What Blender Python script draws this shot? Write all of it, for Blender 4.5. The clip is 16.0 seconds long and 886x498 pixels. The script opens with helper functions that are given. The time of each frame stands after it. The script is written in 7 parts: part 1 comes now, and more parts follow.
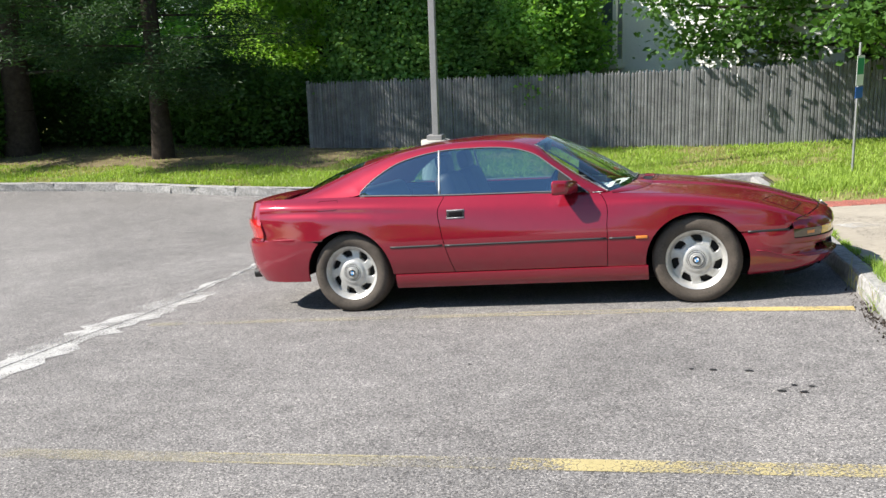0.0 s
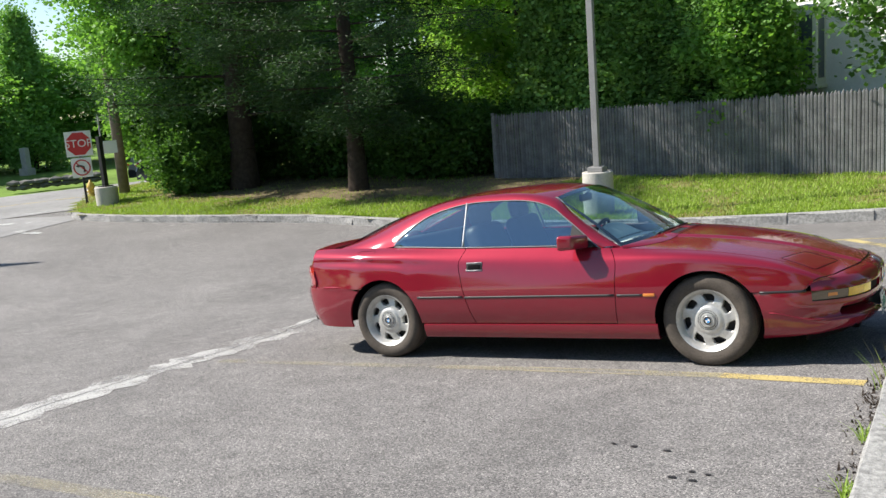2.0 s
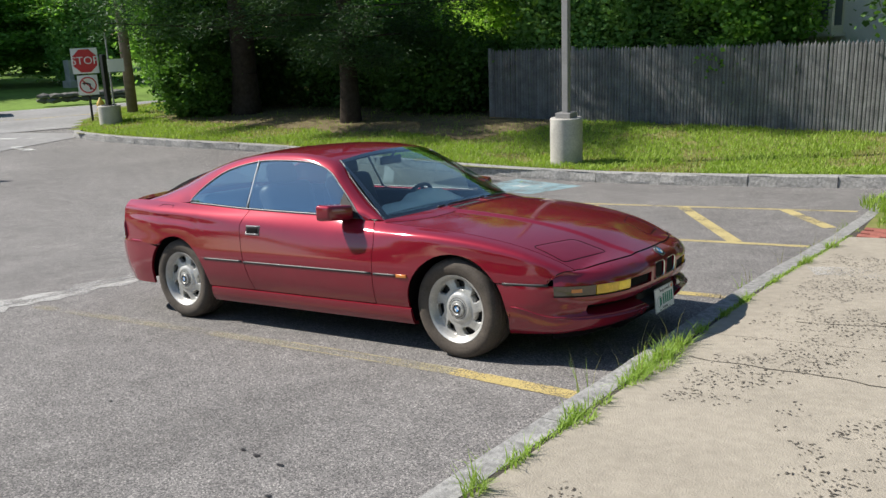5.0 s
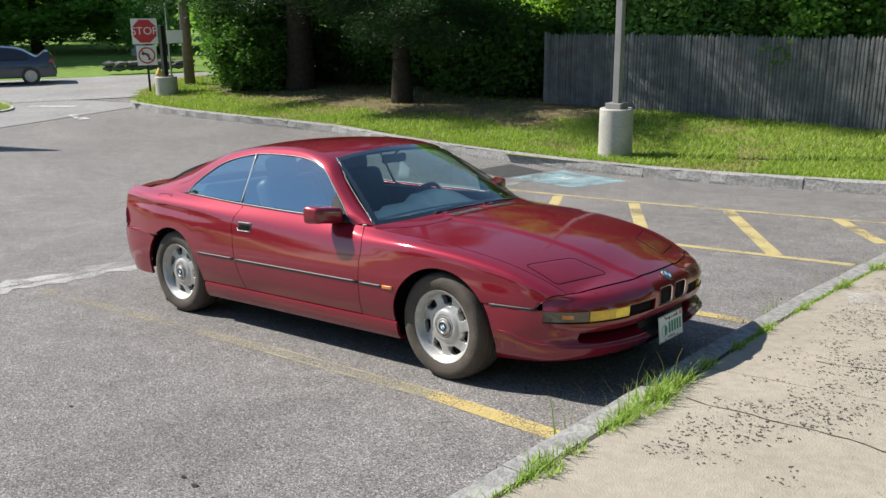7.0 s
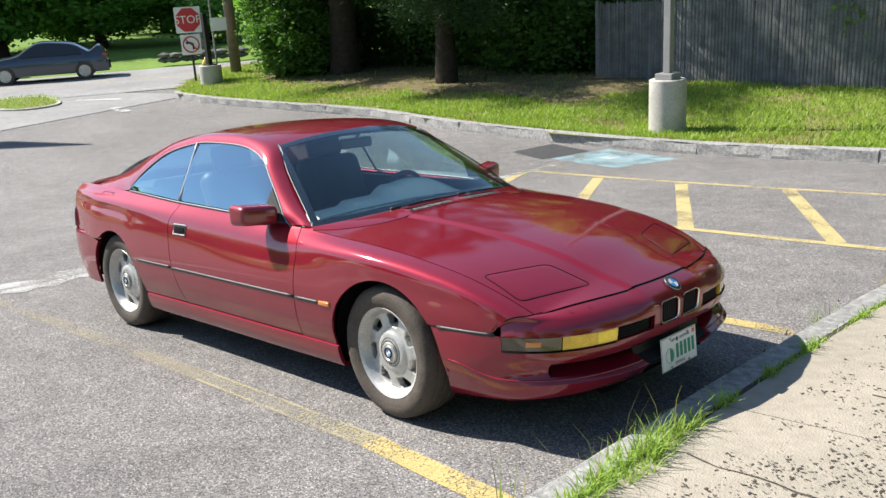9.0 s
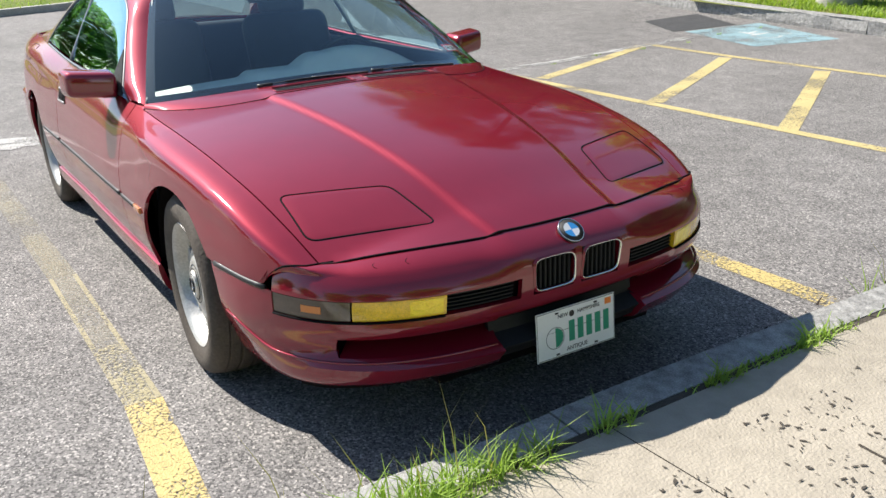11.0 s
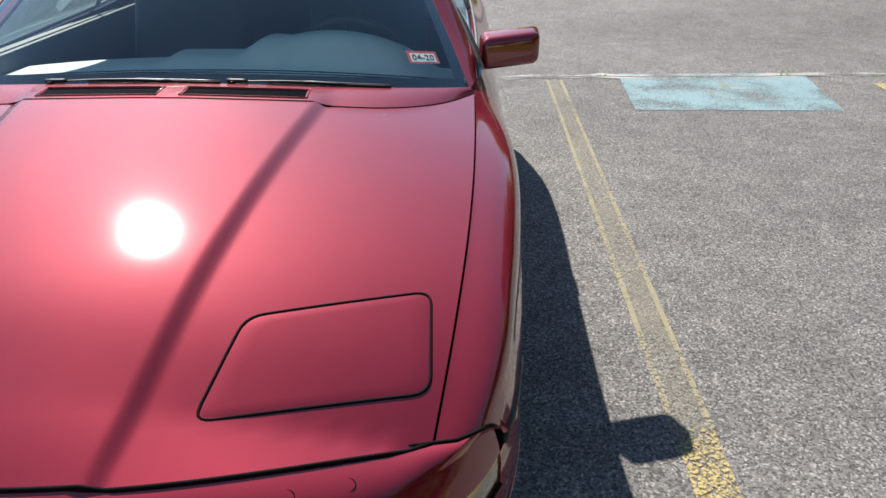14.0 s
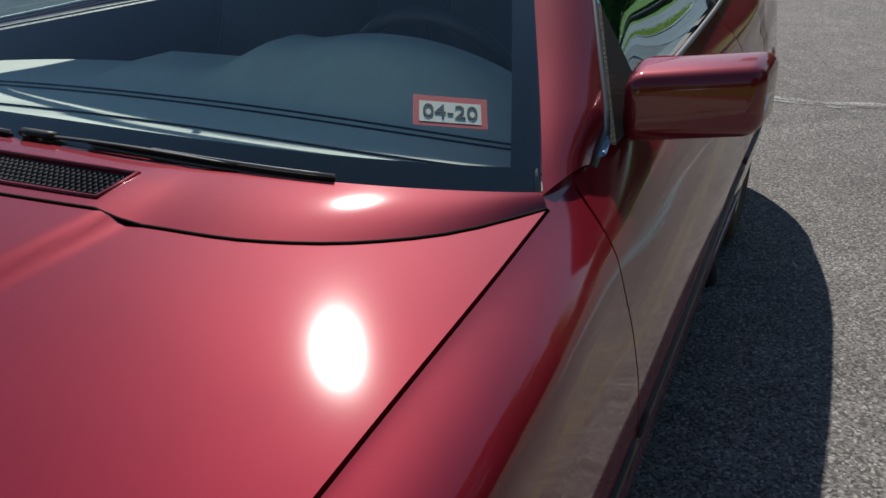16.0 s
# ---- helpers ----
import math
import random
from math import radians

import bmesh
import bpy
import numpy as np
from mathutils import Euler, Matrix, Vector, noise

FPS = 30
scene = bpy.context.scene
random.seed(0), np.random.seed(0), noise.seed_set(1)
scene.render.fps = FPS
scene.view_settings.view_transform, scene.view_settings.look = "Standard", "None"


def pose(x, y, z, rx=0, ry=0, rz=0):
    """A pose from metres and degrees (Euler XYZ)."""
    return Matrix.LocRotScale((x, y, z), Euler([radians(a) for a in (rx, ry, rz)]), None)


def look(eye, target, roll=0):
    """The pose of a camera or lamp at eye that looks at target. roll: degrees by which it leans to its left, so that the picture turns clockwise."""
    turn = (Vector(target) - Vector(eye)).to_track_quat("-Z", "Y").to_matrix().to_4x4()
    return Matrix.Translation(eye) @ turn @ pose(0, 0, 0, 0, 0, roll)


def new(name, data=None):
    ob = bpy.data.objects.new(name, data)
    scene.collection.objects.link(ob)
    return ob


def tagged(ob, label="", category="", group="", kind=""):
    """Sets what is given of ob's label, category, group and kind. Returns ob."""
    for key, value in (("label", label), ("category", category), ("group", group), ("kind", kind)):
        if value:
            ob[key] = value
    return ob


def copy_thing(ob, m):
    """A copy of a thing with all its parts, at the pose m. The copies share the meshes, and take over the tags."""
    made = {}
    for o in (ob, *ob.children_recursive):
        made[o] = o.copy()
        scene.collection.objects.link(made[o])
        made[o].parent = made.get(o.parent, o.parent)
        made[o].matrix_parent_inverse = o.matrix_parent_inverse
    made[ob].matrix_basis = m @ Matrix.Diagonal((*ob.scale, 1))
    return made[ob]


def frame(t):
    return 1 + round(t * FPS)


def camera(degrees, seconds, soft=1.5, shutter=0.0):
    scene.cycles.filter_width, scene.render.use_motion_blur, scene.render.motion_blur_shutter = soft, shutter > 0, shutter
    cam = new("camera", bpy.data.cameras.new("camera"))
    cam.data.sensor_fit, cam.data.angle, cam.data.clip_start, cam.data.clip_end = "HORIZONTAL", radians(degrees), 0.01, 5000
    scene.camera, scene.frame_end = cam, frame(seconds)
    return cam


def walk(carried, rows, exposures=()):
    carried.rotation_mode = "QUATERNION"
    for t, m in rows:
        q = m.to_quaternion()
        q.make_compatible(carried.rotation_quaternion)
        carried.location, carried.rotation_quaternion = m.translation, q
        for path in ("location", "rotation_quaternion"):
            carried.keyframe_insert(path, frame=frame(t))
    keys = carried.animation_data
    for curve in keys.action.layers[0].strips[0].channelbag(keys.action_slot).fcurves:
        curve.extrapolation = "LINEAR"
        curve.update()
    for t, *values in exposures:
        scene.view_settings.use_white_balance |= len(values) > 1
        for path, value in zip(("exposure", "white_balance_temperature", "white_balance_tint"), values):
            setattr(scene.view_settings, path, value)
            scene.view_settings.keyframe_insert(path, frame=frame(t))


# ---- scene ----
cam = camera(53.7, 16.0)
# The lot slopes: SLOPE turns the car's own frame (its wheels on z = 0) into the upright world.
SLOPE = Vector((0.0654, -0.0643, 0.9958)).rotation_difference(Vector((0, 0, 1))).to_matrix().to_4x4()
PATH = [
    (0, (-0.225, -7.406, 1.426), (-0.715, -5.486, 1.152), -4.7),
    (0.5, (0.235, -7.473, 1.431), (-0.348, -5.577, 1.172), -6.7),
    (1, (0.678, -7.295, 1.413), (-0.006, -5.43, 1.175), -7.3),
    (1.5, (1.133, -7.093, 1.46), (0.28, -5.295, 1.264), -6.2),
    (2, (1.497, -6.87, 1.536), (0.488, -5.153, 1.358), -5.9),
    (2.5, (1.888, -6.593, 1.542), (0.866, -4.884, 1.358), -5.3),
    (3, (2.339, -6.463, 1.574), (1.3, -4.777, 1.293), -4.6),
    (3.5, (2.613, -6.199, 1.542), (1.554, -4.528, 1.246), -4.6),
    (4, (2.813, -5.866, 1.54), (1.734, -4.209, 1.241), -4.5),
    (6.5, (3.13, -4.701, 1.715), (1.903, -3.166, 1.342), -1.2),
    (7, (3.152, -4.648, 1.721), (1.904, -3.13, 1.348), -1.3),
    (7.5, (3.196, -4.568, 1.704), (1.932, -3.064, 1.329), -2.7),
    (8, (3.084, -4.248, 1.657), (1.801, -2.759, 1.284), -3.2),
    (8.2, (3.047, -4.118, 1.648), (1.759, -2.634, 1.274), -3.3),
    (10.3, (2.86, -2.19, 1.476), (1.316, -1.062, 0.891), -2.5),
    (10.5, (2.869, -2.042, 1.448), (1.314, -0.953, 0.819), -2.2),
    (11, (2.846, -1.63, 1.426), (1.262, -0.611, 0.752), -2.2),
    (11.5, (2.817, -1.196, 1.407), (1.178, -0.293, 0.701), -2.1),
    (12, (2.72, -0.797, 1.389), (0.995, -0.107, 0.651), -2.3),
    (12.5, (2.59, -0.371, 1.387), (0.828, 0.202, 0.633), -2.2),
    (13, (2.472, 0.046, 1.399), (0.652, 0.36, 0.63), -1.9),
    (13.5, (2.243, 0.4, 1.398), (0.408, 0.573, 0.621), 0.1),
    (14, (1.946, 0.711, 1.406), (0.103, 0.727, 0.631), 0.3),
    (14.5, (1.602, 0.954, 1.422), (-0.209, 0.713, 0.609), 1.2),
    (15, (1.18, 1.045, 1.361), (-0.612, 0.676, 0.555), 1.3),
    (15.5, (0.803, 1.072, 1.283), (-0.915, 0.468, 0.457), 0.0),
    (16, (0.406, 1.083, 1.221), (-1.288, 0.379, 0.421), -0.4),
]
walk(cam, [(t, SLOPE @ look(eye, target, roll)) for t, eye, target, roll in PATH], exposures=[(0, 1.06), (0.5, 0.94), (1.5, 0.9), (3.5, 0.62), (6.3, 0.52), (7, 0.63), (7.5, 0.86), (8.2, 1.0), (10.5, 0.98), (12.5, 0.97), (13.5, 0.76), (14.5, 0.5), (15.2, 0.3), (16, -0.22)])

# ---- sky and sun ----
TO_SUN = (SLOPE.to_3x3() @ Vector((-0.83, -0.352, 0.91))).normalized()
world = bpy.data.worlds.new("sky")
scene.world = world
world.use_nodes = True
sky = world.node_tree.nodes.new("ShaderNodeTexSky")
sky.sky_type, sky.sun_disc = "NISHITA", False
sky.air_density, sky.dust_density, sky.ozone_density = 1.0, 0.2, 1.5
sky.sun_elevation = math.asin(TO_SUN.z)
sky.sun_rotation = math.atan2(TO_SUN.x, TO_SUN.y)
background = world.node_tree.nodes["Background"]
background.inputs[1].default_value = 0.089
world.node_tree.links.new(sky.outputs[0], background.inputs[0])
sun = new("sun", bpy.data.lights.new("sun", "SUN"))
sun.data.energy, sun.data.angle, sun.data.color = 5.0, radians(0.53), (1.0, 0.95, 0.87)
sun.matrix_world = look(TO_SUN * 60, (0, 0, 0))


# ---- materials ----
def material(name, base, rough=0.6, metal=0.0, vary=0.0, scale=8.0, bump=0.0, bump_scale=60.0, second=None, per_piece=0.0, coat=0.0, spec=0.5, ramp=(0.35, 0.65), **extra):
    """Principled material with two scales of noise in colour, fine relief and, where asked, a shade of its own for each piece."""
    m = bpy.data.materials.new(name)
    m.use_nodes = True
    n, l = m.node_tree.nodes, m.node_tree.links
    p = n["Principled BSDF"]
    p.inputs["Base Color"].default_value = (*base, 1)
    p.inputs["Roughness"].default_value, p.inputs["Metallic"].default_value = rough, metal
    p.inputs["Coat Weight"].default_value, p.inputs["Coat Roughness"].default_value = coat, 0.03
    p.inputs["Specular IOR Level"].default_value = spec
    for key, value in extra.items():
        p.inputs[key.replace("_", " ")].default_value = value
    place = n.new("ShaderNodeNewGeometry").outputs["Position"]
    colour = None
    if vary or second:
        big, small = n.new("ShaderNodeTexNoise"), n.new("ShaderNodeTexNoise")
        big.inputs["Scale"].default_value, small.inputs["Scale"].default_value = scale, scale * 9
        big.inputs["Detail"].default_value = small.inputs["Detail"].default_value = 4
        for tex in (big, small):
            l.new(place, tex.inputs["Vector"])
        both = n.new("ShaderNodeMath")
        both.operation = "MULTIPLY_ADD"
        l.new(small.outputs[0], both.inputs[0])
        both.inputs[1].default_value = 0.5
        half = n.new("ShaderNodeMath")
        half.operation = "MULTIPLY"
        l.new(big.outputs[0], half.inputs[0])
        half.inputs[1].default_value = 0.5
        l.new(half.outputs[0], both.inputs[2])
        r = n.new("ShaderNodeValToRGB")
        r.color_ramp.elements[0].position, r.color_ramp.elements[1].position = ramp
        other = second or tuple(min(1, c * (1 + vary)) for c in base)
        r.color_ramp.elements[0].color = (*(c * (1 - vary) for c in base), 1)
        r.color_ramp.elements[1].color = (*other, 1)
        l.new(both.outputs[0], r.inputs[0])
        colour = r.outputs[0]
    if per_piece:
        info = n.new("ShaderNodeObjectInfo")
        isle = n.new("ShaderNodeNewGeometry")
        add = n.new("ShaderNodeMath")
        l.new(info.outputs["Random"], add.inputs[0])
        l.new(isle.outputs["Random Per Island"], add.inputs[1])
        span = n.new("ShaderNodeMapRange")
        span.inputs["From Max"].default_value = 2
        span.inputs["To Min"].default_value, span.inputs["To Max"].default_value = 1 - per_piece, 1 + per_piece
        l.new(add.outputs[0], span.inputs["Value"])
        hsv = n.new("ShaderNodeHueSaturation")
        l.new(span.outputs[0], hsv.inputs["Value"])
        if colour:
            l.new(colour, hsv.inputs["Color"])
        else:
            hsv.inputs["Color"].default_value = (*base, 1)
        colour = hsv.outputs[0]
    if colour:
        l.new(colour, p.inputs["Base Color"])
    if bump:
        tex, b = n.new("ShaderNodeTexNoise"), n.new("ShaderNodeBump")
        tex.inputs["Scale"].default_value, tex.inputs["Detail"].default_value = bump_scale, 5
        b.inputs["Strength"].default_value, b.inputs["Distance"].default_value = bump, 0.01
        l.new(place, tex.inputs["Vector"])
        l.new(tex.outputs[0], b.inputs["Height"])
        l.new(b.outputs[0], p.inputs["Normal"])
    return m


def leaf_material(name, base, per_piece=0.45, passing=0.35):
    """Leaves: diffuse with light passing through, each clump or leaf a shade of its own."""
    m = material(name, base, 0.55, per_piece=per_piece, spec=0.2)
    n, l = m.node_tree.nodes, m.node_tree.links
    p = n["Principled BSDF"]
    t, mix = n.new("ShaderNodeBsdfTranslucent"), n.new("ShaderNodeMixShader")
    t.inputs[0].default_value = (base[0] * 1.5, base[1] * 1.6, base[2] * 0.8, 1)
    mix.inputs[0].default_value = passing
    l.new(p.outputs[0], mix.inputs[1])
    l.new(t.outputs[0], mix.inputs[2])
    l.new(mix.outputs[0], n["Material Output"].inputs[0])
    return m


def glass_material(name, tint, gloss=0.05, rise=4.0, coating=(0.9, 0.95, 1.0)):
    """Thin automotive glass: clear tinted pane whose reflection grows towards grazing angles."""
    m = bpy.data.materials.new(name)
    m.use_nodes = True
    n, l = m.node_tree.nodes, m.node_tree.links
    n.remove(n["Principled BSDF"])
    clear, shine, mix, facing = n.new("ShaderNodeBsdfTransparent"), n.new("ShaderNodeBsdfGlossy"), n.new("ShaderNodeMixShader"), n.new("ShaderNodeLayerWeight")
    power, span_ = n.new("ShaderNodeMath"), n.new("ShaderNodeMath")
    clear.inputs[0].default_value = (*tint, 1)
    shine.inputs["Roughness"].default_value = 0.01
    shine.inputs["Color"].default_value = (*coating, 1)
    facing.inputs[0].default_value = 0.5
    power.operation, span_.operation = "POWER", "MULTIPLY_ADD"
    power.inputs[1].default_value = rise
    span_.inputs[1].default_value, span_.inputs[2].default_value = 1 - gloss, gloss
    l.new(facing.outputs["Facing"], power.inputs[0])
    l.new(power.outputs[0], span_.inputs[0])
    l.new(span_.outputs[0], mix.inputs[0])
    l.new(clear.outputs[0], mix.inputs[1])
    l.new(shine.outputs[0], mix.inputs[2])
    l.new(mix.outputs[0], n["Material Output"].inputs[0])
    return m


def asphalt_material():
    m = material("worn_asphalt", (0.185, 0.175, 0.168), 0.85, vary=0.20, scale=0.55, bump=0.5, bump_scale=170, spec=0.3)
    n, l = m.node_tree.nodes, m.node_tree.links
    p = n["Principled BSDF"]
    old = p.inputs["Base Color"].links[0].from_socket
    cells, ramp, mix = n.new("ShaderNodeTexVoronoi"), n.new("ShaderNodeValToRGB"), n.new("ShaderNodeMix")
    cells.inputs["Scale"].default_value = 150
    l.new(n.new("ShaderNodeNewGeometry").outputs["Position"], cells.inputs["Vector"])
    mix.data_type, mix.blend_type = "RGBA", "MULTIPLY"
    mix.inputs["Factor"].default_value = 0.92
    ramp.color_ramp.elements[0].color, ramp.color_ramp.elements[1].color = (0.34, 0.34, 0.35, 1), (2.4, 2.36, 2.3, 1)
    ramp.color_ramp.elements[0].position, ramp.color_ramp.elements[1].position = 0.08, 1.0
    for place_, tone in ((0.5, 0.97), (0.85, 1.28)):
        ramp.color_ramp.elements.new(place_).color = (tone, tone, tone, 1)
    sep = n.new("ShaderNodeSeparateColor")
    l.new(cells.outputs["Color"], sep.inputs[0])
    l.new(sep.outputs[0], ramp.inputs[0])
    l.new(old, mix.inputs["A"])
    l.new(ramp.outputs[0], mix.inputs["B"])
    l.new(mix.outputs["Result"], p.inputs["Base Color"])
    return m


def paint_line_material(name, colour, wear, cover=1.0):
    """Road paint worn off in specks, the asphalt showing through."""
    m = material(name, colour, 0.7, vary=0.12, scale=6, bump=0.5, bump_scale=150)
    n, l = m.node_tree.nodes, m.node_tree.links
    p = n["Principled BSDF"]
    place = n.new("ShaderNodeNewGeometry").outputs["Position"]
    fine, wide, add, ramp, mix = (n.new("ShaderNodeTexNoise"), n.new("ShaderNodeTexNoise"), n.new("ShaderNodeMath"), n.new("ShaderNodeValToRGB"), n.new("ShaderNodeMixShader"))
    fine.inputs["Scale"].default_value, wide.inputs["Scale"].default_value = 90, 2.2
    fine.inputs["Detail"].default_value = 6
    l.new(place, fine.inputs["Vector"])
    l.new(place, wide.inputs["Vector"])
    l.new(fine.outputs[0], add.inputs[0])
    l.new(wide.outputs[0], add.inputs[1])
    ramp.color_ramp.elements[0].position, ramp.color_ramp.elements[1].position = wear, wear + 0.12
    ramp.color_ramp.elements[1].color = (cover, cover, cover, 1)
    half = n.new("ShaderNodeMath")
    half.operation = "MULTIPLY"
    half.inputs[1].default_value = 0.5
    l.new(add.outputs[0], half.inputs[0])
    cells, gap, cut = n.new("ShaderNodeTexVoronoi"), n.new("ShaderNodeMapRange"), n.new("ShaderNodeMath")
    cells.feature = "DISTANCE_TO_EDGE"
    cells.inputs["Scale"].default_value = 26
    l.new(place, cells.inputs["Vector"])
    gap.inputs["From Min"].default_value, gap.inputs["From Max"].default_value = 0.0, 0.07
    gap.inputs["To Min"].default_value, gap.inputs["To Max"].default_value = -0.10, 0.0
    l.new(cells.outputs["Distance"], gap.inputs["Value"])
    cut.operation = "ADD"
    l.new(half.outputs[0], cut.inputs[0])
    l.new(gap.outputs[0], cut.inputs[1])
    l.new(cut.outputs[0], ramp.inputs[0])
    clear = n.new("ShaderNodeBsdfTransparent")
    l.new(ramp.outputs[0], mix.inputs[0])
    l.new(clear.outputs[0], mix.inputs[1])
    l.new(p.outputs[0], mix.inputs[2])
    l.new(mix.outputs[0], n["Material Output"].inputs[0])
    return m


ASPHALT = asphalt_material()
ROAD = material("road_asphalt", (0.25, 0.243, 0.24), 0.85, vary=0.2, scale=0.7, bump=0.4, bump_scale=90, spec=0.3)
CONCRETE = material("sidewalk_concrete", (0.34, 0.302, 0.245), 0.9, vary=0.13, scale=1.9, bump=0.5, bump_scale=110, spec=0.25)
GRANITE = material("granite_kerb", (0.285, 0.278, 0.265), 0.8, vary=0.45, scale=22, bump=0.9, bump_scale=38, per_piece=0.12, spec=0.3)
CAST = material("cast_concrete", (0.44, 0.42, 0.38), 0.9, vary=0.18, scale=3.5, bump=0.3, bump_scale=40, spec=0.25)
EARTH = material("joint_earth", (0.06, 0.05, 0.038), 0.95, vary=0.4, scale=20, bump=0.8, bump_scale=60)
TURF = material("verge_turf", (0.14, 0.215, 0.04), 0.95, second=(0.23, 0.205, 0.085), vary=0.25, scale=0.7, bump=0.9, bump_scale=25, spec=0.1)
FAR_GREEN = material("far_ground", (0.14, 0.22, 0.045), 0.95, vary=0.3, scale=0.3, spec=0.1)
YELLOW = paint_line_material("yellow_line_paint", (0.54, 0.42, 0.165), 0.425, 0.92)
YELLOW_WORN = paint_line_material("worn_yellow_paint", (0.43, 0.385, 0.26), 0.43, 0.36)
YELLOW_WASH = paint_line_material("rubbed_yellow_paint", (0.46, 0.40, 0.225), 0.42, 0.55)
YELLOW_AISLE = paint_line_material("aisle_yellow_paint", (0.54, 0.44, 0.20), 0.36, 0.88)
YELLOW_EDGE = paint_line_material("yellow_line_edge", (0.52, 0.43, 0.20), 0.40, 0.75)
YELLOW_FAINT = paint_line_material("faint_yellow_paint", (0.42, 0.37, 0.24), 0.43, 0.40)
LINE_EDGE = paint_line_material("lasting_line_edge", (0.47, 0.41, 0.245), 0.35, 0.62)
LINE_BODY = paint_line_material("thin_line_body", (0.41, 0.37, 0.265), 0.36, 0.30)
LINE_MIDDLE = paint_line_material("half_worn_line_body", (0.46, 0.40, 0.225), 0.385, 0.62)
WHITE_PAINT = paint_line_material("white_road_paint", (0.62, 0.62, 0.60), 0.45)
BLUE_PAINT = paint_line_material("faded_blue_paint", (0.27, 0.41, 0.45), 0.37, 0.85)
FILLER = paint_line_material("crack_dust", (0.46, 0.45, 0.43), 0.39, 0.92)
DIRT = material("sidewalk_dirt", (0.065, 0.055, 0.044), 0.95, vary=0.3, scale=30)
FILLER_PALE = paint_line_material("pale_concrete_wear", (0.55, 0.53, 0.49), 0.47, 0.7)
PATCH = material("dark_tar_patch", (0.045, 0.045, 0.047), 0.8, vary=0.25, scale=5, bump=0.4, bump_scale=90)
OIL = material("oil_spots", (0.015, 0.014, 0.013), 0.55)
FENCE = material("weathered_cedar", (0.160, 0.161, 0.164), 0.88, vary=0.36, scale=4, bump=0.4, bump_scale=45, per_piece=0.36, spec=0.2)
BARK = material("pine_bark", (0.048, 0.038, 0.031), 0.95, vary=0.4, scale=9, bump=1.0, bump_scale=22, spec=0.1)
PINE = leaf_material("pine_needles", (0.044, 0.096, 0.034), 0.65, 0.2)
LITTER = material("pine_litter", (0.165, 0.135, 0.075), 0.95, vary=0.4, scale=3, bump=0.8, bump_scale=40, spec=0.1)
LEAF = leaf_material("maple_leaves", (0.165, 0.32, 0.068), 0.5, 0.42)
# darker copy of the maple leaves, with shade put into the colour
SHADED_LEAF = leaf_material("shaded_maple_leaves", (0.072, 0.155, 0.033), 0.5, 0.35)
BRIGHT_LEAF = leaf_material("bright_leaves", (0.25, 0.41, 0.09), 0.45, 0.48)
CEDAR_LEAF = leaf_material("cedar_foliage", (0.165, 0.31, 0.08), 0.5, 0.30)
GRASS = leaf_material("grass_blades", (0.245, 0.340, 0.060), 0.5, 0.35)
WEED = leaf_material("weed_blades", (0.25, 0.36, 0.07), 0.5, 0.35)
DRY_GRASS = leaf_material("dry_grass", (0.30, 0.27, 0.11), 0.3, 0.3)
STEEL = material("galvanised_steel", (0.33, 0.33, 0.33), 0.5, 0.6, vary=0.1, scale=6)
POLE_PAINT = material("bronze_pole_paint", (0.27, 0.262, 0.255), 0.6, 0.2, vary=0.12, scale=4)
DARK_STEEL = material("dark_steel", (0.03, 0.03, 0.03), 0.5, 0.5)
SIGN_RED = material("sign_red", (0.55, 0.03, 0.035), 0.45, vary=0.06, scale=5)
SIGN_WHITE = material("sign_white", (0.78, 0.78, 0.76), 0.5, vary=0.04, scale=5)
SIGN_BLUE = material("sign_blue", (0.02, 0.12, 0.5), 0.45)
SIGN_GREEN = material("sign_green", (0.02, 0.25, 0.12), 0.45)
BLACK_INK = material("black_ink", (0.02, 0.02, 0.02), 0.6)
HYDRANT = material("hydrant_yellow", (0.55, 0.37, 0.07), 0.5, vary=0.1, scale=12)
WOOD_POLE = material("utility_pole_wood", (0.17, 0.14, 0.11), 0.9, vary=0.25, scale=7, bump=0.6, bump_scale=30)
SIDING = material("white_siding", (0.78, 0.78, 0.77), 0.6, vary=0.05, scale=2)
ROOFING = material("grey_shingles", (0.12, 0.12, 0.125), 0.9, vary=0.25, scale=6)
HOUSE_GLASS = material("house_window_glass", (0.10, 0.13, 0.16), 0.05, spec=0.8)
BRICK = material("red_brick_paving", (0.30, 0.10, 0.075), 0.85, vary=0.2, scale=8, per_piece=0.25)
STONE = material("field_stone", (0.13, 0.125, 0.115), 0.9, vary=0.3, scale=4, bump=0.6, bump_scale=18, per_piece=0.3)
PAINT = material("metallic_red_paint", (0.212, 0.0062, 0.0195), 0.52, 0.32, coat=1.0, vary=0.05, scale=1.5, spec=0.05, Coat_IOR=1.70, Coat_Roughness=0.065)
TRIM = material("black_rubber_trim", (0.018, 0.018, 0.02), 0.5, vary=0.2, scale=30)
SEAM = material("panel_gap_shadow", (0.006, 0.005, 0.006), 0.9, spec=0.1)
PLASTIC = material("black_bumper_plastic", (0.014, 0.014, 0.015), 0.6, vary=0.2, scale=20, bump=0.15, bump_scale=200, spec=0.25)
CHROME = material("satin_chrome", (0.75, 0.75, 0.76), 0.2, 1.0)
SILVER = material("brake_dusted_alloy", (0.50, 0.49, 0.465), 0.42, 0.45, vary=0.22, scale=14)
TYRE = material("tyre_rubber", (0.070, 0.056, 0.044), 0.8, vary=0.35, scale=12, bump=0.3, bump_scale=90)
RIM_DARK = material("brake_shadow", (0.02, 0.019, 0.018), 0.8)
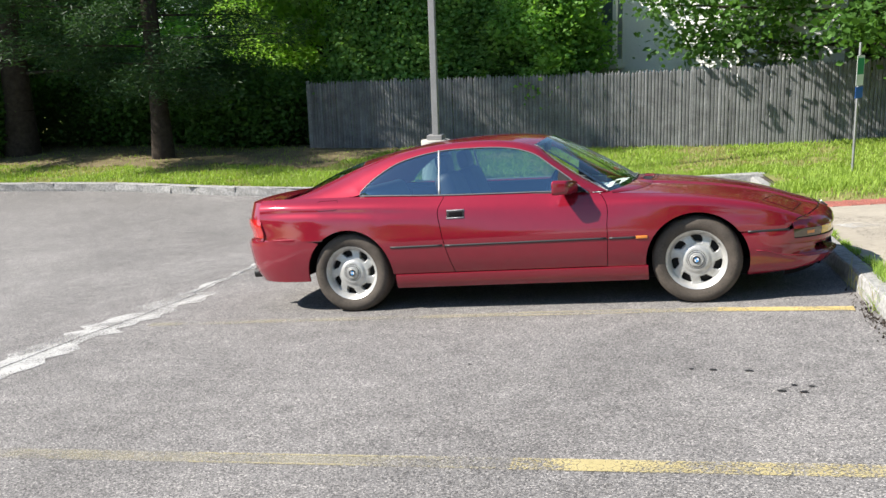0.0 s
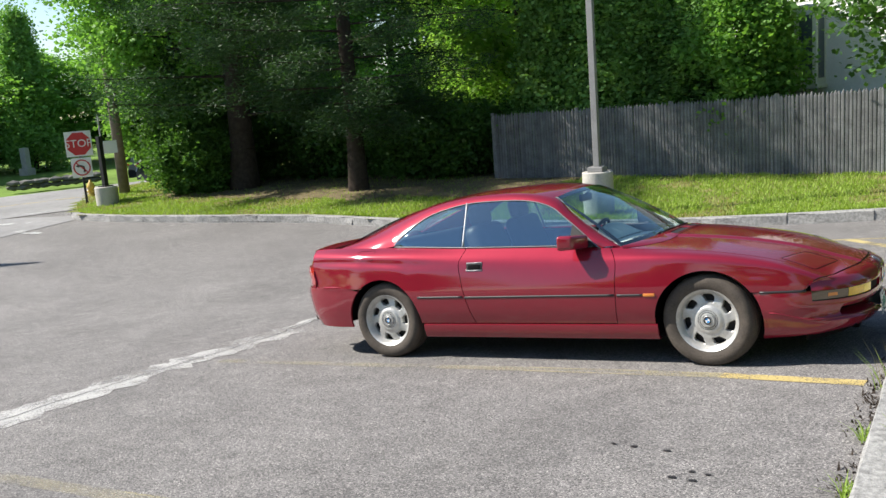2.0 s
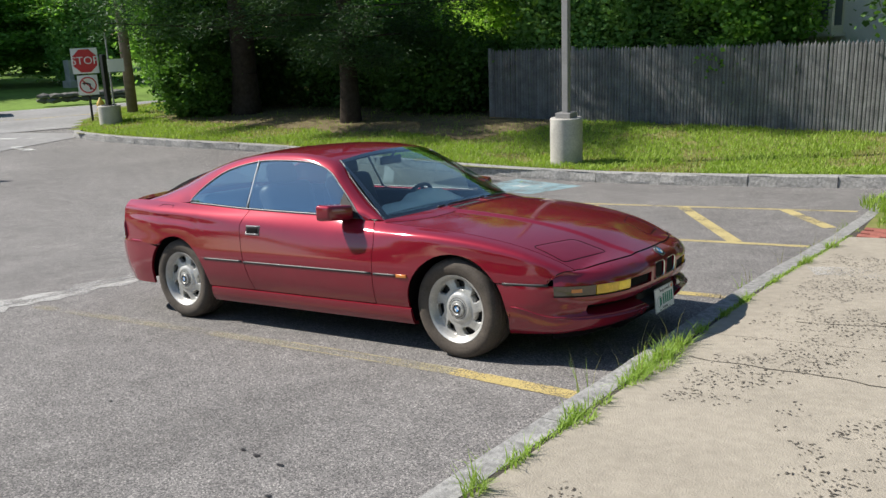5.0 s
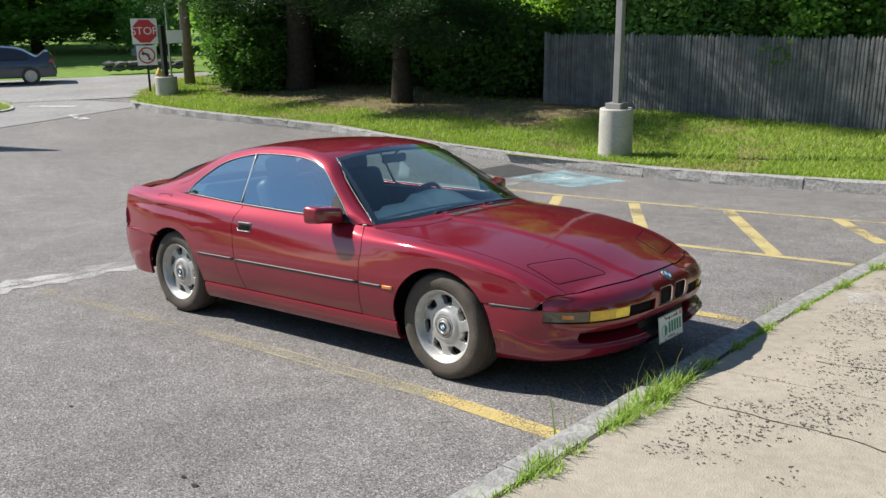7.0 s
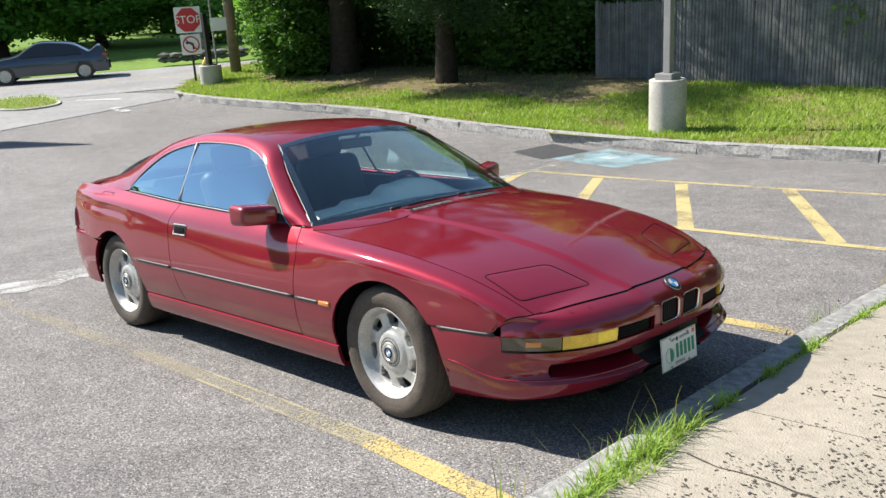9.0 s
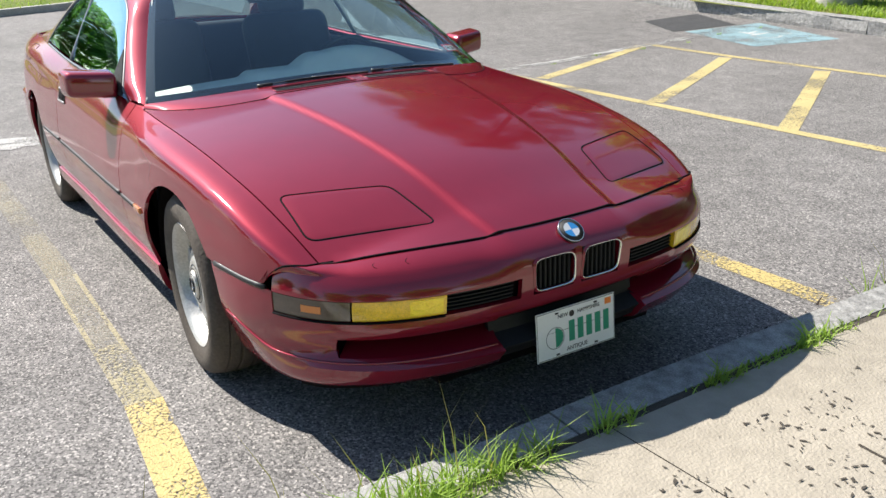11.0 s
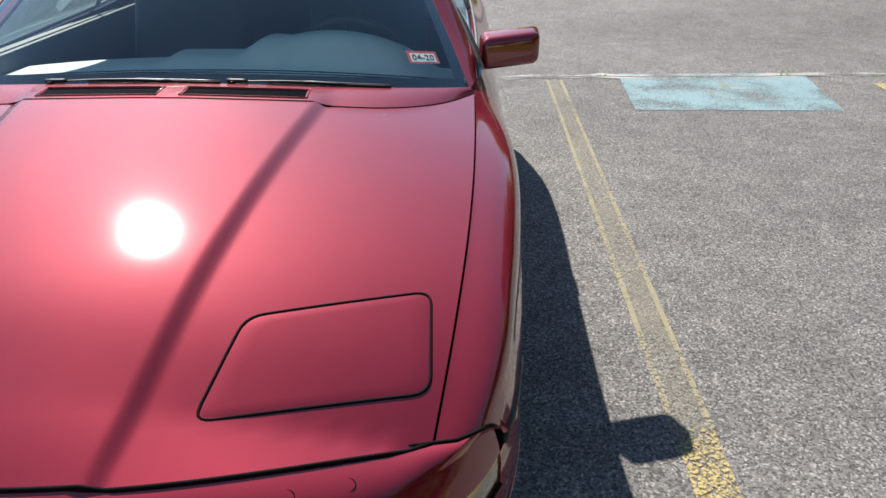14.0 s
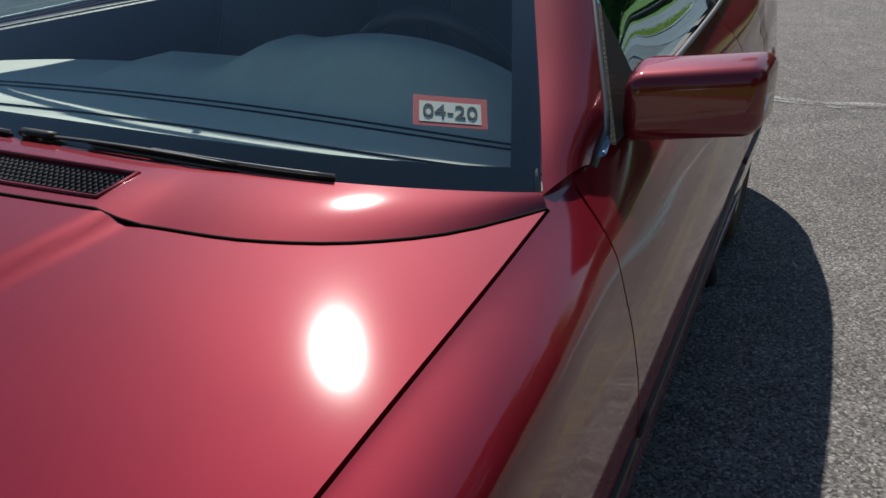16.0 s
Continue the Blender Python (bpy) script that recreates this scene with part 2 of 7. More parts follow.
AMBER = material("amber_lens", (0.80, 0.48, 0.02), 0.12, coat=1.0, vary=0.25, scale=25, bump=0.25, bump_scale=120)
AMBER_BRIGHT = material("bright_amber_lens", (0.95, 0.66, 0.03), 0.10, 0.35, coat=1.0, vary=0.2, scale=40, bump=0.3, bump_scale=70)
AMBER_DARK = material("smoked_corner_lens", (0.085, 0.058, 0.036), 0.12, coat=1.0, vary=0.2, scale=25)
ORANGE = material("side_marker_orange", (0.62, 0.20, 0.03), 0.2, coat=1.0)
RED_LENS = material("red_tail_lens", (0.36, 0.012, 0.014), 0.1, coat=1.0, vary=0.2, scale=30)
WINDSCREEN = glass_material("green_tinted_glass", (0.88, 0.99, 0.96), 0.075, 3.4, (0.80, 0.96, 1.0))
SIDE_GLASS = glass_material("dark_tinted_glass", (0.62, 0.80, 0.82), 0.29, 2.4, (0.60, 0.84, 1.0))
CERAMIC = material("black_glass_border", (0.01, 0.01, 0.012), 0.15, coat=0.5)
DASH = material("grey_dashboard_leather", (0.66, 0.70, 0.66), 0.8, vary=0.06, scale=20, bump=0.06, bump_scale=300)
SEAT = material("black_seat_leather", (0.035, 0.036, 0.04), 0.5, vary=0.2, scale=14, bump=0.2, bump_scale=120)
CABIN = material("dark_cabin_lining", (0.02, 0.02, 0.022), 0.9)
PLATE = material("number_plate_white", (0.80, 0.80, 0.78), 0.4, vary=0.03, scale=20)
PLATE_GREEN = material("plate_green", (0.01, 0.26, 0.15), 0.5)
EMBLEM_BLUE = material("emblem_blue", (0.05, 0.32, 0.72), 0.15, coat=1.0)
EMBLEM_WHITE = material("emblem_white", (0.80, 0.80, 0.80), 0.15, coat=1.0)
STICKER_RED = material("sticker_red", (0.62, 0.06, 0.08), 0.5)
ORANGE_TAG = material("orange_tag", (0.85, 0.22, 0.03), 0.5)
BLUE_CAR = material("slate_blue_paint", (0.045, 0.06, 0.085), 0.3, 0.6, coat=1.0)

HANDLE_EDGE = material("satin_handle_rim", (0.34, 0.34, 0.35), 0.4, 0.3, vary=0.1, scale=20)
TRIM_GREY = material("grey_window_trim", (0.14, 0.145, 0.155), 0.42, 0.2, vary=0.1, scale=20)


# ---- mesh helpers ----
def mesh_of(name, verts, faces, smooth=True):
    me = bpy.data.meshes.new(name)
    me.from_pydata([tuple(map(float, v)) for v in verts], [], [tuple(map(int, f)) for f in faces])
    me.validate()
    me.update()
    if smooth:
        me.polygons.foreach_set("use_smooth", [True] * len(me.polygons))
    return me


def part(name, shape, mat, parent=None, label="", smooth=None):
    """Links a bmesh or mesh as one object under a thing or a part."""
    if isinstance(shape, bmesh.types.BMesh):
        me = bpy.data.meshes.new(name)
        shape.to_mesh(me)
        shape.free()
        if smooth:
            me.polygons.foreach_set("use_smooth", [True] * len(me.polygons))
    else:
        me = shape
    for m in mat if isinstance(mat, (list, tuple)) else [mat]:
        me.materials.append(m)
    ob = new(name, me)
    ob.parent = parent
    return tagged(ob, label)


def thing(name, label, category, place=None, group="", kind=""):
    ob = new(name)
    if place is not None:
        ob.matrix_world = place
    return tagged(ob, label, category, group, kind)


def box(bm, x0, x1, y0, y1, z0, z1, m=None, bevel=0.0):
    made = bmesh.ops.create_cube(bm, size=1, matrix=(m or Matrix()) @ Matrix.Translation(((x0 + x1) / 2, (y0 + y1) / 2, (z0 + z1) / 2)) @ Matrix.Diagonal((x1 - x0, y1 - y0, z1 - z0, 1)))
    if bevel:
        edges = list({e for v in made["verts"] for e in v.link_edges})
        bmesh.ops.bevel(bm, geom=edges, offset=bevel, segments=2, affect="EDGES", profile=0.6)
    return bm


def boxed(*a, **k):
    return box(bmesh.new(), *a, **k)


def cyl(bm, p, q, r0, r1=None, n=16, caps=True):
    """A tapered rod from p to q."""
    p, q = Vector(p), Vector(q)
    d = q - p
    m = Matrix.Translation((p + q) / 2) @ d.to_track_quat("Z", "Y").to_matrix().to_4x4()
    bmesh.ops.create_cone(bm, cap_ends=caps, segments=n, radius1=r0, radius2=r0 if r1 is None else r1, depth=d.length, matrix=m)
    return bm


def rod(*a, **k):
    return cyl(bmesh.new(), *a, **k)


def lathe(profile, n=48, axis="y"):
    """Turns a profile of (radius, along) about the y or z axis."""
    verts, faces, k = [], [], len(profile)
    for i in range(n):
        c, s = math.cos(2 * math.pi * i / n), math.sin(2 * math.pi * i / n)
        for r, a in profile:
            verts.append((r * c, a, r * s) if axis == "y" else (r * c, r * s, a))
    for i in range(n):
        for j in range(k - 1):
            a, b = i * k + j, (i + 1) % n * k + j
            faces.append((a, a + 1, b + 1, b))
    return verts, faces


def tube(points, r, n=8, closed=False, flat=1.0):
    """A tube along a line of points."""
    pts = [Vector(p) for p in points]
    verts, faces = [], []
    for i, p in enumerate(pts):
        a = pts[i - 1] if i or closed else p
        b = pts[(i + 1) % len(pts)] if i + 1 < len(pts) or closed else p
        d = (b - a).normalized()
        side = d.cross(Vector((0, 0, 1)))
        side = side.normalized() if side.length > 1e-4 else Vector((1, 0, 0))
        up = side.cross(d)
        for k in range(n):
            w = 2 * math.pi * k / n
            verts.append(p + side * (r * math.cos(w)) + up * (r * flat * math.sin(w)))
    m = len(pts)
    for i in range(m if closed else m - 1):
        for k in range(n):
            a, b = i * n + k, (i + 1) % m * n
            faces.append((a, i * n + (k + 1) % n, b + (k + 1) % n, b + k))
    if not closed:
        faces += [tuple(range(n))[::-1], tuple(range((m - 1) * n, m * n))]
    return mesh_of("tube", verts, faces)


def curve_of(xs, ys):
    """A smooth curve through a few stations."""
    xs, ys = np.array(xs, float), np.array(ys, float)
    order = np.argsort(xs)
    xs, ys = xs[order], ys[order]
    slope = np.gradient(ys, xs)

    def at(x):
        x = min(max(x, xs[0]), xs[-1])
        i = min(int(np.searchsorted(xs, x, "right")) - 1, len(xs) - 2)
        h = xs[i + 1] - xs[i]
        t = (x - xs[i]) / h
        return float((1 + 2 * t) * (1 - t) ** 2 * ys[i] + t * (1 - t) ** 2 * h * slope[i] + t * t * (3 - 2 * t) * ys[i + 1] + t * t * (t - 1) * h * slope[i + 1])
    return at


def smooth01(t):
    t = min(max(t, 0.0), 1.0)
    return t * t * (3 - 2 * t)


def patch(P, skirt=0.012, drop=None, centre=(0, 0, 0.5)):
    """A sheet-metal panel from a grid of points (rows, columns, 3), its rim turned inwards by skirt metres; drop marks cells left open."""
    P = np.array(P, float)
    nu, nv = P.shape[:2]
    du, dv = np.gradient(P, axis=0), np.gradient(P, axis=1)
    N = np.cross(du, dv)
    N /= np.linalg.norm(N, axis=2, keepdims=True) + 1e-12
    out = P - np.array(centre)
    out[..., 0] *= 0.3
    flip = float((N * out).sum()) < 0
    if flip:
        N = -N
    verts = list(P.reshape(-1, 3))
    faces, open_edges = [], {}
    at = lambda i, j: i * nv + j
    for i in range(nu - 1):
        for j in range(nv - 1):
            if drop is not None and drop(i, j):
                continue
            f = (at(i, j), at(i + 1, j), at(i + 1, j + 1), at(i, j + 1))
            f = f[::-1] if flip else f
            faces.append(f)
            for a, b in zip(f, f[1:] + f[:1]):
                if (b, a) in open_edges:
                    del open_edges[b, a]
                else:
                    open_edges[a, b] = 1
    inner = {}
    flatN = N.reshape(-1, 3)
    for a, b in open_edges:
        for v in (a, b):
            if v not in inner:
                inner[v] = len(verts)
                verts.append(verts[v] - flatN[v] * skirt)
    if skirt:
        faces += [(b, a, inner[a], inner[b]) for a, b in open_edges]
    return sharp(mesh_of("panel", verts, faces))


def sharp(me, degrees=35):
    me.set_sharp_from_angle(angle=radians(degrees))
    return me


def mirrored(me):
    """The mesh reflected in the car's middle plane."""
    v = [(p.co.x, -p.co.y, p.co.z) for p in me.vertices]
    f = [tuple(reversed(p.vertices)) for p in me.polygons]
    return sharp(mesh_of(me.name, v, f))


def lettering(name, text, size, m, mat, parent, label=""):
    """Raised letters in the built-in font, as a mesh."""
    cu = bpy.data.curves.new(name, "FONT")
    cu.body, cu.size, cu.align_x, cu.align_y, cu.extrude = text, size, "CENTER", "CENTER", 0.0004
    cu.resolution_u = 3
    tmp = new("tmp", cu)
    dg = bpy.context.evaluated_depsgraph_get()
    me = bpy.data.meshes.new_from_object(tmp.evaluated_get(dg))
    bpy.data.objects.remove(tmp)
    ob = part(name, me, mat, parent, label)
    ob.matrix_local = m
    return ob


# ---- the lie of the land ----
def lot_height(x, y):
    """Slopes down from the kerb by the car, and levels out in a basin towards the road."""
    p = 0.0657 * x - 0.0646 * y
    d = (p + 0.80) / 0.10
    return p + 0.10 * math.log1p(math.exp(-d)) if d > -30 else -0.80


def verge_height(x, y):
    return lot_height(x, y) + 0.165 + 0.235 * smooth01((y - 9.3) / 5.2) - (0.050 * (1 - smooth01((y - 4.2) / 0.7)) if x > 1.4 else 0.0)


KERB_NEAR = curve_of((-14, -3.5, -1.0, 1.4, 3.7, 8.2, 9.0), (1.02, 1.08, 1.12, 1.16, 1.29, 1.32, 1.32))  # x of the kerb's foot beside the car, by y
KERB_FAR = curve_of((-24.5, -22.6, -21, -19, -16, -12, -9, -5, 1.3), (13.6, 11.4, 10.1, 9.7, 9.65, 9.75, 9.25, 8.95, 8.85))  # y of the far kerb's foot, by x


def sheet(name, xs, ys, height, mat, label, category, keep=None, kind="structure"):
    verts = [(x, y, height(x, y)) for x in xs for y in ys]
    n, faces = len(ys), []
    for i in range(len(xs) - 1):
        for j in range(n - 1):
            if keep is None or keep((xs[i] + xs[i + 1]) / 2, (ys[j] + ys[j + 1]) / 2):
                faces.append((i * n + j, (i + 1) * n + j, (i + 1) * n + j + 1, i * n + j + 1))
    ob = part(name, mesh_of(name, verts, faces), mat)
    return tagged(ob, label, category, kind=kind)


def far_height(x, y):
    r = math.hypot(x + 8, y - 4)
    return lot_height(max(min(x, 30), -40), max(min(y, 30), -30)) - 0.12 + 0.25 * smooth01((r - 40) / 40)


span = lambda a, b, n: [a + (b - a) * i / n for i in range(n + 1)]
wide = span(-900, -60, 8) + span(-52, 44, 48) + span(60, 900, 8)
ground = sheet("ground", wide, wide, far_height, FAR_GREEN, "rolling green ground reaching the horizon", "ground")
parking_lot = sheet("parking_lot", span(-26, 1.4, 92), span(-40, 14, 120), lot_height, ASPHALT, "worn grey asphalt of the sloping parking lot", "asphalt",
                    lambda x, y: y < KERB_FAR(x) + 0.5 and x < 1.4)


def strip_sheet(points, left, right, lift, height, name="strip", cross=3):
    """A ribbon laid over the ground along a line of (x, y)."""
    verts, faces = [], []
    pts = [Vector((*p, 0)) for p in points]
    for i, p in enumerate(pts):
        d = (pts[min(i + 1, len(pts) - 1)] - pts[max(i - 1, 0)]).normalized()
        side = Vector((-d.y, d.x, 0))
        for k in range(cross):
            w = -right + (left + right) * k / (cross - 1)
            q = p + side * w
            verts.append((q.x, q.y, height(q.x, q.y) + lift))
    for i in range(len(pts) - 1):
        for k in range(cross - 1):
            a = i * cross + k
            faces.append((a + 1, a, a + cross, a + cross + 1))
    return mesh_of(name, verts, faces)


# the road past the exit
ROAD_DIR = Vector((0.48, 0.877))
road_mid = lambda s: (-28.3 + ROAD_DIR.x * s, 12.2 + ROAD_DIR.y * s)
road_h = lambda x, y: -0.80 + 0.02
road = part("road", strip_sheet([road_mid(s) for s in span(-80, 90, 60)], 4.7, 4.7, 0.0, road_h, cross=5), ROAD)
tagged(road, "grey two-lane road beyond the lot exit", "road", kind="structure")
apron = part("exit_apron", strip_sheet([(-19.5 - 0.4 * i, 5.0 - 0.10 * i) for i in range(20)], 4.6, 6.0, 0.012, lambda x, y: lot_height(x, y), cross=7), ROAD)
tagged(apron, "paler asphalt apron at the lot exit", "asphalt", kind="structure")


def marking(name, a, b, width, mat, label, height=lot_height, lift=0.004, n=14, kind="structure"):
    pts = [(a[0] + (b[0] - a[0]) * i / n, a[1] + (b[1] - a[1]) * i / n) for i in range(n + 1)]
    ob = part(name, strip_sheet(pts, width / 2, width / 2, lift, height), mat)
    return tagged(ob, label, "road marking", kind=kind)


for side_off in (-0.13, 0.13):
    p, q = road_mid(-70), road_mid(80)
    n = Vector((-ROAD_DIR.y, ROAD_DIR.x))
    marking("road_centre_line", (p[0] + n.x * side_off, p[1] + n.y * side_off), (q[0] + n.x * side_off, q[1] + n.y * side_off), 0.11, YELLOW, "double yellow centre line on the road", road_h, 0.006, 40)

p, q = road_mid(-70), road_mid(80)
for side_off in (-4.2, 4.2):
    marking("road_edge_line", (p[0] + n.x * side_off, p[1] + n.y * side_off), (q[0] + n.x * side_off, q[1] + n.y * side_off), 0.11, WHITE_PAINT, "white edge line of the road", road_h, 0.006, 40)
# stall lines
def worn_marking(a, b, label, wash=YELLOW_WASH, rim=YELLOW_EDGE):
    """A line of which the edges have outlasted the middle."""
    marking("stall_line", a, b, 0.08, wash, label)
    for off in (-0.052, 0.052):
        marking("stall_line_edge", (a[0], a[1] + off), (b[0], b[1] + off), 0.02, rim, "surviving edge of a worn yellow line")


worn_marking((-4.6, -3.87), (-2.4, -3.905), "yellow stall line worn almost away", YELLOW_FAINT, YELLOW_WORN)
worn_marking((-2.4, -3.905), (-0.9, -3.925), "yellow stall line worn almost away", YELLOW_WORN, YELLOW_WASH)
marking("stall_line", (-0.9, -3.925), (0.97, -3.95), 0.125, YELLOW_EDGE, "yellow stall line with cracked paint")
worn_marking((-4.4, -1.08), (-1.3, -1.062), "worn yellow stall line, its paint mostly gone", YELLOW_FAINT, YELLOW_WORN)
worn_marking((-1.3, -1.062), (-0.40, -1.075), "worn yellow stall line, its paint mostly gone", LINE_BODY, LINE_EDGE)
worn_marking((-0.40, -1.075), (0.12, -1.083), "worn yellow stall line, its paint half gone", LINE_MIDDLE, LINE_EDGE)
marking("stall_line", (0.12, -1.083), (0.99, -1.165), 0.125, YELLOW, "yellow stall line beside the red car")
worn_marking((-4.7, 1.60), (-0.10, 1.425), "worn yellow stall line beside the red car", LINE_BODY, LINE_EDGE)
marking("stall_line", (-0.10, 1.425), (1.02, 1.375), 0.115, YELLOW, "yellow stall line with cracked paint")
marking("aisle_line", (-4.6, 4.05), (1.1, 3.755), 0.11, YELLOW_AISLE, "yellow line bounding the hatched access aisle")
marking("aisle_line", (-5.1, 6.62), (1.1, 6.36), 0.10, YELLOW_AISLE, "far yellow line bounding the hatched access aisle")
for k, (a, b) in enumerate((((-4.15, 4.15), (-5.05, 6.5)), ((-2.45, 4.0), (-3.72, 6.45)), ((-1.02, 3.86), (-2.45, 6.38)), ((0.35, 3.85), (-1.1, 6.38)), ((1.05, 5.0), (0.25, 6.36)))):
    marking("aisle_stripe", a, b, 0.15, YELLOW_AISLE, "diagonal yellow stripe of the access aisle")


def quad_marking(name, corners, mat, label, lift=0.004, n=10):
    (a, b, c, d) = [Vector(p) for p in corners]
    verts, faces = [], []
    for i in range(n + 1):
        for j in range(n + 1):
            u, v = i / n, j / n
            p = a * (1 - u) * (1 - v) + b * u * (1 - v) + c * u * v + d * (1 - u) * v
            verts.append((p.x, p.y, lot_height(p.x, p.y) + lift))
    for i in range(n):
        for j in range(n):
            k = i * (n + 1) + j
            faces.append((k, k + n + 1, k + n + 2, k + 1))
    return tagged(part(name, mesh_of(name, verts, faces), mat), label, "road marking", kind="structure")


quad_marking("accessible_bay_square", ((-4.95, 2.13), (-3.78, 2.03), (-3.76, 3.42), (-4.97, 3.6)), BLUE_PAINT, "faded blue painted square of an accessible bay")
quad_marking("accessible_bay_square", ((-5.4, 7.65), (-4.0, 7.3), (-3.6, 8.40), (-5.1, 8.80)), BLUE_PAINT, "faded blue painted square of an accessible bay")
quad_marking("tar_patch", ((-6.4, 7.9), (-5.5, 7.55), (-5.25, 8.5), (-6.25, 8.85)), PATCH, "dark tar patch in the asphalt")


def symbol_marking(cx, cy, turn, mat, lift):
    """The worn wheelchair symbol, as strokes."""
    bm = bmesh.new()
    rot = Matrix.Rotation(turn, 2)
    lines = [((0.0, 0.33), (-0.02, 0.05)), ((-0.02, 0.18), (0.18, 0.18)), ((-0.02, 0.05), (0.2, 0.02)), ((0.2, 0.02), (0.27, -0.22)), ((0.27, -0.22), (0.34, -0.2))]
    ring = [(0.17 * math.cos(a) - 0.02, 0.17 * math.sin(a) - 0.12) for a in [radians(100 + 22 * k) for k in range(11)]]
    for a, b in lines + list(zip(ring, ring[1:])):
        a, b = rot @ Vector(a), rot @ Vector(b)
        d = (b - a).normalized()
        s = Vector((-d.y, d.x)) * 0.03
        vs = [bm.verts.new((cx + p.x, cy + p.y, lot_height(cx + p.x, cy + p.y) + lift)) for p in (a - s, b - s, b + s, a + s)]
        bm.faces.new(vs)
    ob = part("wheelchair_symbol", bm, mat)
    return tagged(ob, "worn painted wheelchair symbol on the blue square", "road marking", kind="structure")


symbol_marking(-4.35, 2.85, radians(90), YELLOW_WORN, 0.008)
symbol_marking(-4.5, 8.05, radians(90), WHITE_PAINT, 0.008)


def wavy(a, b, n, amp, seed):
    rnd = random.Random(seed)
    off, out = 0.0, []
    for i in range(n + 1):
        t = i / n
        off = 0.75 * off + rnd.uniform(-amp, amp)
        out.append((a[0] + (b[0] - a[0]) * t + off, a[1] + (b[1] - a[1]) * t))
    return out


def crack_mesh(points, width, lift, seed):
    rnd = random.Random(seed)
    verts, faces = [], []
    for i, p in enumerate(points):
        w0, w1 = width * rnd.uniform(0.45, 1.15), width * rnd.uniform(0.45, 1.15)
        for q in (p[0] - w0, p[0] + w1):
            verts.append((q, p[1], lot_height(q, p[1]) + lift))
        if i:
            k = 2 * i
            faces.append((k - 2, k - 1, k + 1, k))
    return mesh_of("crack", verts, faces)


seam_line = wavy((-4.95, -7.5), (-4.75, 0.2), 60, 0.02, 3) + wavy((-4.78, 0.3), (-5.05, 7.6), 60, 0.02, 4)
ob = part("asphalt_seam", crack_mesh(seam_line[:62], 0.27, 0.005, 5), FILLER)
tagged(ob, "pale dusty seam where two coats of asphalt meet", "crack", kind="structure")
ob = part("asphalt_seam", crack_mesh(seam_line[60:], 0.085, 0.005, 5), FILLER)
tagged(ob, "pale dusty seam where two coats of asphalt meet", "crack", kind="structure")
ob = part("asphalt_crack", crack_mesh([(x + 0.02, y) for x, y in seam_line[20:]], 0.007, 0.007, 6), PATCH)
tagged(ob, "thin dark crack along the asphalt seam", "crack", kind="structure")
bm = bmesh.new()
rnd = random.Random(8)
for x, y, r in ((0.30, -2.95, 0.028), (0.40, -2.97, 0.024), (0.37, -2.86, 0.018), (0.45, -2.88, 0.018), (-0.12, -2.55, 0.018), (0.0, -2.57, 0.022), (0.18, -2.6, 0.024), (-1.4, -2.4, 0.014)):
    vs = [bm.verts.new((x + r * rnd.uniform(0.6, 1.2) * math.cos(a), y + r * 0.7 * rnd.uniform(0.6, 1.2) * math.sin(a), lot_height(x, y) + 0.005)) for a in [k * math.pi / 5 for k in range(10)]]
    for v in vs:
        v.co.z = lot_height(v.co.x, v.co.y) + 0.005
    bm.faces.new(vs)
tagged(part("oil_spots", bm, OIL), "small black oil spots on the asphalt", "stain", kind="stuff")

# ---- kerbs ----
KERB_TOP = 0.13


def kerb_stone(path_points, depth_dir, depth, name, parent, seed, top=KERB_TOP, rough=0.007):
    """One split-granite kerb stone along a short line, its face a little rough."""
    rnd = random.Random(seed)
    verts, faces = [], []
    n = len(path_points)
    prof = [(-0.015, -0.10), (-0.012, 0.045), (0.0, top - 0.015), (0.012, top), (depth, top + 0.002), (depth, -0.10)]
    for i, (x, y) in enumerate(path_points):
        nx, ny = depth_dir(i)
        for k, (d, z) in enumerate(prof):
            j = rnd.uniform(-rough, rough) if k < 4 else 0
            px, py = x + nx * (d + j), y + ny * (d + j)
            verts.append((px, py, lot_height(x, y) + z + (rnd.uniform(-0.004, 0.004) if k in (2, 3) else 0)))
    m = len(prof)
    for i in range(n - 1):
        for k in range(m - 1):
            a = i * m + k
            faces.append((a, a + 1, a + m + 1, a + m))
    faces += [tuple(range(m)), tuple(range((n - 1) * m, n * m))[::-1]]
    me = mesh_of("kerb_stone", verts, faces, smooth=False)
    return part("kerb_stone", me, GRANITE, parent)


kerb_near = tagged(new("kerb"), "grey granite kerb along the concrete sidewalk", "kerb", kind="structure")
y, k = -9.0, 0
rnd = random.Random(21)
while y < 8.7:
    length = min(rnd.uniform(1.5, 2.1), 8.85 - y)
    ys = [y + 0.004 + (length - 0.008) * i / 6 for i in range(7)]
    kerb_stone([(KERB_NEAR(v), v) for v in ys], lambda i: (1, 0), 0.14, "kerb_stone", kerb_near, 100 + k)
    y, k = y + length, k + 1
kerb_far = tagged(new("kerb"), "rough split-granite kerb edging the grass verge", "kerb", kind="structure")
x, k = 1.55, 0
while x > -24:
    length = rnd.uniform(1.15, 1.65)
    xs = [x - 0.004 - (length - 0.008) * i / 6 for i in range(7)]
    pts = [(v, KERB_FAR(v)) for v in xs]
    def away(i, pts=pts):
        a, b = pts[max(i - 1, 0)], pts[min(i + 1, 6)]
        d = Vector((b[0] - a[0], b[1] - a[1])).normalized()
        return (d.y, -d.x)
    kerb_stone(pts, away, 0.16, "kerb_stone", kerb_far, 200 + k, 0.18, 0.016)
    x, k = x - length, k + 1

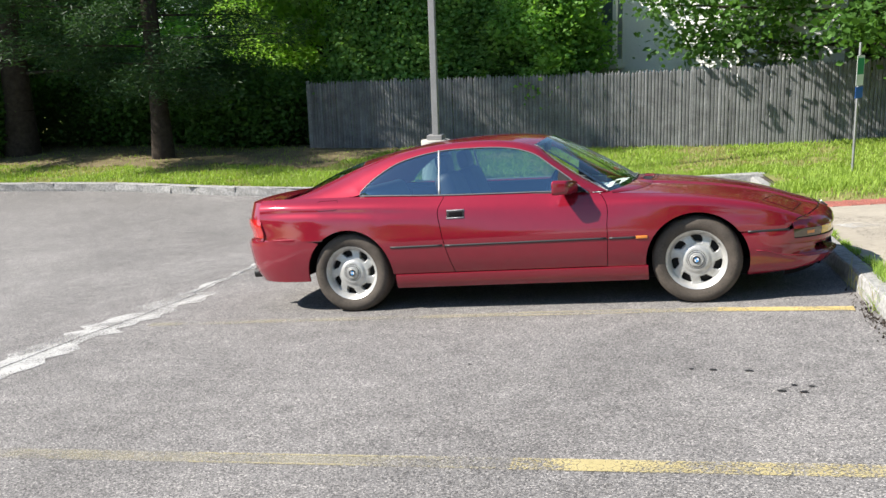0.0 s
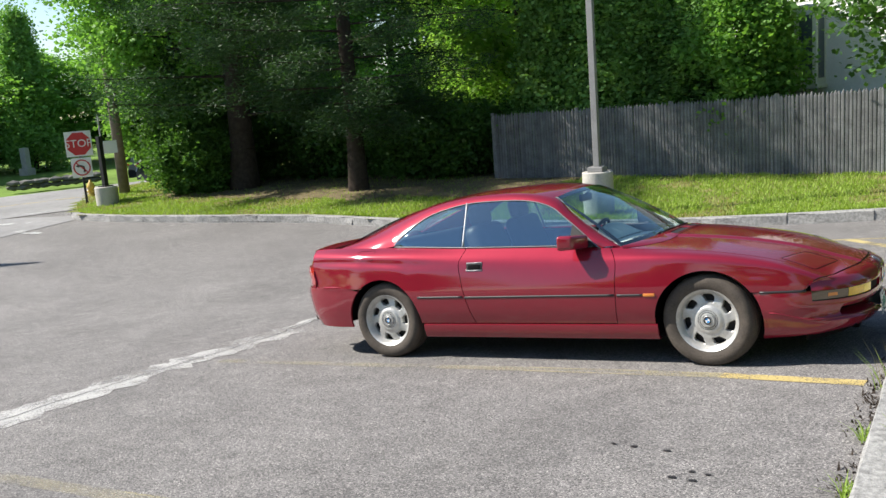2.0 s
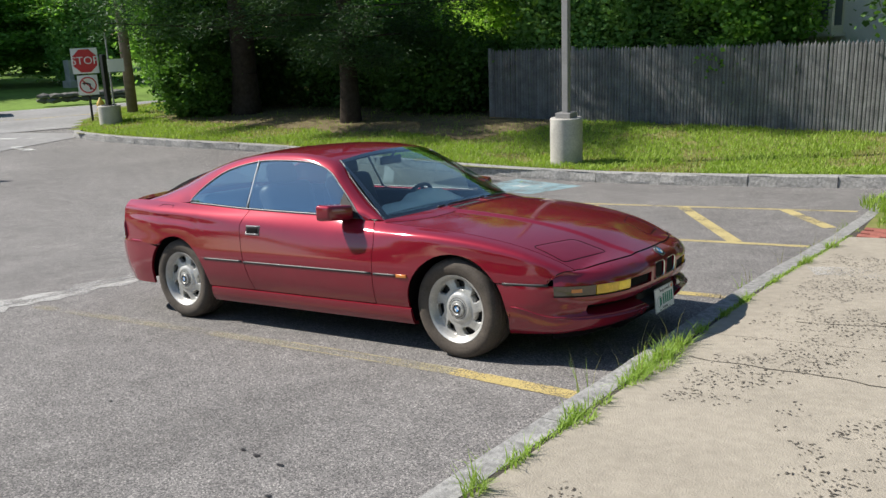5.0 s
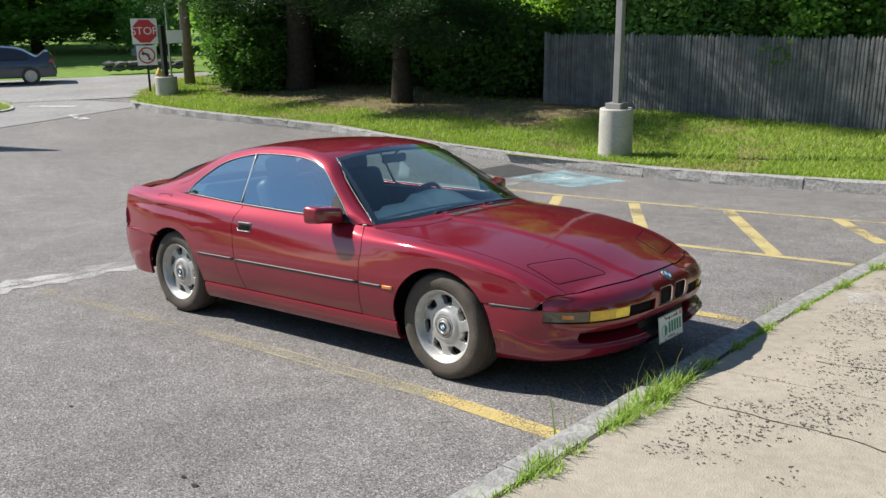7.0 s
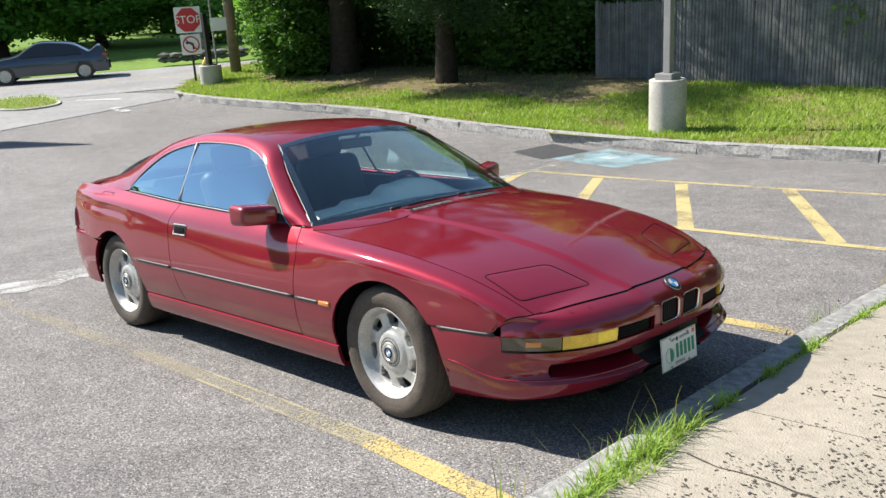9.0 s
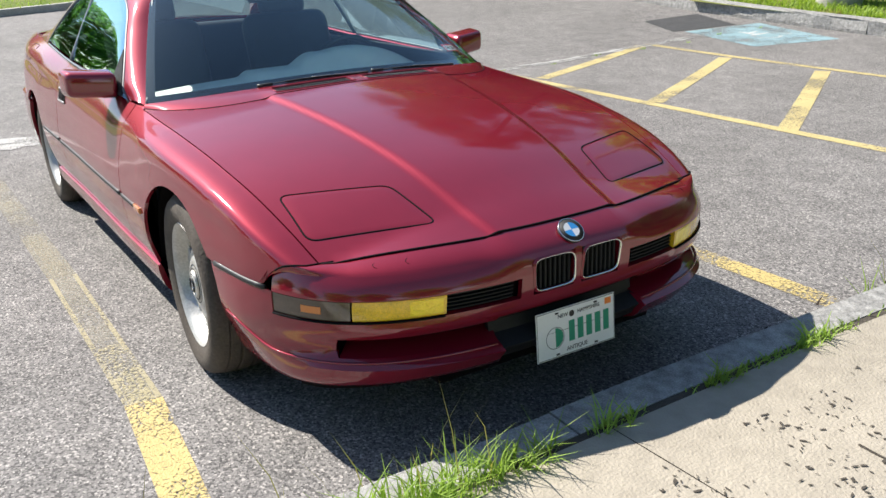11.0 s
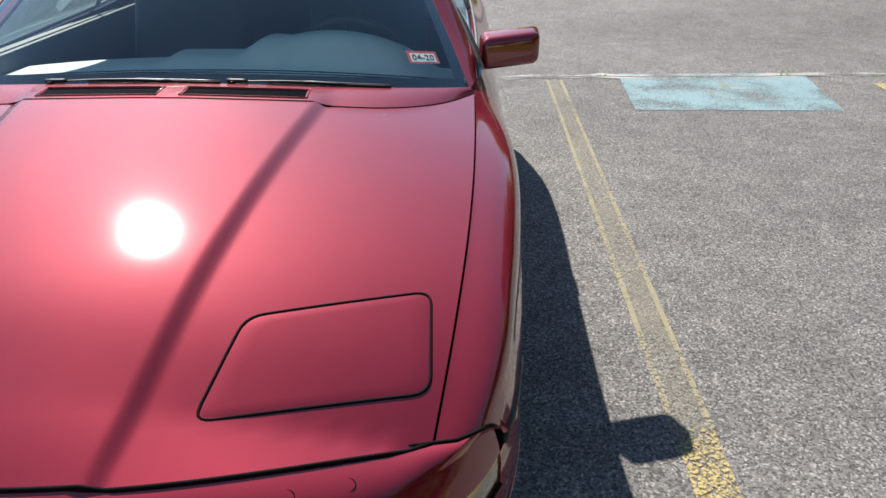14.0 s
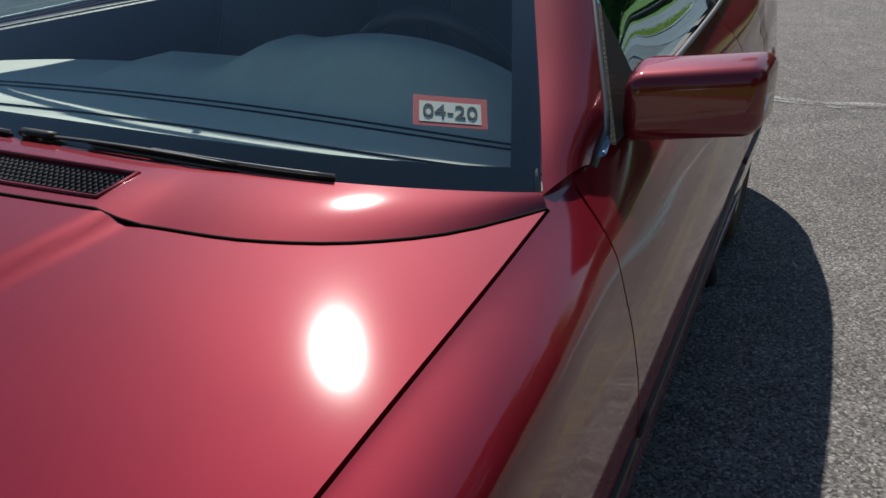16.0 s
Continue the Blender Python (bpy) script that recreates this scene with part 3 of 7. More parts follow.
# ---- pavement, verge ----
walk_height = lambda x, y: lot_height(x, y) + KERB_TOP - 0.004 + 0.008 * smooth01((x - 1.4) / 2)
pavement = tagged(new("pavement"), "sunlit buff concrete sidewalk with worn joints", "sidewalk", kind="structure")
slab_edges = [-16, -12.5, -9.2, -6.1, -2.95, -0.1, 3.7]
for a, b in zip(slab_edges, slab_edges[1:]):
    for c, d in ((0.0, 2.9), (2.905, 6.5)):
        verts, faces = [], []
        for i in range(9):
            v = a + 0.002 + (b - a - 0.004) * i / 8
            for j in range(7):
                u = KERB_NEAR(v) + 0.175 + c + (d - c) * j / 6
                verts.append((u, v, walk_height(u, v)))
        for i in range(8):
            for j in range(6):
                q = i * 7 + j
                faces.append((q, q + 1, q + 8, q + 7))
        part("slab", mesh_of("slab", verts, faces), CONCRETE, pavement)
joint = part("sidewalk_joint", strip_sheet([(KERB_NEAR(v) + 0.13, v) for v in span(-16, 8.8, 60)], 0.0, 0.10, -0.010, lambda x, y: lot_height(x, y) + KERB_TOP), EARTH)
tagged(joint, "earth-filled joint between kerb and sidewalk", "joint", kind="structure")
bed = sheet("sidewalk_bed", span(1.3, 9, 12), span(-16, 5, 24), lambda x, y: walk_height(x, y) - 0.02, EARTH, "dark earth under the sidewalk slabs", "earth")
ob = part("pale_patch", strip_sheet([(1.5 + 0.1 * i, 1.95 + 0.05 * math.sin(i * 0.9) + 0.006 * i) for i in range(36)], 0.17, 0.15, 0.004, walk_height), FILLER_PALE)
tagged(ob, "pale worn patch across the sidewalk", "stain", kind="structure")
brick_band = tagged(new("brick_paving"), "band of red brick paving at the sidewalk's end", "paving", kind="structure")
me = None
for r in range(5):
    for c in range(34):
        if me is None:
            bm = boxed(-0.098, 0.098, -0.048, 0.048, -0.05, 0.0, bevel=0.004)
            me = bpy.data.meshes.new("brick")
            bm.to_mesh(me)
            bm.free()
            me.materials.append(BRICK)
        ob = new("brick", me)
        ob.parent = brick_band
        x0, y0 = 1.62 + 0.205 * c + 0.1 * (r % 2), 3.78 + 0.105 * r
        ob.location = (x0, y0, walk_height(x0, y0) + 0.004)
verge = sheet("verge", span(-26, 16, 84), span(4.2, 30, 60), verge_height, TURF, "sunny grass verge rising to the fence", "grass",
              lambda x, y: (y > KERB_FAR(x) + 0.12 if x < 1.45 else True) and (x < 1.45 or y > 4.2) and x > -24.5)

def under_pines(x, y):
    """How deep a place lies in the shade-thinned ground below the pines; positive inside."""
    return min(y - 11.9 - 0.35 * smooth01((-15 - x) / 3), x + 20.2, -8.3 - x + 0.5 * (y - 11)) + 0.55 * noise.noise((x * 0.8, y * 0.8, 6)) + 0.25 * noise.noise((x * 2.6, y * 2.6, 8))


sheet("pine_litter", span(-21, -6, 100), span(10.6, 16, 60), lambda x, y: verge_height(x, y) + 0.012, LITTER, "brown needle litter on thin ground below the pines", "litter", lambda x, y: under_pines(x, y) > 0)

# cracks, lichen and litter on the sidewalk
bm = bmesh.new()
rnd = random.Random(77)
for _ in range(34000):
    t = rnd.random()
    x, y = 1.5 + 3.6 * rnd.random(), -2.6 + 5.4 * t
    if noise.noise((x * 1.4, y * 1.4, 5)) + 0.6 * noise.noise((x * 6, y * 6, 2)) < -0.12 + 0.10 * abs(y - 0.3) + 0.12 * max(0, 2.0 - x) - 0.42 * math.exp(-((x - 1.80) / 0.28) ** 2 - ((y + 0.10) / 0.42) ** 2) + 0.30 * rnd.random():
        continue
    r, turn_ = 0.0028 + 0.0062 * rnd.random() ** 2, rnd.uniform(0, 3.14)
    vs = []
    for k in range(6):
        a = k * math.pi / 3
        du_, dv_ = r * rnd.uniform(0.3, 0.8) * math.cos(a), r * rnd.uniform(0.7, 2.2) * math.sin(a)
        px, py = x + du_ * math.cos(turn_) - dv_ * math.sin(turn_), y + du_ * math.sin(turn_) + dv_ * math.cos(turn_)
        vs.append(bm.verts.new((px, py, walk_height(px, py) + 0.003)))
    bm.faces.new(vs)
tagged(part("lichen_specks", bm, DIRT), "dark specks of dirt and lichen on the concrete", "stain", kind="stuff")
for k, (a, b) in enumerate((((1.40, -0.62), (4.3, -1.05)), ((1.75, 0.35), (4.0, 0.75)), ((1.45, -2.9), (4.5, -3.05)))):
    verts, faces, off = [], [], 0.0
    for i in range(41):
        t = i / 40
        off = 0.8 * off + rnd.uniform(-0.02, 0.02)
        w = 0.004 * rnd.uniform(0.3, 1.3)
        x, y = a[0] + (b[0] - a[0]) * t, a[1] + (b[1] - a[1]) * t + off
        for q in (-w, w):
            verts.append((x, y + q, walk_height(x, y) + 0.003))
        if i:
            faces.append((2 * i - 2, 2 * i - 1, 2 * i + 1, 2 * i))
    tagged(part("sidewalk_crack", mesh_of("crack", verts, faces), EARTH), "thin dark crack across the sidewalk", "crack", kind="structure")


# grass islands at the far side of the lot, each with its kerb
def island(outline, label, top, kerb):
    """A raised bed of turf inside a cast kerb, its outline given as (x, y)."""
    pts = [Vector((*p, 0)) for p in outline]
    ring = []
    for i, p in enumerate(pts):
        a, b, c = pts[i - 1], p, pts[(i + 1) % len(pts)]
        for k in range(4):
            t = k / 4
            ring.append((a + b) / 2 * (1 - t) ** 2 + b * 2 * t * (1 - t) + (b + c) / 2 * t * t)
    mid = sum(ring, Vector()) / len(ring)
    ob = tagged(new("grass_island"), label, "traffic island", kind="structure")
    verts, faces, n = [], [], len(ring)
    prof = [(0.0, -0.1), (0.0, top - 0.012), (0.012, top), (0.14, top), (0.14, top - 0.1)]
    for p in ring:
        d = (mid - p).normalized()
        for off, z in prof:
            q = p + d * off
            verts.append((q.x, q.y, -0.80 + z))
    for i in range(n):
        for j in range(4):
            a, b = i * 5 + j, (i + 1) % n * 5 + j
            faces.append((a, b, b + 1, a + 1))
    part("island_kerb", sharp(mesh_of("island_kerb", verts, faces)), kerb, ob, "grey kerb of the island")
    verts = [tuple(p + (mid - p).normalized() * 0.13 + Vector((0, 0, -0.80 + top - 0.005))) for p in ring] + [(mid.x, mid.y, -0.80 + top + 0.05)]
    part("island_turf", mesh_of("island_turf", verts, [(i, (i + 1) % n, n) for i in range(n)]), TURF, ob)
    return ring, mid


island_a = island([(-16.6, -9.0), (-16.1, -2.0), (-15.85, 1.0), (-15.45, 2.2), (-16.6, 3.15), (-18.6, 3.5), (-21.5, 3.6), (-24.0, 3.9), (-25.5, 2.0), (-24.0, -9.0)], "rounded grass island with a concrete kerb", 0.13, CAST)
island_b = island([(-22.7, 6.7), (-23.1, 7.8), (-26.2, 8.5), (-26.8, 7.2), (-26.0, 5.7), (-23.3, 6.1)], "small grass island in the exit", 0.06, CAST)
marking("stop_bar", (-23.7, 8.3), (-22.0, 9.4), 0.30, WHITE_PAINT, "worn white stop bar at the exit", lift=0.02)
marking("lane_arrow", (-20.6, 8.0), (-19.3, 7.65), 0.30, WHITE_PAINT, "worn white arrow in the exit lane", lift=0.02)


# ---- the red coupe, in its own frame: x ahead from the front axle, y to its left, z up ----
coupe = thing("coupe", "metallic dark red two-door coupe parked nose to the kerb", "car", SLOPE @ Matrix.Translation((1, 0, 0)) @ Matrix.Rotation(-0.0185, 4, "Z") @ Matrix.Translation((-1, 0, 0)))
EDGE_Y = curve_of((0.80, 0.63, 0.4, 0.1, -0.1, -0.4, -0.62, -0.9, -1.4, -1.9, -2.5, -2.9, -3.3, -3.6), (0.703, 0.73, 0.757, 0.778, 0.786, 0.793, 0.796, 0.806, 0.812, 0.808, 0.79, 0.765, 0.73, 0.70))
EDGE_Z = curve_of((0.80, 0.65, 0.5, 0.2, -0.1, -0.4, -0.62, -0.9, -1.4, -1.9, -2.5, -2.9, -3.3, -3.6), (0.582, 0.652, 0.706, 0.772, 0.808, 0.829, 0.845, 0.868, 0.884, 0.898, 0.925, 0.936, 0.940, 0.930))
HALF = curve_of((0.80, 0.6, 0.4, 0.0, -0.6, -1.6, -2.6, -3.05, -3.35, -3.6), (0.775, 0.838, 0.868, 0.905, 0.916, 0.918, 0.922, 0.902, 0.845, 0.77))
BULGE = curve_of((0.8, 0.3, -0.3, -0.7, -1.8, -2.5, -3.5), (0.74, 0.78, 0.76, 0.64, 0.64, 0.70, 0.74))
HOOD_MID = curve_of((0.96, 0.8, 0.6, 0.4, 0.2, 0.0, -0.3, -0.5), (0.611, 0.667, 0.738, 0.788, 0.827, 0.857, 0.891, 0.902))
ARCH = 0.365
FRONT_AXLE, REAR_AXLE = 0.02, -2.675


def flute(x, z):
    """Depth of the hollows drawn under the shoulder: one widening from the door to the tail, one along the front fender."""
    rear = 0.011 * smooth01((-1.85 - x) / 0.7) * smooth01((3.55 + x) / 0.25)
    low = 0.775 + 0.055 * smooth01((-1.85 - x) / 1.4)
    ahead = 0.003 * smooth01((x + 1.0) / 0.5) * smooth01((0.75 - x) / 0.35)
    high = EDGE_Z(x) - 0.105
    return rear * math.exp(-((z - low) / 0.030) ** 2) + ahead * math.exp(-((z - high) / 0.042) ** 2)


def side_point(x, v):
    """The right flank: v = 0 at the sill, 1 at the hood line, belt or boot edge."""
    w, ye, ze, b = HALF(x), EDGE_Y(x), EDGE_Z(x), BULGE(x)
    zk = min(0.62, 0.515 + 0.55 * (ze - 0.515))
    pts = [(w - 0.045, 0.29), (w - 0.012, 0.40), (w, 0.515), (w - 0.006, zk), (ye + b * (w - ye), zk + b * (ze - zk)), (ye, ze)]
    f = v * 5
    i = min(int(f), 4)
    t = f - i
    p0, p1, p2, p3 = (np.array(pts[max(0, min(5, k))]) for k in (i - 1, i, i + 1, i + 2))
    q = 0.5 * ((2 * p1) + (p2 - p0) * t + (2 * p0 - 5 * p1 + 4 * p2 - p3) * t * t + (3 * p1 - p0 - 3 * p2 + p3) * t ** 3)
    return (x, -(q[0] - flute(x, q[1])), q[1])


def v_at(x, z):
    lo, hi = 0.0, 1.0
    for _ in range(30):
        mid = (lo + hi) / 2
        lo, hi = (mid, hi) if side_point(x, mid)[2] < z else (lo, mid)
    return lo


def arch_z(x, axle, r=ARCH):
    d = r * r - (x - axle) ** 2
    return 0.31 + math.sqrt(d) if d > 0 else 0.0


def flank(name, xs, low, high, label="", rows=40, lean=None):
    """A flank panel between the stations xs, from low(x) to high(x) on the flank, made for both sides."""
    P = []
    for x in xs:
        a, b = low(x), high(x)
        row = []
        for j in range(rows + 1):
            v = a + (b - a) * j / rows
            s = x
            if lean:
                z = side_point(x, v)[2]
                s = x + lean(x, z)
            row.append(side_point(s, v))
        P.append(row)
    right = patch(P, centre=(np.mean(xs), 0, 0.55))
    part(name, mirrored(right), PAINT, coupe, label)
    return part(name, right, PAINT, coupe, label)


def stations(a, b, n):
    return [a + (b - a) * i / n for i in range(n + 1)]


def arched(axle, a, b, n=26):
    inside = [axle + ARCH * math.cos(math.pi * (1 - i / n)) for i in range(n + 1)]
    return stations(a, inside[0] - 0.002, 6) + inside + stations(inside[-1] + 0.002, b, 6)


REAR_GAP = curve_of((0.30, 0.45, 0.67, 0.80, 0.88), (-1.80, -1.845, -1.893, -1.905, -1.868))
FRONT_GAP = curve_of((0.30, 0.60, 0.80, 0.88), (-0.625, -0.612, -0.625, -0.69))
# front fender: over the arch, and on to the lamp and the hood's front corner
def fender_low(x):
    z = max(arch_z(x, FRONT_AXLE), 0.30 if x < FRONT_AXLE else 0.515)
    if x > 0.64:
        return v_at(x, 0.515) + (1.0 - v_at(x, 0.515)) * ((x - 0.64) / 0.155) ** 1.3
    return v_at(x, z)


fender = flank("front_fender", arched(FRONT_AXLE, -0.605, 0.63) + stations(0.65, 0.785, 7), lambda x: min(fender_low(x), 0.995), lambda x: 0.997, lean=lambda x, z: (FRONT_GAP(z) + 0.607) * smooth01((-0.345 - x) / 0.25))
# door


def door_panel():
    P = []
    n = 40
    for i in range(n + 1):
        row = []
        for j in range(41):
            v = v_at(-1.2, 0.305) + (1 - v_at(-1.2, 0.305)) * j / 40
            a, b = FRONT_GAP(side_point(-0.65, v)[2]) - 0.003, REAR_GAP(side_point(-1.88, v)[2]) + 0.003
            row.append(side_point(a + (b - a) * i / n, v))
        P.append(row)
    return patch(P, centre=(-1.2, 0, 0.55))


right_door_mesh = door_panel()
door_right = part("door", right_door_mesh, PAINT, coupe, "red door with black handle and rub strip")
door_left = part("door", mirrored(right_door_mesh), PAINT, coupe, "red door with black handle and rub strip")


# quarter panel behind the door, over the rear arch to the tail
rear_xs = arched(REAR_AXLE, -3.475, -2.2)
def quarter_low(x):
    z = max(arch_z(x, REAR_AXLE), 0.305 if x > REAR_AXLE else 0.60)
    return v_at(x, z)


P = [[side_point(x, quarter_low(x) + (0.997 - quarter_low(x)) * j / 44) for j in range(45)] for x in rear_xs]
for i in range(1, 9):
    row = []
    for j in range(45):
        vl = v_at(-2.2, 0.305)
        v = vl + (0.997 - vl) * j / 44
        z = side_point(-1.90, v)[2]
        g = REAR_GAP(z) - 0.003
        row.append(side_point(-2.2 + (g + 2.2) * i / 8, v))
    P.append(row)
quarter = patch(P, centre=(-2.6, 0, 0.55))
part("quarter_panel", quarter, PAINT, coupe)
part("quarter_panel", mirrored(quarter), PAINT, coupe)


# sills
def sill_panel():
    P = []
    for x in stations(-2.29, -0.33, 30):
        w = HALF(x)
        P.append([(x, -(w - d), z) for d, z in ((0.044, 0.298), (0.034, 0.294), (0.033, 0.275), (0.040, 0.240), (0.050, 0.208), (0.066, 0.185), (0.11, 0.178))])
    return patch(P, skirt=0.02, centre=(-1.3, 0, 0.4))


sill = sill_panel()
part("sill", sill, PAINT, coupe)
part("sill", mirrored(sill), PAINT, coupe)

# ---- nose ----
NOSE_A = curve_of((0.185, 0.205, 0.25, 0.318, 0.327, 0.392, 0.405, 0.44, 0.51, 0.545, 0.57), (0.575, 0.612, 0.634, 0.640, 0.618, 0.620, 0.632, 0.640, 0.648, 0.648, 0.635))
NOSE_B = curve_of((0.185, 0.205, 0.285, 0.36, 0.44, 0.51, 0.57), (0.805, 0.824, 0.839, 0.842, 0.844, 0.842, 0.824))
NOSE_N = 2.9


def nose_point(y, z, inset=0.0):
    """A point on the wrapped nose at height z; y runs past the half width as an angle along the side."""
    a, b = NOSE_A(z) - inset - 0.026 * smooth01((z - 0.512) / 0.075) * smooth01((abs(y) - 0.08) / 0.10) * smooth01((0.72 - abs(y)) / 0.16), NOSE_B(z) - inset
    th = y * math.pi / 2
    b += (HALF(0.36) - 0.004 - 0.842 - 0.045 * smooth01((0.40 - z) / 0.2)) * abs(math.sin(th)) ** 24
    if z < 0.318:
        z = 0.318 - (0.318 - z) * (1 - 0.42 * math.cos(th) ** 0.7)
    back = 0.40 - FRONT_AXLE - math.sqrt(max(ARCH ** 2 - (z - 0.31) ** 2, 0)) if z < 0.64 else 0.0
    return (0.40 + a * math.cos(th) ** (2 / NOSE_N) - (back - 0.004) * abs(math.sin(th)) ** 30, -b * math.sin(abs(th)) ** (2 / NOSE_N) * (1 if y >= 0 else -1), z)


def turn_of(y):
    """The angle share along the nose of a given half-width."""
    return math.asin(min(1, (y / 0.842)) ** (NOSE_N / 2)) / (math.pi / 2)


def hood_front(y):
    t = min(abs(y) / 0.70, 1)
    return 0.948 - 0.166 * t ** 2.3


def hood_z(x, y):
    ye = EDGE_Y(x)
    t = min(abs(y) / ye, 1)
    z = EDGE_Z(x) + (HOOD_MID(x) - EDGE_Z(x)) * (1 - t ** 1.8)
    yc = 0.224 + (0.955 - x) / 1.24 * 0.168
    rise = smooth01((yc + 0.017 - abs(y)) / 0.034)
    return z + 0.012 * rise * smooth01((1.02 - x) / 0.3 + 0.4)


SLOT, BAND, KID = (0.330, 0.388), (0.446, 0.509), (0.452, 0.556)
LAMP_END = 0.785
zs = [0.185, 0.195, 0.21, 0.24, 0.27, 0.30, 0.318, SLOT[0], 0.35, 0.37, SLOT[1], 0.40, 0.412, 0.425, BAND[0], 0.465, 0.487, BAND[1], 0.53, 0.556, 0.57]
ys_named = [0.0, 0.014, 0.162, 0.19, 0.205, 0.272, 0.437, 0.60, 0.669, 0.70]
cols = sorted({round(turn_of(y), 5) for y in ys_named} | {round(turn_of(0.04 * k), 5) for k in range(17)} | {round(0.60 + 0.02 * k, 4) for k in range(21)} | {LAMP_END})
cols = [c for i, c in enumerate(cols) if i == 0 or c - cols[i - 1] > 0.004 or c in {round(turn_of(y), 5) for y in ys_named}]
T = lambda y: turn_of(y) - 1e-4
in_z = lambda z, span_: span_[0] - 1e-6 < z < span_[1] - 1e-6
full = [-c for c in reversed(cols[1:])] + cols


def nose_open(i, j):
    c, z = min(abs(full[i]), abs(full[i + 1])), zs[j]
    c_hi = max(abs(full[i]), abs(full[i + 1]))
    if z < 0.40 - 1e-6 and c_hi <= turn_of(0.272) + 1e-4:
        return True
    if in_z(z, SLOT) and c >= T(0.272) and c_hi <= turn_of(0.70) + 1e-4:
        return True
    if in_z(z, BAND) and c >= T(0.205) and c_hi <= LAMP_END + 1e-4:
        return True
    if KID[0] < z + 0.008 and z < 0.53 + 1e-6 and c >= T(0.014) and c_hi <= turn_of(0.162) + 1e-4 and z > 0.44:
        return True
    if c >= LAMP_END - 1e-4 and z >= BAND[1] - 1e-6:
        return True
    return False


P = [[nose_point(c, z) for z in zs] for c in full]
bumper = part("front_bumper", sharp(patch(P, 0.02, nose_open, (0.4, 0, 0.4))), PAINT, coupe)
# the nose's upper panel: from the brow back to the hood's edge
P = []
for c in [c for c in full if abs(c) <= LAMP_END]:
    brow = np.array(nose_point(c, 0.570))
    yy = abs(brow[1])
    if yy < 0.70:
        xe = hood_front(yy) + 0.004
        end = np.array((xe, brow[1] * 0.97, hood_z(xe, yy * 0.97) - 0.002))
    else:
        t = min((yy - 0.70) / 0.105, 1)
        xe = 0.788 - 0.145 * t
        end = np.array(side_point(xe, min(fender_low(xe), 0.995))) + np.array((0.005, 0, -0.001))
        end[1] = math.copysign(end[1], brow[1])
    low = np.array(nose_point(c, BAND[1]))
    row = [low + (np.array(nose_point(c, 0.53)) - low) * 0.02]
    for k in range(9):
        t = k / 8
        round_ = 1 if yy < 0.72 else max(0, 1 - (yy - 0.72) / 0.1)
        mid = brow + (end - brow) * (0.5 - 0.26 * round_) + np.array((0.002, 0, 0.013)) * round_
        row.append(brow * (1 - t) ** 2 + 2 * mid * t * (1 - t) + end * t * t)
    P.append(row[1:])
part("nose_panel", patch(P, 0.012, None, (0.3, 0, 0.3)), PAINT, coupe)
outer = [row[-1] for row in P if abs(row[0][1]) > 0.66]
for s in (1, -1):
    line = [np.array(p) + np.array((-0.002, 0, 0.0005)) for p in outer if 0 < p[1] * s < 0.805]
    part("nose_gap", tube(line, 0.0034, 6), SEAM, coupe)

# black centre behind the plate, the lower slots, the lamps and grilles
plate_mount = part("plate_mount", patch([[nose_point(c, z, 0.02) for z in stations(0.19, 0.405, 6)] for c in stations(-turn_of(0.285), turn_of(0.285), 10)], 0.02, None, (0, 0, 0.3)), PLASTIC, coupe, "black plastic plate mount")
part("valance", patch([[nose_point(c, z, 0.045) for z in stations(0.13, 0.25, 4)] for c in stations(-0.8, 0.8, 40)], 0, None, (0, 0, 0.2)), SEAM, coupe, "black valance under the spoiler")
part("grille_backing", patch([[nose_point(c, z, 0.07) for z in stations(0.20, 0.56, 4)] for c in stations(-0.9, 0.9, 40)], 0, None, (0, 0, 0.3)), SEAM, coupe)


def band(c0, c1, z0, z1, inset, mat, name, label="", n=14, depth=0.02):
    ob = part(name, patch([[nose_point(c, z, inset) for z in stations(z0, z1, 3)] for c in stations(c0, c1, n)], depth, None, (0.2, 0, 0.45)), mat, coupe, label)
    return ob


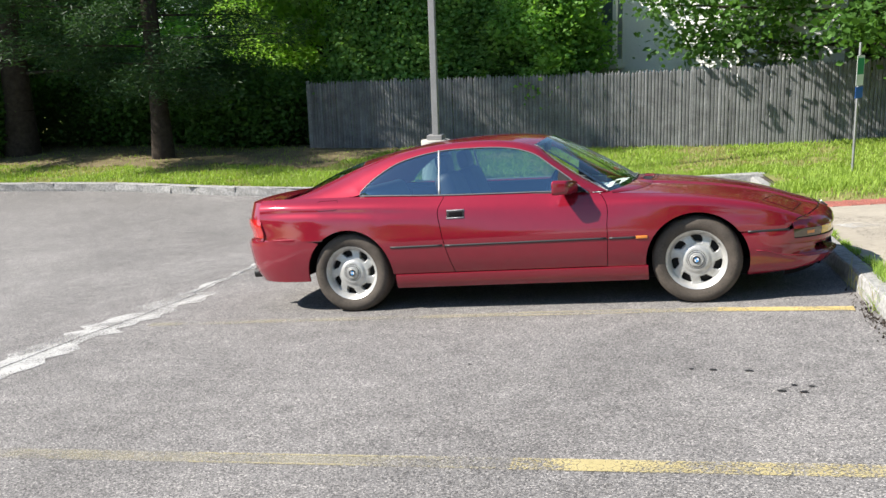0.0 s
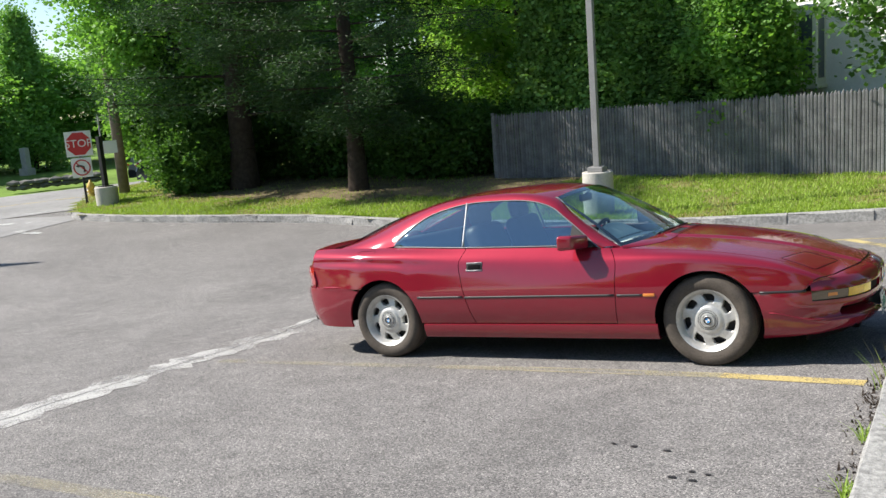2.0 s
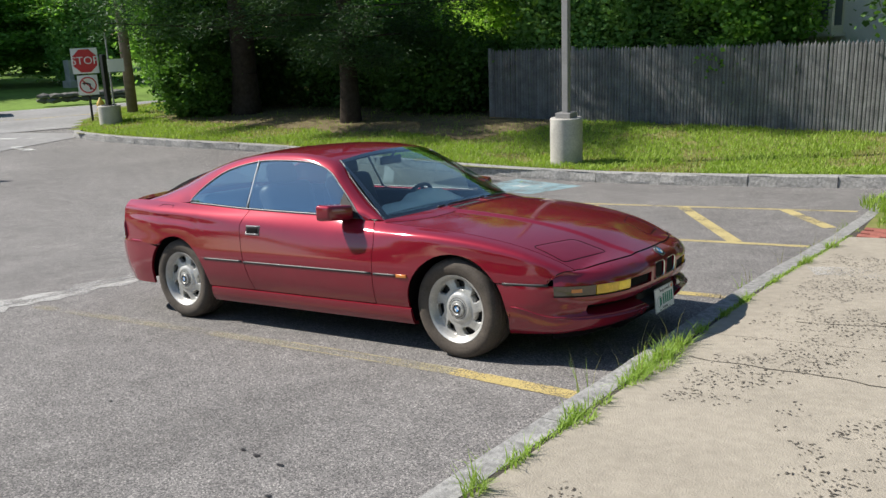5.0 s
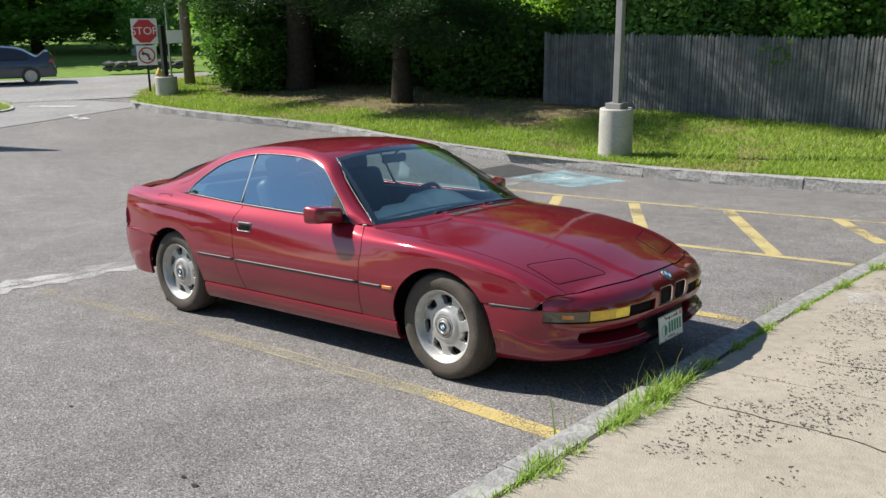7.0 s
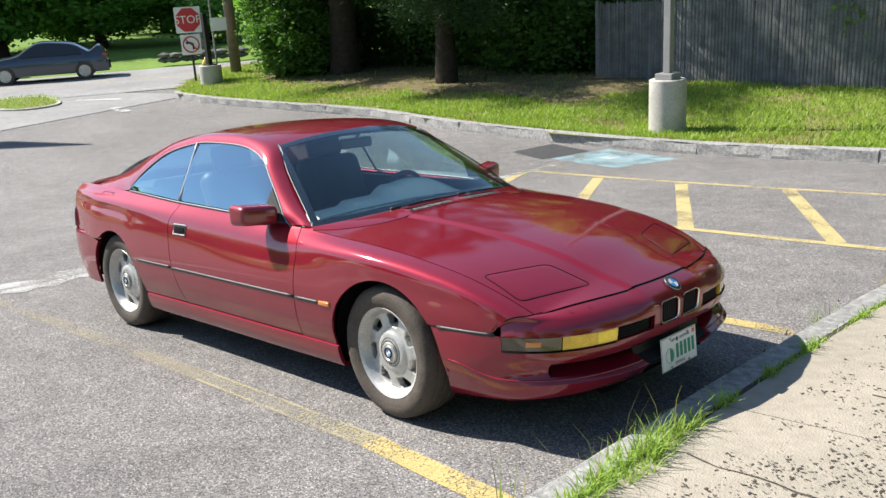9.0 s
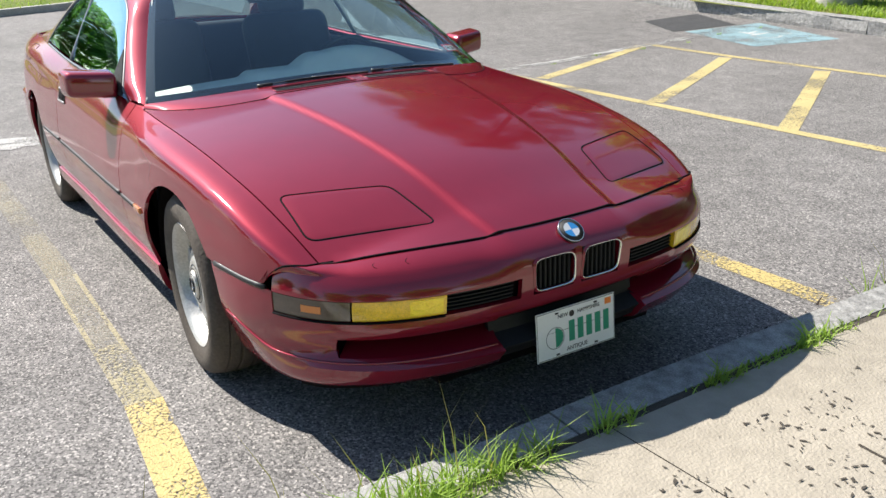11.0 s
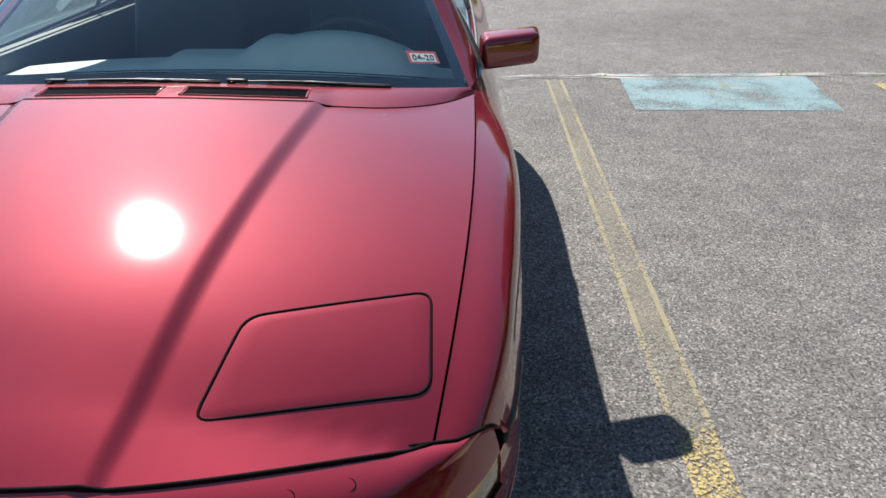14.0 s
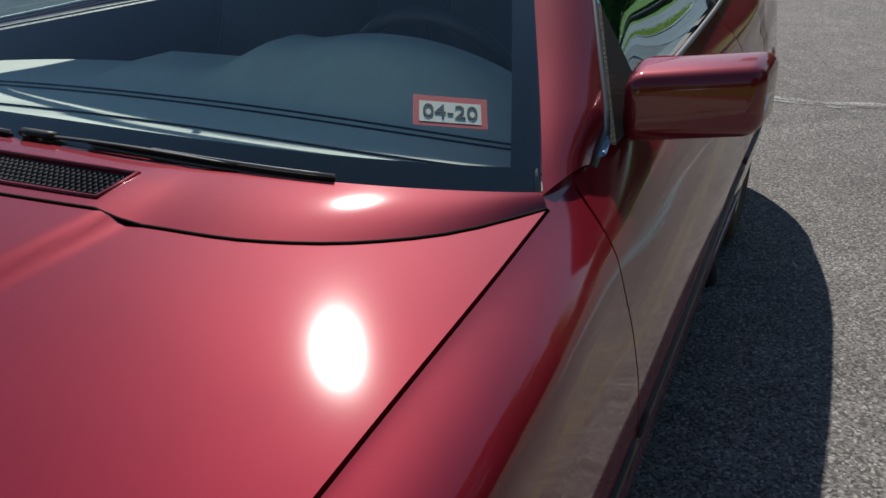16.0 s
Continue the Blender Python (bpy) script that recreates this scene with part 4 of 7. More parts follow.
for s in (1, -1):
    band(s * turn_of(0.437), s * turn_of(0.672), BAND[0] + 0.003, BAND[1] - 0.003, 0.004, AMBER, "turn_signal", "yellow fog and turn lamp lens")
    band(s * turn_of(0.445), s * turn_of(0.535), BAND[0] + 0.010, BAND[1] - 0.008, 0.0030, AMBER_BRIGHT, "lamp_reflector", "bright yellow reflector half of the lens", n=5, depth=0.004)
    band(s * turn_of(0.676), s * LAMP_END, BAND[0] + 0.003, BAND[1] - 0.003, 0.003, AMBER_DARK, "corner_lamp", "smoked amber corner lens")
    band(s * turn_of(0.735), s * turn_of(0.77), BAND[0] + 0.022, BAND[1] - 0.02, 0.0015, ORANGE, "corner_bulb", "orange bulb behind the corner lens", n=4, depth=0.004)
    # near-black tube painting the shadow line between lamp and bumper
    part("lamp_gap", tube([nose_point(s * c, BAND[0] - 0.001, -0.0005) for c in stations(turn_of(0.44), LAMP_END, 16)], 0.0035, 6), SEAM, coupe)
    for k in range(5):
        z = BAND[0] + 0.007 + k * 0.0115
        band(s * turn_of(0.228), s * turn_of(0.435), z, z + 0.004, 0.014, PLASTIC, "grille_slat", n=6, depth=0.02)
    grill = band(s * turn_of(0.207), s * turn_of(0.436), BAND[0], BAND[1], 0.036, SEAM, "side_grille", "black side grille", depth=0.0)
    band(s * turn_of(0.26), s * turn_of(0.71), SLOT[0], SLOT[1], 0.062, SEAM, "air_slot", "black lower air slot", depth=0.0)
    cs_ = stations(s * turn_of(0.272), s * turn_of(0.70), 16)
    part("spoiler_ledge", patch([[np.array(nose_point(c, SLOT[0], d)) + np.array((0, 0, 0.42 * d)) for d in (0.0, 0.02, 0.045, 0.062)] for c in cs_], 0, None, (0.6, 0, 0.0)), PAINT, coupe, "red ledge of the front spoiler")
    edge = [nose_point(s * c, 0.321 + 0.055 * smooth01((c - 0.80) / 0.20), -0.001) for c in stations(turn_of(0.28), 0.985, 30)]
    part("spoiler_edge", tube(edge, 0.0042, 6), PAINT, coupe)
    part("spoiler_end", patch([[np.array(nose_point(s * turn_of(0.272), z, d)) for d in stations(0.0, 0.06, 4)] for z in stations(0.20, SLOT[0], 4)], 0, None, (0.5, 0, 0.25)), PAINT, coupe)
    # kidney grille
    ring, inner = [], []
    for k in range(40):
        a = 2 * math.pi * k / 40
        ca, sa = math.cos(a), math.sin(a)
        e = 0.36
        dy, dz = math.copysign(abs(ca) ** e, ca), math.copysign(abs(sa) ** e, sa)
        ring.append((0.088 + 0.073 * dy + 0.004 * dz, 0.504 + 0.0505 * dz))
    def on_nose(y, z, off):
        p = nose_point(turn_of(abs(y)), min(z, 0.568), -off)
        return (p[0], -y * s, z)
    verts, faces = [], []
    for k, (y, z) in enumerate(ring):
        yy, zz = 0.088 + (y - 0.088) * 0.965, 0.504 + (z - 0.504) * 0.95
        yo, zo = 0.088 + (y - 0.088) * 1.10, 0.504 + (z - 0.504) * 1.10
        verts += [on_nose(max(yo, 0.008), zo, 0.001), on_nose(y, z, 0.004), on_nose(yy, zz, 0.003), on_nose(yy, zz, -0.004)]
    for k in range(40):
        a, b = k * 4, (k + 1) % 40 * 4
        for j in range(3):
            faces.append((a + j, a + j + 1, b + j + 1, b + j) if s > 0 else (b + j, b + j + 1, a + j + 1, a + j))
    kidney = part("kidney_grille", mesh_of("kidney_grille", verts, [f for i, f in enumerate(faces) if i % 3 == 0]), PAINT, coupe, "body-coloured rim round the kidney grille")
    part("grille_rim", mesh_of("grille_rim", verts, [f for i, f in enumerate(faces) if i % 3 != 0]), CHROME, kidney, "bright thin metal rim")
    for k in range(8):
        yb = 0.027 + k * 0.0175
        bm = boxed(-0.004, 0.004, -0.0028, 0.0028, 0.456, 0.553)
        bar = part("grille_bar", bm, RIM_DARK, kidney)
        bar.location = (nose_point(turn_of(yb), 0.5, 0.016)[0], -yb * s, 0)

# roundel
emblem = thing("roundel", "round blue and white badge on the nose", "badge")
emblem.parent = coupe
tilt = Matrix.Translation((1.008, 0, 0.600)) @ Matrix.Rotation(radians(38), 4, "Y")
emblem.matrix_local = tilt
v, f = lathe([(0.0, 0.004), (0.040, 0.004), (0.0405, 0.0), (0.041, -0.006)], 40, "z")
part("badge_ring", mesh_of("badge_ring", v, f), BLACK_INK, emblem, "dark badge ring")
part("badge_rim", tube([(0.0405 * math.cos(a), 0.0405 * math.sin(a), 0.003) for a in [2 * math.pi * k / 40 for k in range(40)]], 0.0016, 6, True), CHROME, emblem)
for k in range(4):
    v = [(0, 0, 0.0055)] + [(0.0255 * math.cos(a), 0.0255 * math.sin(a), 0.0055) for a in [radians(90 * k + 9 * i) for i in range(11)]]
    part("badge_quarter", mesh_of("badge_quarter", v, [(0, i, i + 1) for i in range(1, 11)], False), (EMBLEM_WHITE, EMBLEM_BLUE)[k % 2], emblem)

# number plate
plate = thing("number_plate", "white number plate with green marks on a black mount", "number plate")
plate.parent = coupe
plate.matrix_local = Matrix.Translation((1.040, 0.0, 0.300)) @ Matrix.Rotation(radians(90), 4, "Z") @ Matrix.Rotation(radians(86), 4, "X")
part("plate_sheet", boxed(-0.152, 0.152, -0.0765, 0.0765, -0.002, 0.001, bevel=0.0008), PLATE, plate)
part("plate_border", tube([(sx * 0.149, sy * 0.0735, 0.0012) for sx, sy in ((-1, -1), (1, -1), (1, 1), (-1, 1))], 0.0012, 4, True), BLACK_INK, plate)
for k in range(5):
    part("plate_character", boxed(-0.030 + k * 0.034, -0.008 + k * 0.034, -0.036, 0.030, 0.001, 0.0018), PLATE_GREEN, plate, "green bar in place of a plate character")
part("plate_disc", tube([(-0.083 + 0.034 * math.cos(a), -0.012 + 0.034 * math.sin(a), 0.0014) for a in [2 * math.pi * k / 30 for k in range(30)]], 0.0009, 4, True), BLACK_INK, plate)
v = [(-0.083 + 0.031 * math.cos(a), -0.012 + 0.031 * math.sin(a), 0.0016) for a in [radians(-88 + 176 * i / 16) for i in range(17)]]
part("plate_device", mesh_of("plate_device", v, [tuple(range(17))], False), PLATE_GREEN, plate)
part("plate_tag", boxed(0.113, 0.138, 0.046, 0.066, 0.001, 0.0016), ORANGE_TAG, plate, "orange registration tag")
for sx in (-0.075, 0.075):
    for sy in (-0.066, 0.064):
        part("plate_screw", boxed(sx - 0.006, sx + 0.006, sy - 0.0025, sy + 0.0025, 0.001, 0.003), BLACK_INK, plate)
lettering("plate_state", "NEW", 0.017, Matrix.Translation((-0.052, 0.052, 0.0018)), BLACK_INK, plate)
lettering("plate_state", "HAMPSHIRE", 0.017, Matrix.Translation((0.048, 0.052, 0.0018)), BLACK_INK, plate)
lettering("plate_class", "ANTIQUE", 0.019, Matrix.Translation((0.0, -0.058, 0.0018)), BLACK_INK, plate)
v = [(-0.018 + 0.010 * math.cos(a), 0.051 + 0.010 * math.sin(a), 0.0016) for a in [2 * math.pi * k / 16 for k in range(16)]]
part("plate_seal", mesh_of("plate_seal", v, [tuple(range(16))], False), TRIM, plate)

# ---- hood ----
HOOD_REAR = curve_of((0, 0.2, 0.43, 0.55, 0.65, 0.73, 0.80), (-0.24, -0.25, -0.287, -0.318, -0.378, -0.460, -0.575))


def hood_rear(y):
    return HOOD_REAR(abs(y))


def hood_at(q, p, lift=0.0):
    xf, xr = hood_front(q * 0.70), hood_rear(q * 0.795)
    x = xf + (xr - xf) * p
    y = q * (EDGE_Y(x) - 0.004)
    return (x, y, hood_z(x, y) + lift)


qs = sorted(set([round(-1 + 2 * i / 150, 4) for i in range(151)]))
part("hood", patch([[hood_at(q, 1 - (1 - j / 50)) for j in range(51)] for q in qs], 0.014, None, (0.2, 0, 0)), PAINT, coupe, "long red hood with two creases")
part("hood_gap_front", tube([(hood_front(0.70 * q) + 0.002, q * 0.70, hood_z(hood_front(0.70 * q), q * 0.695) - 0.002) for q in stations(-1, 1, 40)], 0.0042, 6), SEAM, coupe)

part("hood_gap_rear", tube([(hood_rear(0.795 * q) - 0.002, q * 0.79, hood_z(hood_rear(0.795 * q), abs(q) * 0.79) - 0.0005) for q in stations(-1, 1, 60)], 0.0030, 6), SEAM, coupe)


def cover_outline(s, grow=0.0):
    """Rounded outline of a folded headlamp's cover on the hood, as (x, y)."""
    cs = [(0.495, 0.690), (0.702, 0.694), (0.805, 0.338), (0.603, 0.382)]
    mid = Vector((sum(c[0] for c in cs) / 4, sum(c[1] for c in cs) / 4))
    out = []
    for i in range(4):
        a, b, c = Vector(cs[i - 1]), Vector(cs[i]), Vector(cs[(i + 1) % 4])
        r = 0.032
        p, q = b + (a - b).normalized() * r, b + (c - b).normalized() * r
        for k in range(6):
            t = k / 5
            out.append(p * (1 - t) ** 2 + 2 * b * t * (1 - t) + q * t * t)
        for k in range(1, 10):
            t = k / 10
            q2 = c + (b - c).normalized() * r
            out.append(q + (q2 - q) * t)
    out = [mid + (p - mid) * (1 + grow) for p in out]
    return [(p.x, p.y * s) for p in out], (mid.x, mid.y * s)


for s in (1, -1):
    rim, mid = cover_outline(s)
    n = len(rim)
    verts, faces = [], []
    for ring_k, g in enumerate((1.0, 0.985, 0.8, 0.6, 0.4, 0.2)):
        for x, y in rim:
            px, py = mid[0] + (x - mid[0]) * g, mid[1] + (y - mid[1]) * g
            verts.append((px, py, hood_z(px, py) + (0.0002 if ring_k == 0 else 0.0006)))
    verts.append((*mid, hood_z(*mid) + 0.0006))
    for r in range(5):
        for k in range(n):
            a, b = r * n + k, r * n + (k + 1) % n
            faces.append((a, b, b + n, a + n) if s < 0 else (b, a, a + n, b + n))
    for k in range(n):
        a, b = 5 * n + k, 5 * n + (k + 1) % n
        faces.append((a, b, 6 * n) if s < 0 else (b, a, 6 * n))
    me = mesh_of("headlamp_cover", verts, faces)
    if me.polygons[n].normal.z < 0:
        me.flip_normals()
    part("headlamp_cover", me, PAINT, coupe, "flush red cover of the folded headlamp")
    wide_rim, _ = cover_outline(s, 0.020)
    part("cover_gap", tube([(x, y, hood_z(x, y) - 0.0008) for x, y in wide_rim], 0.0032, 6, True), SEAM, coupe)
    for yy in (0.50, 0.585):
        low, high = np.array(nose_point(s * turn_of(yy), 0.570)), np.array((hood_front(yy) + 0.004, -s * yy, hood_z(hood_front(yy), yy) - 0.002))
        mid_, along = low + (high - low) * 0.5 + np.array((0.002, 0, 0.0035)), (high - low) / np.linalg.norm(high - low)
        part("washer_cap", tube([mid_ + along * 0.013 * math.cos(a) + np.array((0, 1, 0)) * 0.013 * math.sin(a) for a in [2 * math.pi * k / 18 for k in range(18)]], 0.0008, 4, True), SEAM, coupe)

# ---- windscreen, cowl ----
def screen_low(q):
    return np.array((-0.412 - 0.172 * abs(q) ** 3.4, q * 0.780, 0.894 - 0.042 * abs(q) ** 2.2))


def screen_high(q):
    return np.array((-1.085 - 0.085 * abs(q) ** 2, q * 0.548, 1.288 - 0.055 * abs(q) ** 2.4))


def screen_at(q, t, lift=0.0):
    a, b = screen_low(q), screen_high(q)
    p = a + (b - a) * t
    n = np.array((0.5, q * 0.35, 0.8))
    n /= np.linalg.norm(n)
    return p + n * (0.030 * 4 * t * (1 - t) * 0.6 + lift)


P = [[screen_at(q, t) for t in stations(0, 1, 14)] for q in stations(-1, 1, 32)]
windscreen = part("windscreen", patch(P, 0, None, (-0.9, 0, 0.4)), WINDSCREEN, coupe, "green-tinted windscreen")
windscreen.visible_shadow = False
for (q0, q1, t0, t1) in ((-1, 1, 0, 0.060), (-1, 1, 0.95, 1), (-1, -0.958, 0.048, 0.95), (0.958, 1, 0.048, 0.95)):
    part("glass_border", patch([[screen_at(q, t, -0.003) for t in stations(t0, t1, 8)] for q in stations(q0, q1, 24)], 0, None, (-0.9, 0, 0.4)), CERAMIC, windscreen, "black border of the windscreen")
def cowl_at(y, t, lift=0.0):
    q = y / 0.795
    a = np.array((hood_rear(y) - 0.004, y * 0.995, 0))
    a[2] = hood_z(a[0], abs(a[1])) - 0.001
    b = screen_low(q) + np.array((0.004, 0, 0.006))
    return a + (b - a) * t + np.array((0, 0, 0.003 * math.sin(math.pi * t) + lift))


cowl_t = [0, 0.09, 0.18, 0.33, 0.48, 0.64, 0.76, 0.88, 1]
cowl_y = sorted({round(0.795 * q, 4) for q in stations(-1, 1, 64) if all(abs(abs(0.795 * q) - e) > 0.012 for e in (0.035, 0.35))} | {-0.35, -0.035, 0.035, 0.35})


def cowl_open(i, j):
    """The two openings that the ventilation grilles sit in."""
    y = abs(cowl_y[i] + cowl_y[i + 1]) / 2
    return 0.035 < y < 0.35 and 0.18 <= cowl_t[j] < 0.64


part("cowl_panel", patch([[cowl_at(y, t) for t in cowl_t] for y in cowl_y], 0.01, cowl_open, (-0.5, 0, 0)), PAINT, coupe)
for s in (1, -1):
    vent = part("cowl_vent", patch([[cowl_at(s * y, t, -0.014) for t in stations(0.15, 0.67, 4)] for y in stations(0.03, 0.355, 20)], 0.004, None, (-0.4, 0, 0)), SEAM, coupe, "black mesh ventilation grille")
    bm = bmesh.new()
    for y in stations(0.038, 0.347, 40):
        cyl(bm, cowl_at(s * y, 0.17, -0.0045), cowl_at(s * y, 0.65, -0.0045), 0.0017, n=4)
    part("vent_mesh", bm, TRIM, vent)
    bm = bmesh.new()
    for t in stations(0.19, 0.63, 7):
        pts = [cowl_at(s * y, t, -0.0042) for y in stations(0.035, 0.35, 12)]
        for p, q in zip(pts, pts[1:]):
            cyl(bm, p, q, 0.0016, n=4)
    part("vent_bar", bm, TRIM, vent)
    part("vent_frame", tube([cowl_at(s * y, t, 0.0005) for y, t in [(v, 0.16) for v in stations(0.03, 0.355, 8)] + [(v, 0.66) for v in stations(0.355, 0.03, 8)]], 0.003, 6, True), PAINT, vent)
# wipers: a flat arm from its capped pivot, and a thin blade that ends in the cowl's shadow
for y0, y1 in ((-0.36, 0.10), (0.13, 0.55)):
    wiper = thing("wiper", "black windscreen wiper at rest", "wiper")
    wiper.parent = coupe
    qa, qb = y0 / 0.768, y1 / 0.768
    on_glass = lambda t, up, off: screen_at(qa + (qb - qa) * t, up, off)
    arm = [on_glass(t, 0.012 - 0.004 * t, 0.006 + 0.008 * math.sin(math.pi * min(t * 1.2, 1))) for t in stations(0, 0.72, 10)]
    part("wiper_arm", tube(arm, 0.0045, 6, flat=0.45), TRIM, wiper)
    part("arm_head", tube([on_glass(t, 0.014, 0.008) for t in stations(-0.03, 0.10, 4)], 0.0080, 8, flat=0.7), TRIM, wiper, "black cap over the wiper pivot")
    blade = [on_glass(t, 0.020 - 0.014 * t, 0.005) for t in stations(0.22, 1.0, 10)]
    part("wiper_blade", tube(blade, 0.0035, 6), PLASTIC, wiper)
    part("blade_spring", tube([p + np.array((0.002, 0, 0.006)) for p in blade[3:]], 0.0022, 5), HANDLE_EDGE, wiper, "thin grey spine of the blade")
    part("wiper_pivot", rod(screen_at(qa, 0.0, -0.012), screen_at(qa, 0.012, 0.010), 0.011, 0.009, 12), TRIM, wiper)

# ---- greenhouse ----
def glass_y(z):
    return 0.806 - 0.50 * (z - 0.88) - 0.16 * (z - 0.88) ** 2


# one line over the side glass and down to the boot edge; another from the screen's corner along the roof to the rear glass
over = [(-0.735, 0.850), (-0.88, 0.972), (-1.03, 1.083), (-1.17, 1.176), (-1.37, 1.232), (-1.65, 1.250), (-1.95, 1.243), (-2.25, 1.180), (-2.45, 1.072), (-2.56, 0.975), (-2.575, 0.945), (-2.66, 0.932), (-2.86, 0.932), (-3.10, 0.930), (-3.24, 0.925)]
roofline = [(-0.588, 0.780, 0.852), (-0.80, 0.697, 0.968), (-1.0, 0.623, 1.105), (-1.17, 0.548, 1.234), (-1.42, 0.535, 1.287), (-1.70, 0.535, 1.300), (-2.0, 0.535, 1.288), (-2.3, 0.535, 1.245), (-2.55, 0.540, 1.178), (-2.70, 0.548, 1.128), (-2.80, 0.555, 1.090), (-2.92, 0.568, 1.045), (-3.02, 0.585, 1.008), (-3.12, 0.61, 0.970), (-3.22, 0.65, 0.932)]
k = list(range(15))
over_x, over_z = curve_of(k, [p[0] for p in over]), curve_of(k, [p[1] for p in over])
roof_x, roof_y, roof_zz = (curve_of(k, [p[i] for p in roofline]) for i in range(3))


def over_at(s):
    x, z = over_x(s), over_z(s)
    w = smooth01((s - 8.8) / 2.2)
    return np.array((x, -(min(glass_y(z) + 0.008, EDGE_Y(x) + 0.003) * (1 - w) + EDGE_Y(x) * w), z))


def roof_edge(s):
    return np.array((roof_x(s), -roof_y(s), roof_zz(s)))


P = []
for s in stations(0, 14, 112):
    a, b = over_at(s), roof_edge(s)
    row = []
    for t in stations(0, 1, 8):
        p = a + (b - a) * t
        p = p + np.array((0, -0.55, 0.83)) * 0.10 * np.linalg.norm(b - a) * 4 * t * (1 - t)
        row.append(p)
    P.append(row)
pillar = patch(P, 0.012, None, (-1.7, 0, 0.6))
part("roof_rail", pillar, PAINT, coupe, "red windscreen pillar and roof rail")
part("roof_rail", mirrored(pillar), PAINT, coupe, "red windscreen pillar and roof rail")
corner = patch([[np.array(side_point(x, 0.997)) * (1 - t) + (over_at(0) + (roof_edge(0) - over_at(0)) * (x + 0.735) / 0.147 + np.array((0, 0.006, 0.004))) * t + np.array((0, 0, -0.002)) for t in stations(0, 1, 4)] for x in stations(-0.735, -0.572, 10)], 0.0, None, (-0.65, 0, 0.6))
part("cowl_corner", corner, PAINT, coupe)
part("cowl_corner", mirrored(corner), PAINT, coupe)


def roof_at(s, q):
    e = roof_edge(s)
    crown = 0.040 - 0.012 * math.sin(math.pi * min(max((s - 3) / 6, 0), 1))
    fwd = 0.085 * (1 - q * q) * max(0, 1 - (s - 3) / 3) if s < 6 else -0.10 * (1 - q * q) * max(0, (s - 6.5) / 1.9)
    return np.array((e[0] + fwd, e[1] * q, e[2] + crown * (1 - abs(q) ** 2.2)))


part("roof", patch([[roof_at(s, q) for q in stations(-1, 1, 32)] for s in stations(3.02, 8.3, 40)], 0.01, None, (-1.7, 0, 0.4)), PAINT, coupe)
rear_glass = part("rear_window", patch([[roof_at(8.32, q) * (1 - t) + np.array((roof_edge(13.6)[0] - 0.10 * (1 - q * q), roof_edge(13.6)[1] * q, roof_edge(13.6)[2] + 0.02 * (1 - q * q))) * t + np.array((0, 0, 0.02)) * math.sin(math.pi * t) for q in stations(-1, 1, 24)] for t in stations(0, 1, 16)], 0, None, (-2.6, 0, 0.4)), SIDE_GLASS, coupe, "sloping dark rear window")
rear_glass.visible_shadow = False
# side glass
def side_glass(s0, s1, base):
    P = []
    for s in stations(s0, s1, 30):
        top = over_at(s)
        low = np.array((base(top[0]), 0, 0))
        zb = belt_z(low[0]) + 0.012
        low = np.array((low[0], -(glass_y(zb) + 0.002), zb))
        P.append([low + (top - np.array((0, -0.004, 0)) - low) * t + np.array((0, -0.012 * math.sin(math.pi * t), 0)) for t in stations(0, 1, 8)])
    return patch(P, 0, None, (-1.7, 0, 0.6))


belt_z = lambda x: EDGE_Z(x)
door_glass = side_glass(0.05, 5.925, lambda x: x)
rear_side = side_glass(5.935, 9.9, lambda x: x)
for s, name_of in ((-1, lambda m: m), (1, mirrored)):
    part("door_window", name_of(door_glass), SIDE_GLASS, coupe, "tinted door window, closed").visible_shadow = False
    part("quarter_window", name_of(rear_side), SIDE_GLASS, coupe, "tinted rear quarter window").visible_shadow = False
    flipy = np.array((1, 1 if s < 0 else -1, 1))
    part("pillar_trim", tube([over_at(5.93) * flipy * np.array((1, 1.0, 1)) * (1 - t) + np.array((-1.905, -(glass_y(0.905) + 0.004), 0.905)) * flipy * t for t in stations(0, 1, 8)], 0.0095, 8), HANDLE_EDGE, coupe, "thin grey pillar trim between the side windows")
    part("window_trim", tube([over_at(q) * flipy + np.array((0, 0.003 * flipy[1] * -1, -0.004)) for q in stations(0, 10, 60)], 0.005, 6), TRIM_GREY, coupe, "thin grey window surround")
    part("belt_trim", tube([np.array((x, -(EDGE_Y(x) + 0.001), EDGE_Z(x) + 0.006)) * flipy for x in stations(-0.80, -2.57, 40)], 0.006, 6), TRIM_GREY, coupe, "grey belt-line weatherstrip")
    part("screen_trim", tube([(roof_edge(q) + np.array((0.004, 0.006, 0.004))) * flipy for q in stations(0, 3, 20)], 0.0032, 6), TRIM_GREY, coupe, "grey windscreen edge trim")

# ---- boot and tail ----
def boot_z(x, y):
    t = min(abs(y) / EDGE_Y(x), 1)
    return EDGE_Z(x) + 0.028 * (1 - t ** 2.2) - 0.0


def tail_point(c, z):
    """The wrapped tail below the boot."""
    a = curve_of((0.26, 0.34, 0.45, 0.56, 0.60, 0.61, 0.75, 0.92), (0.66, 0.715, 0.745, 0.758, 0.752, 0.732, 0.738, 0.728))(z)
    b = curve_of((0.26, 0.45, 0.61, 0.75, 0.92), (0.865, 0.895, 0.897, 0.872, 0.745))(z)
    th = c * math.pi / 2
    ahead = 3.02 + REAR_AXLE - math.sqrt(max(ARCH ** 2 - (z - 0.31) ** 2, 0)) if z < 0.605 else 0.0
    return (-3.02 - a * math.cos(th) ** (2 / 2.9) + (ahead - 0.004) * abs(math.sin(th)) ** 30, -b * math.sin(abs(th)) ** (2 / 2.9) * (1 if c >= 0 else -1), z)


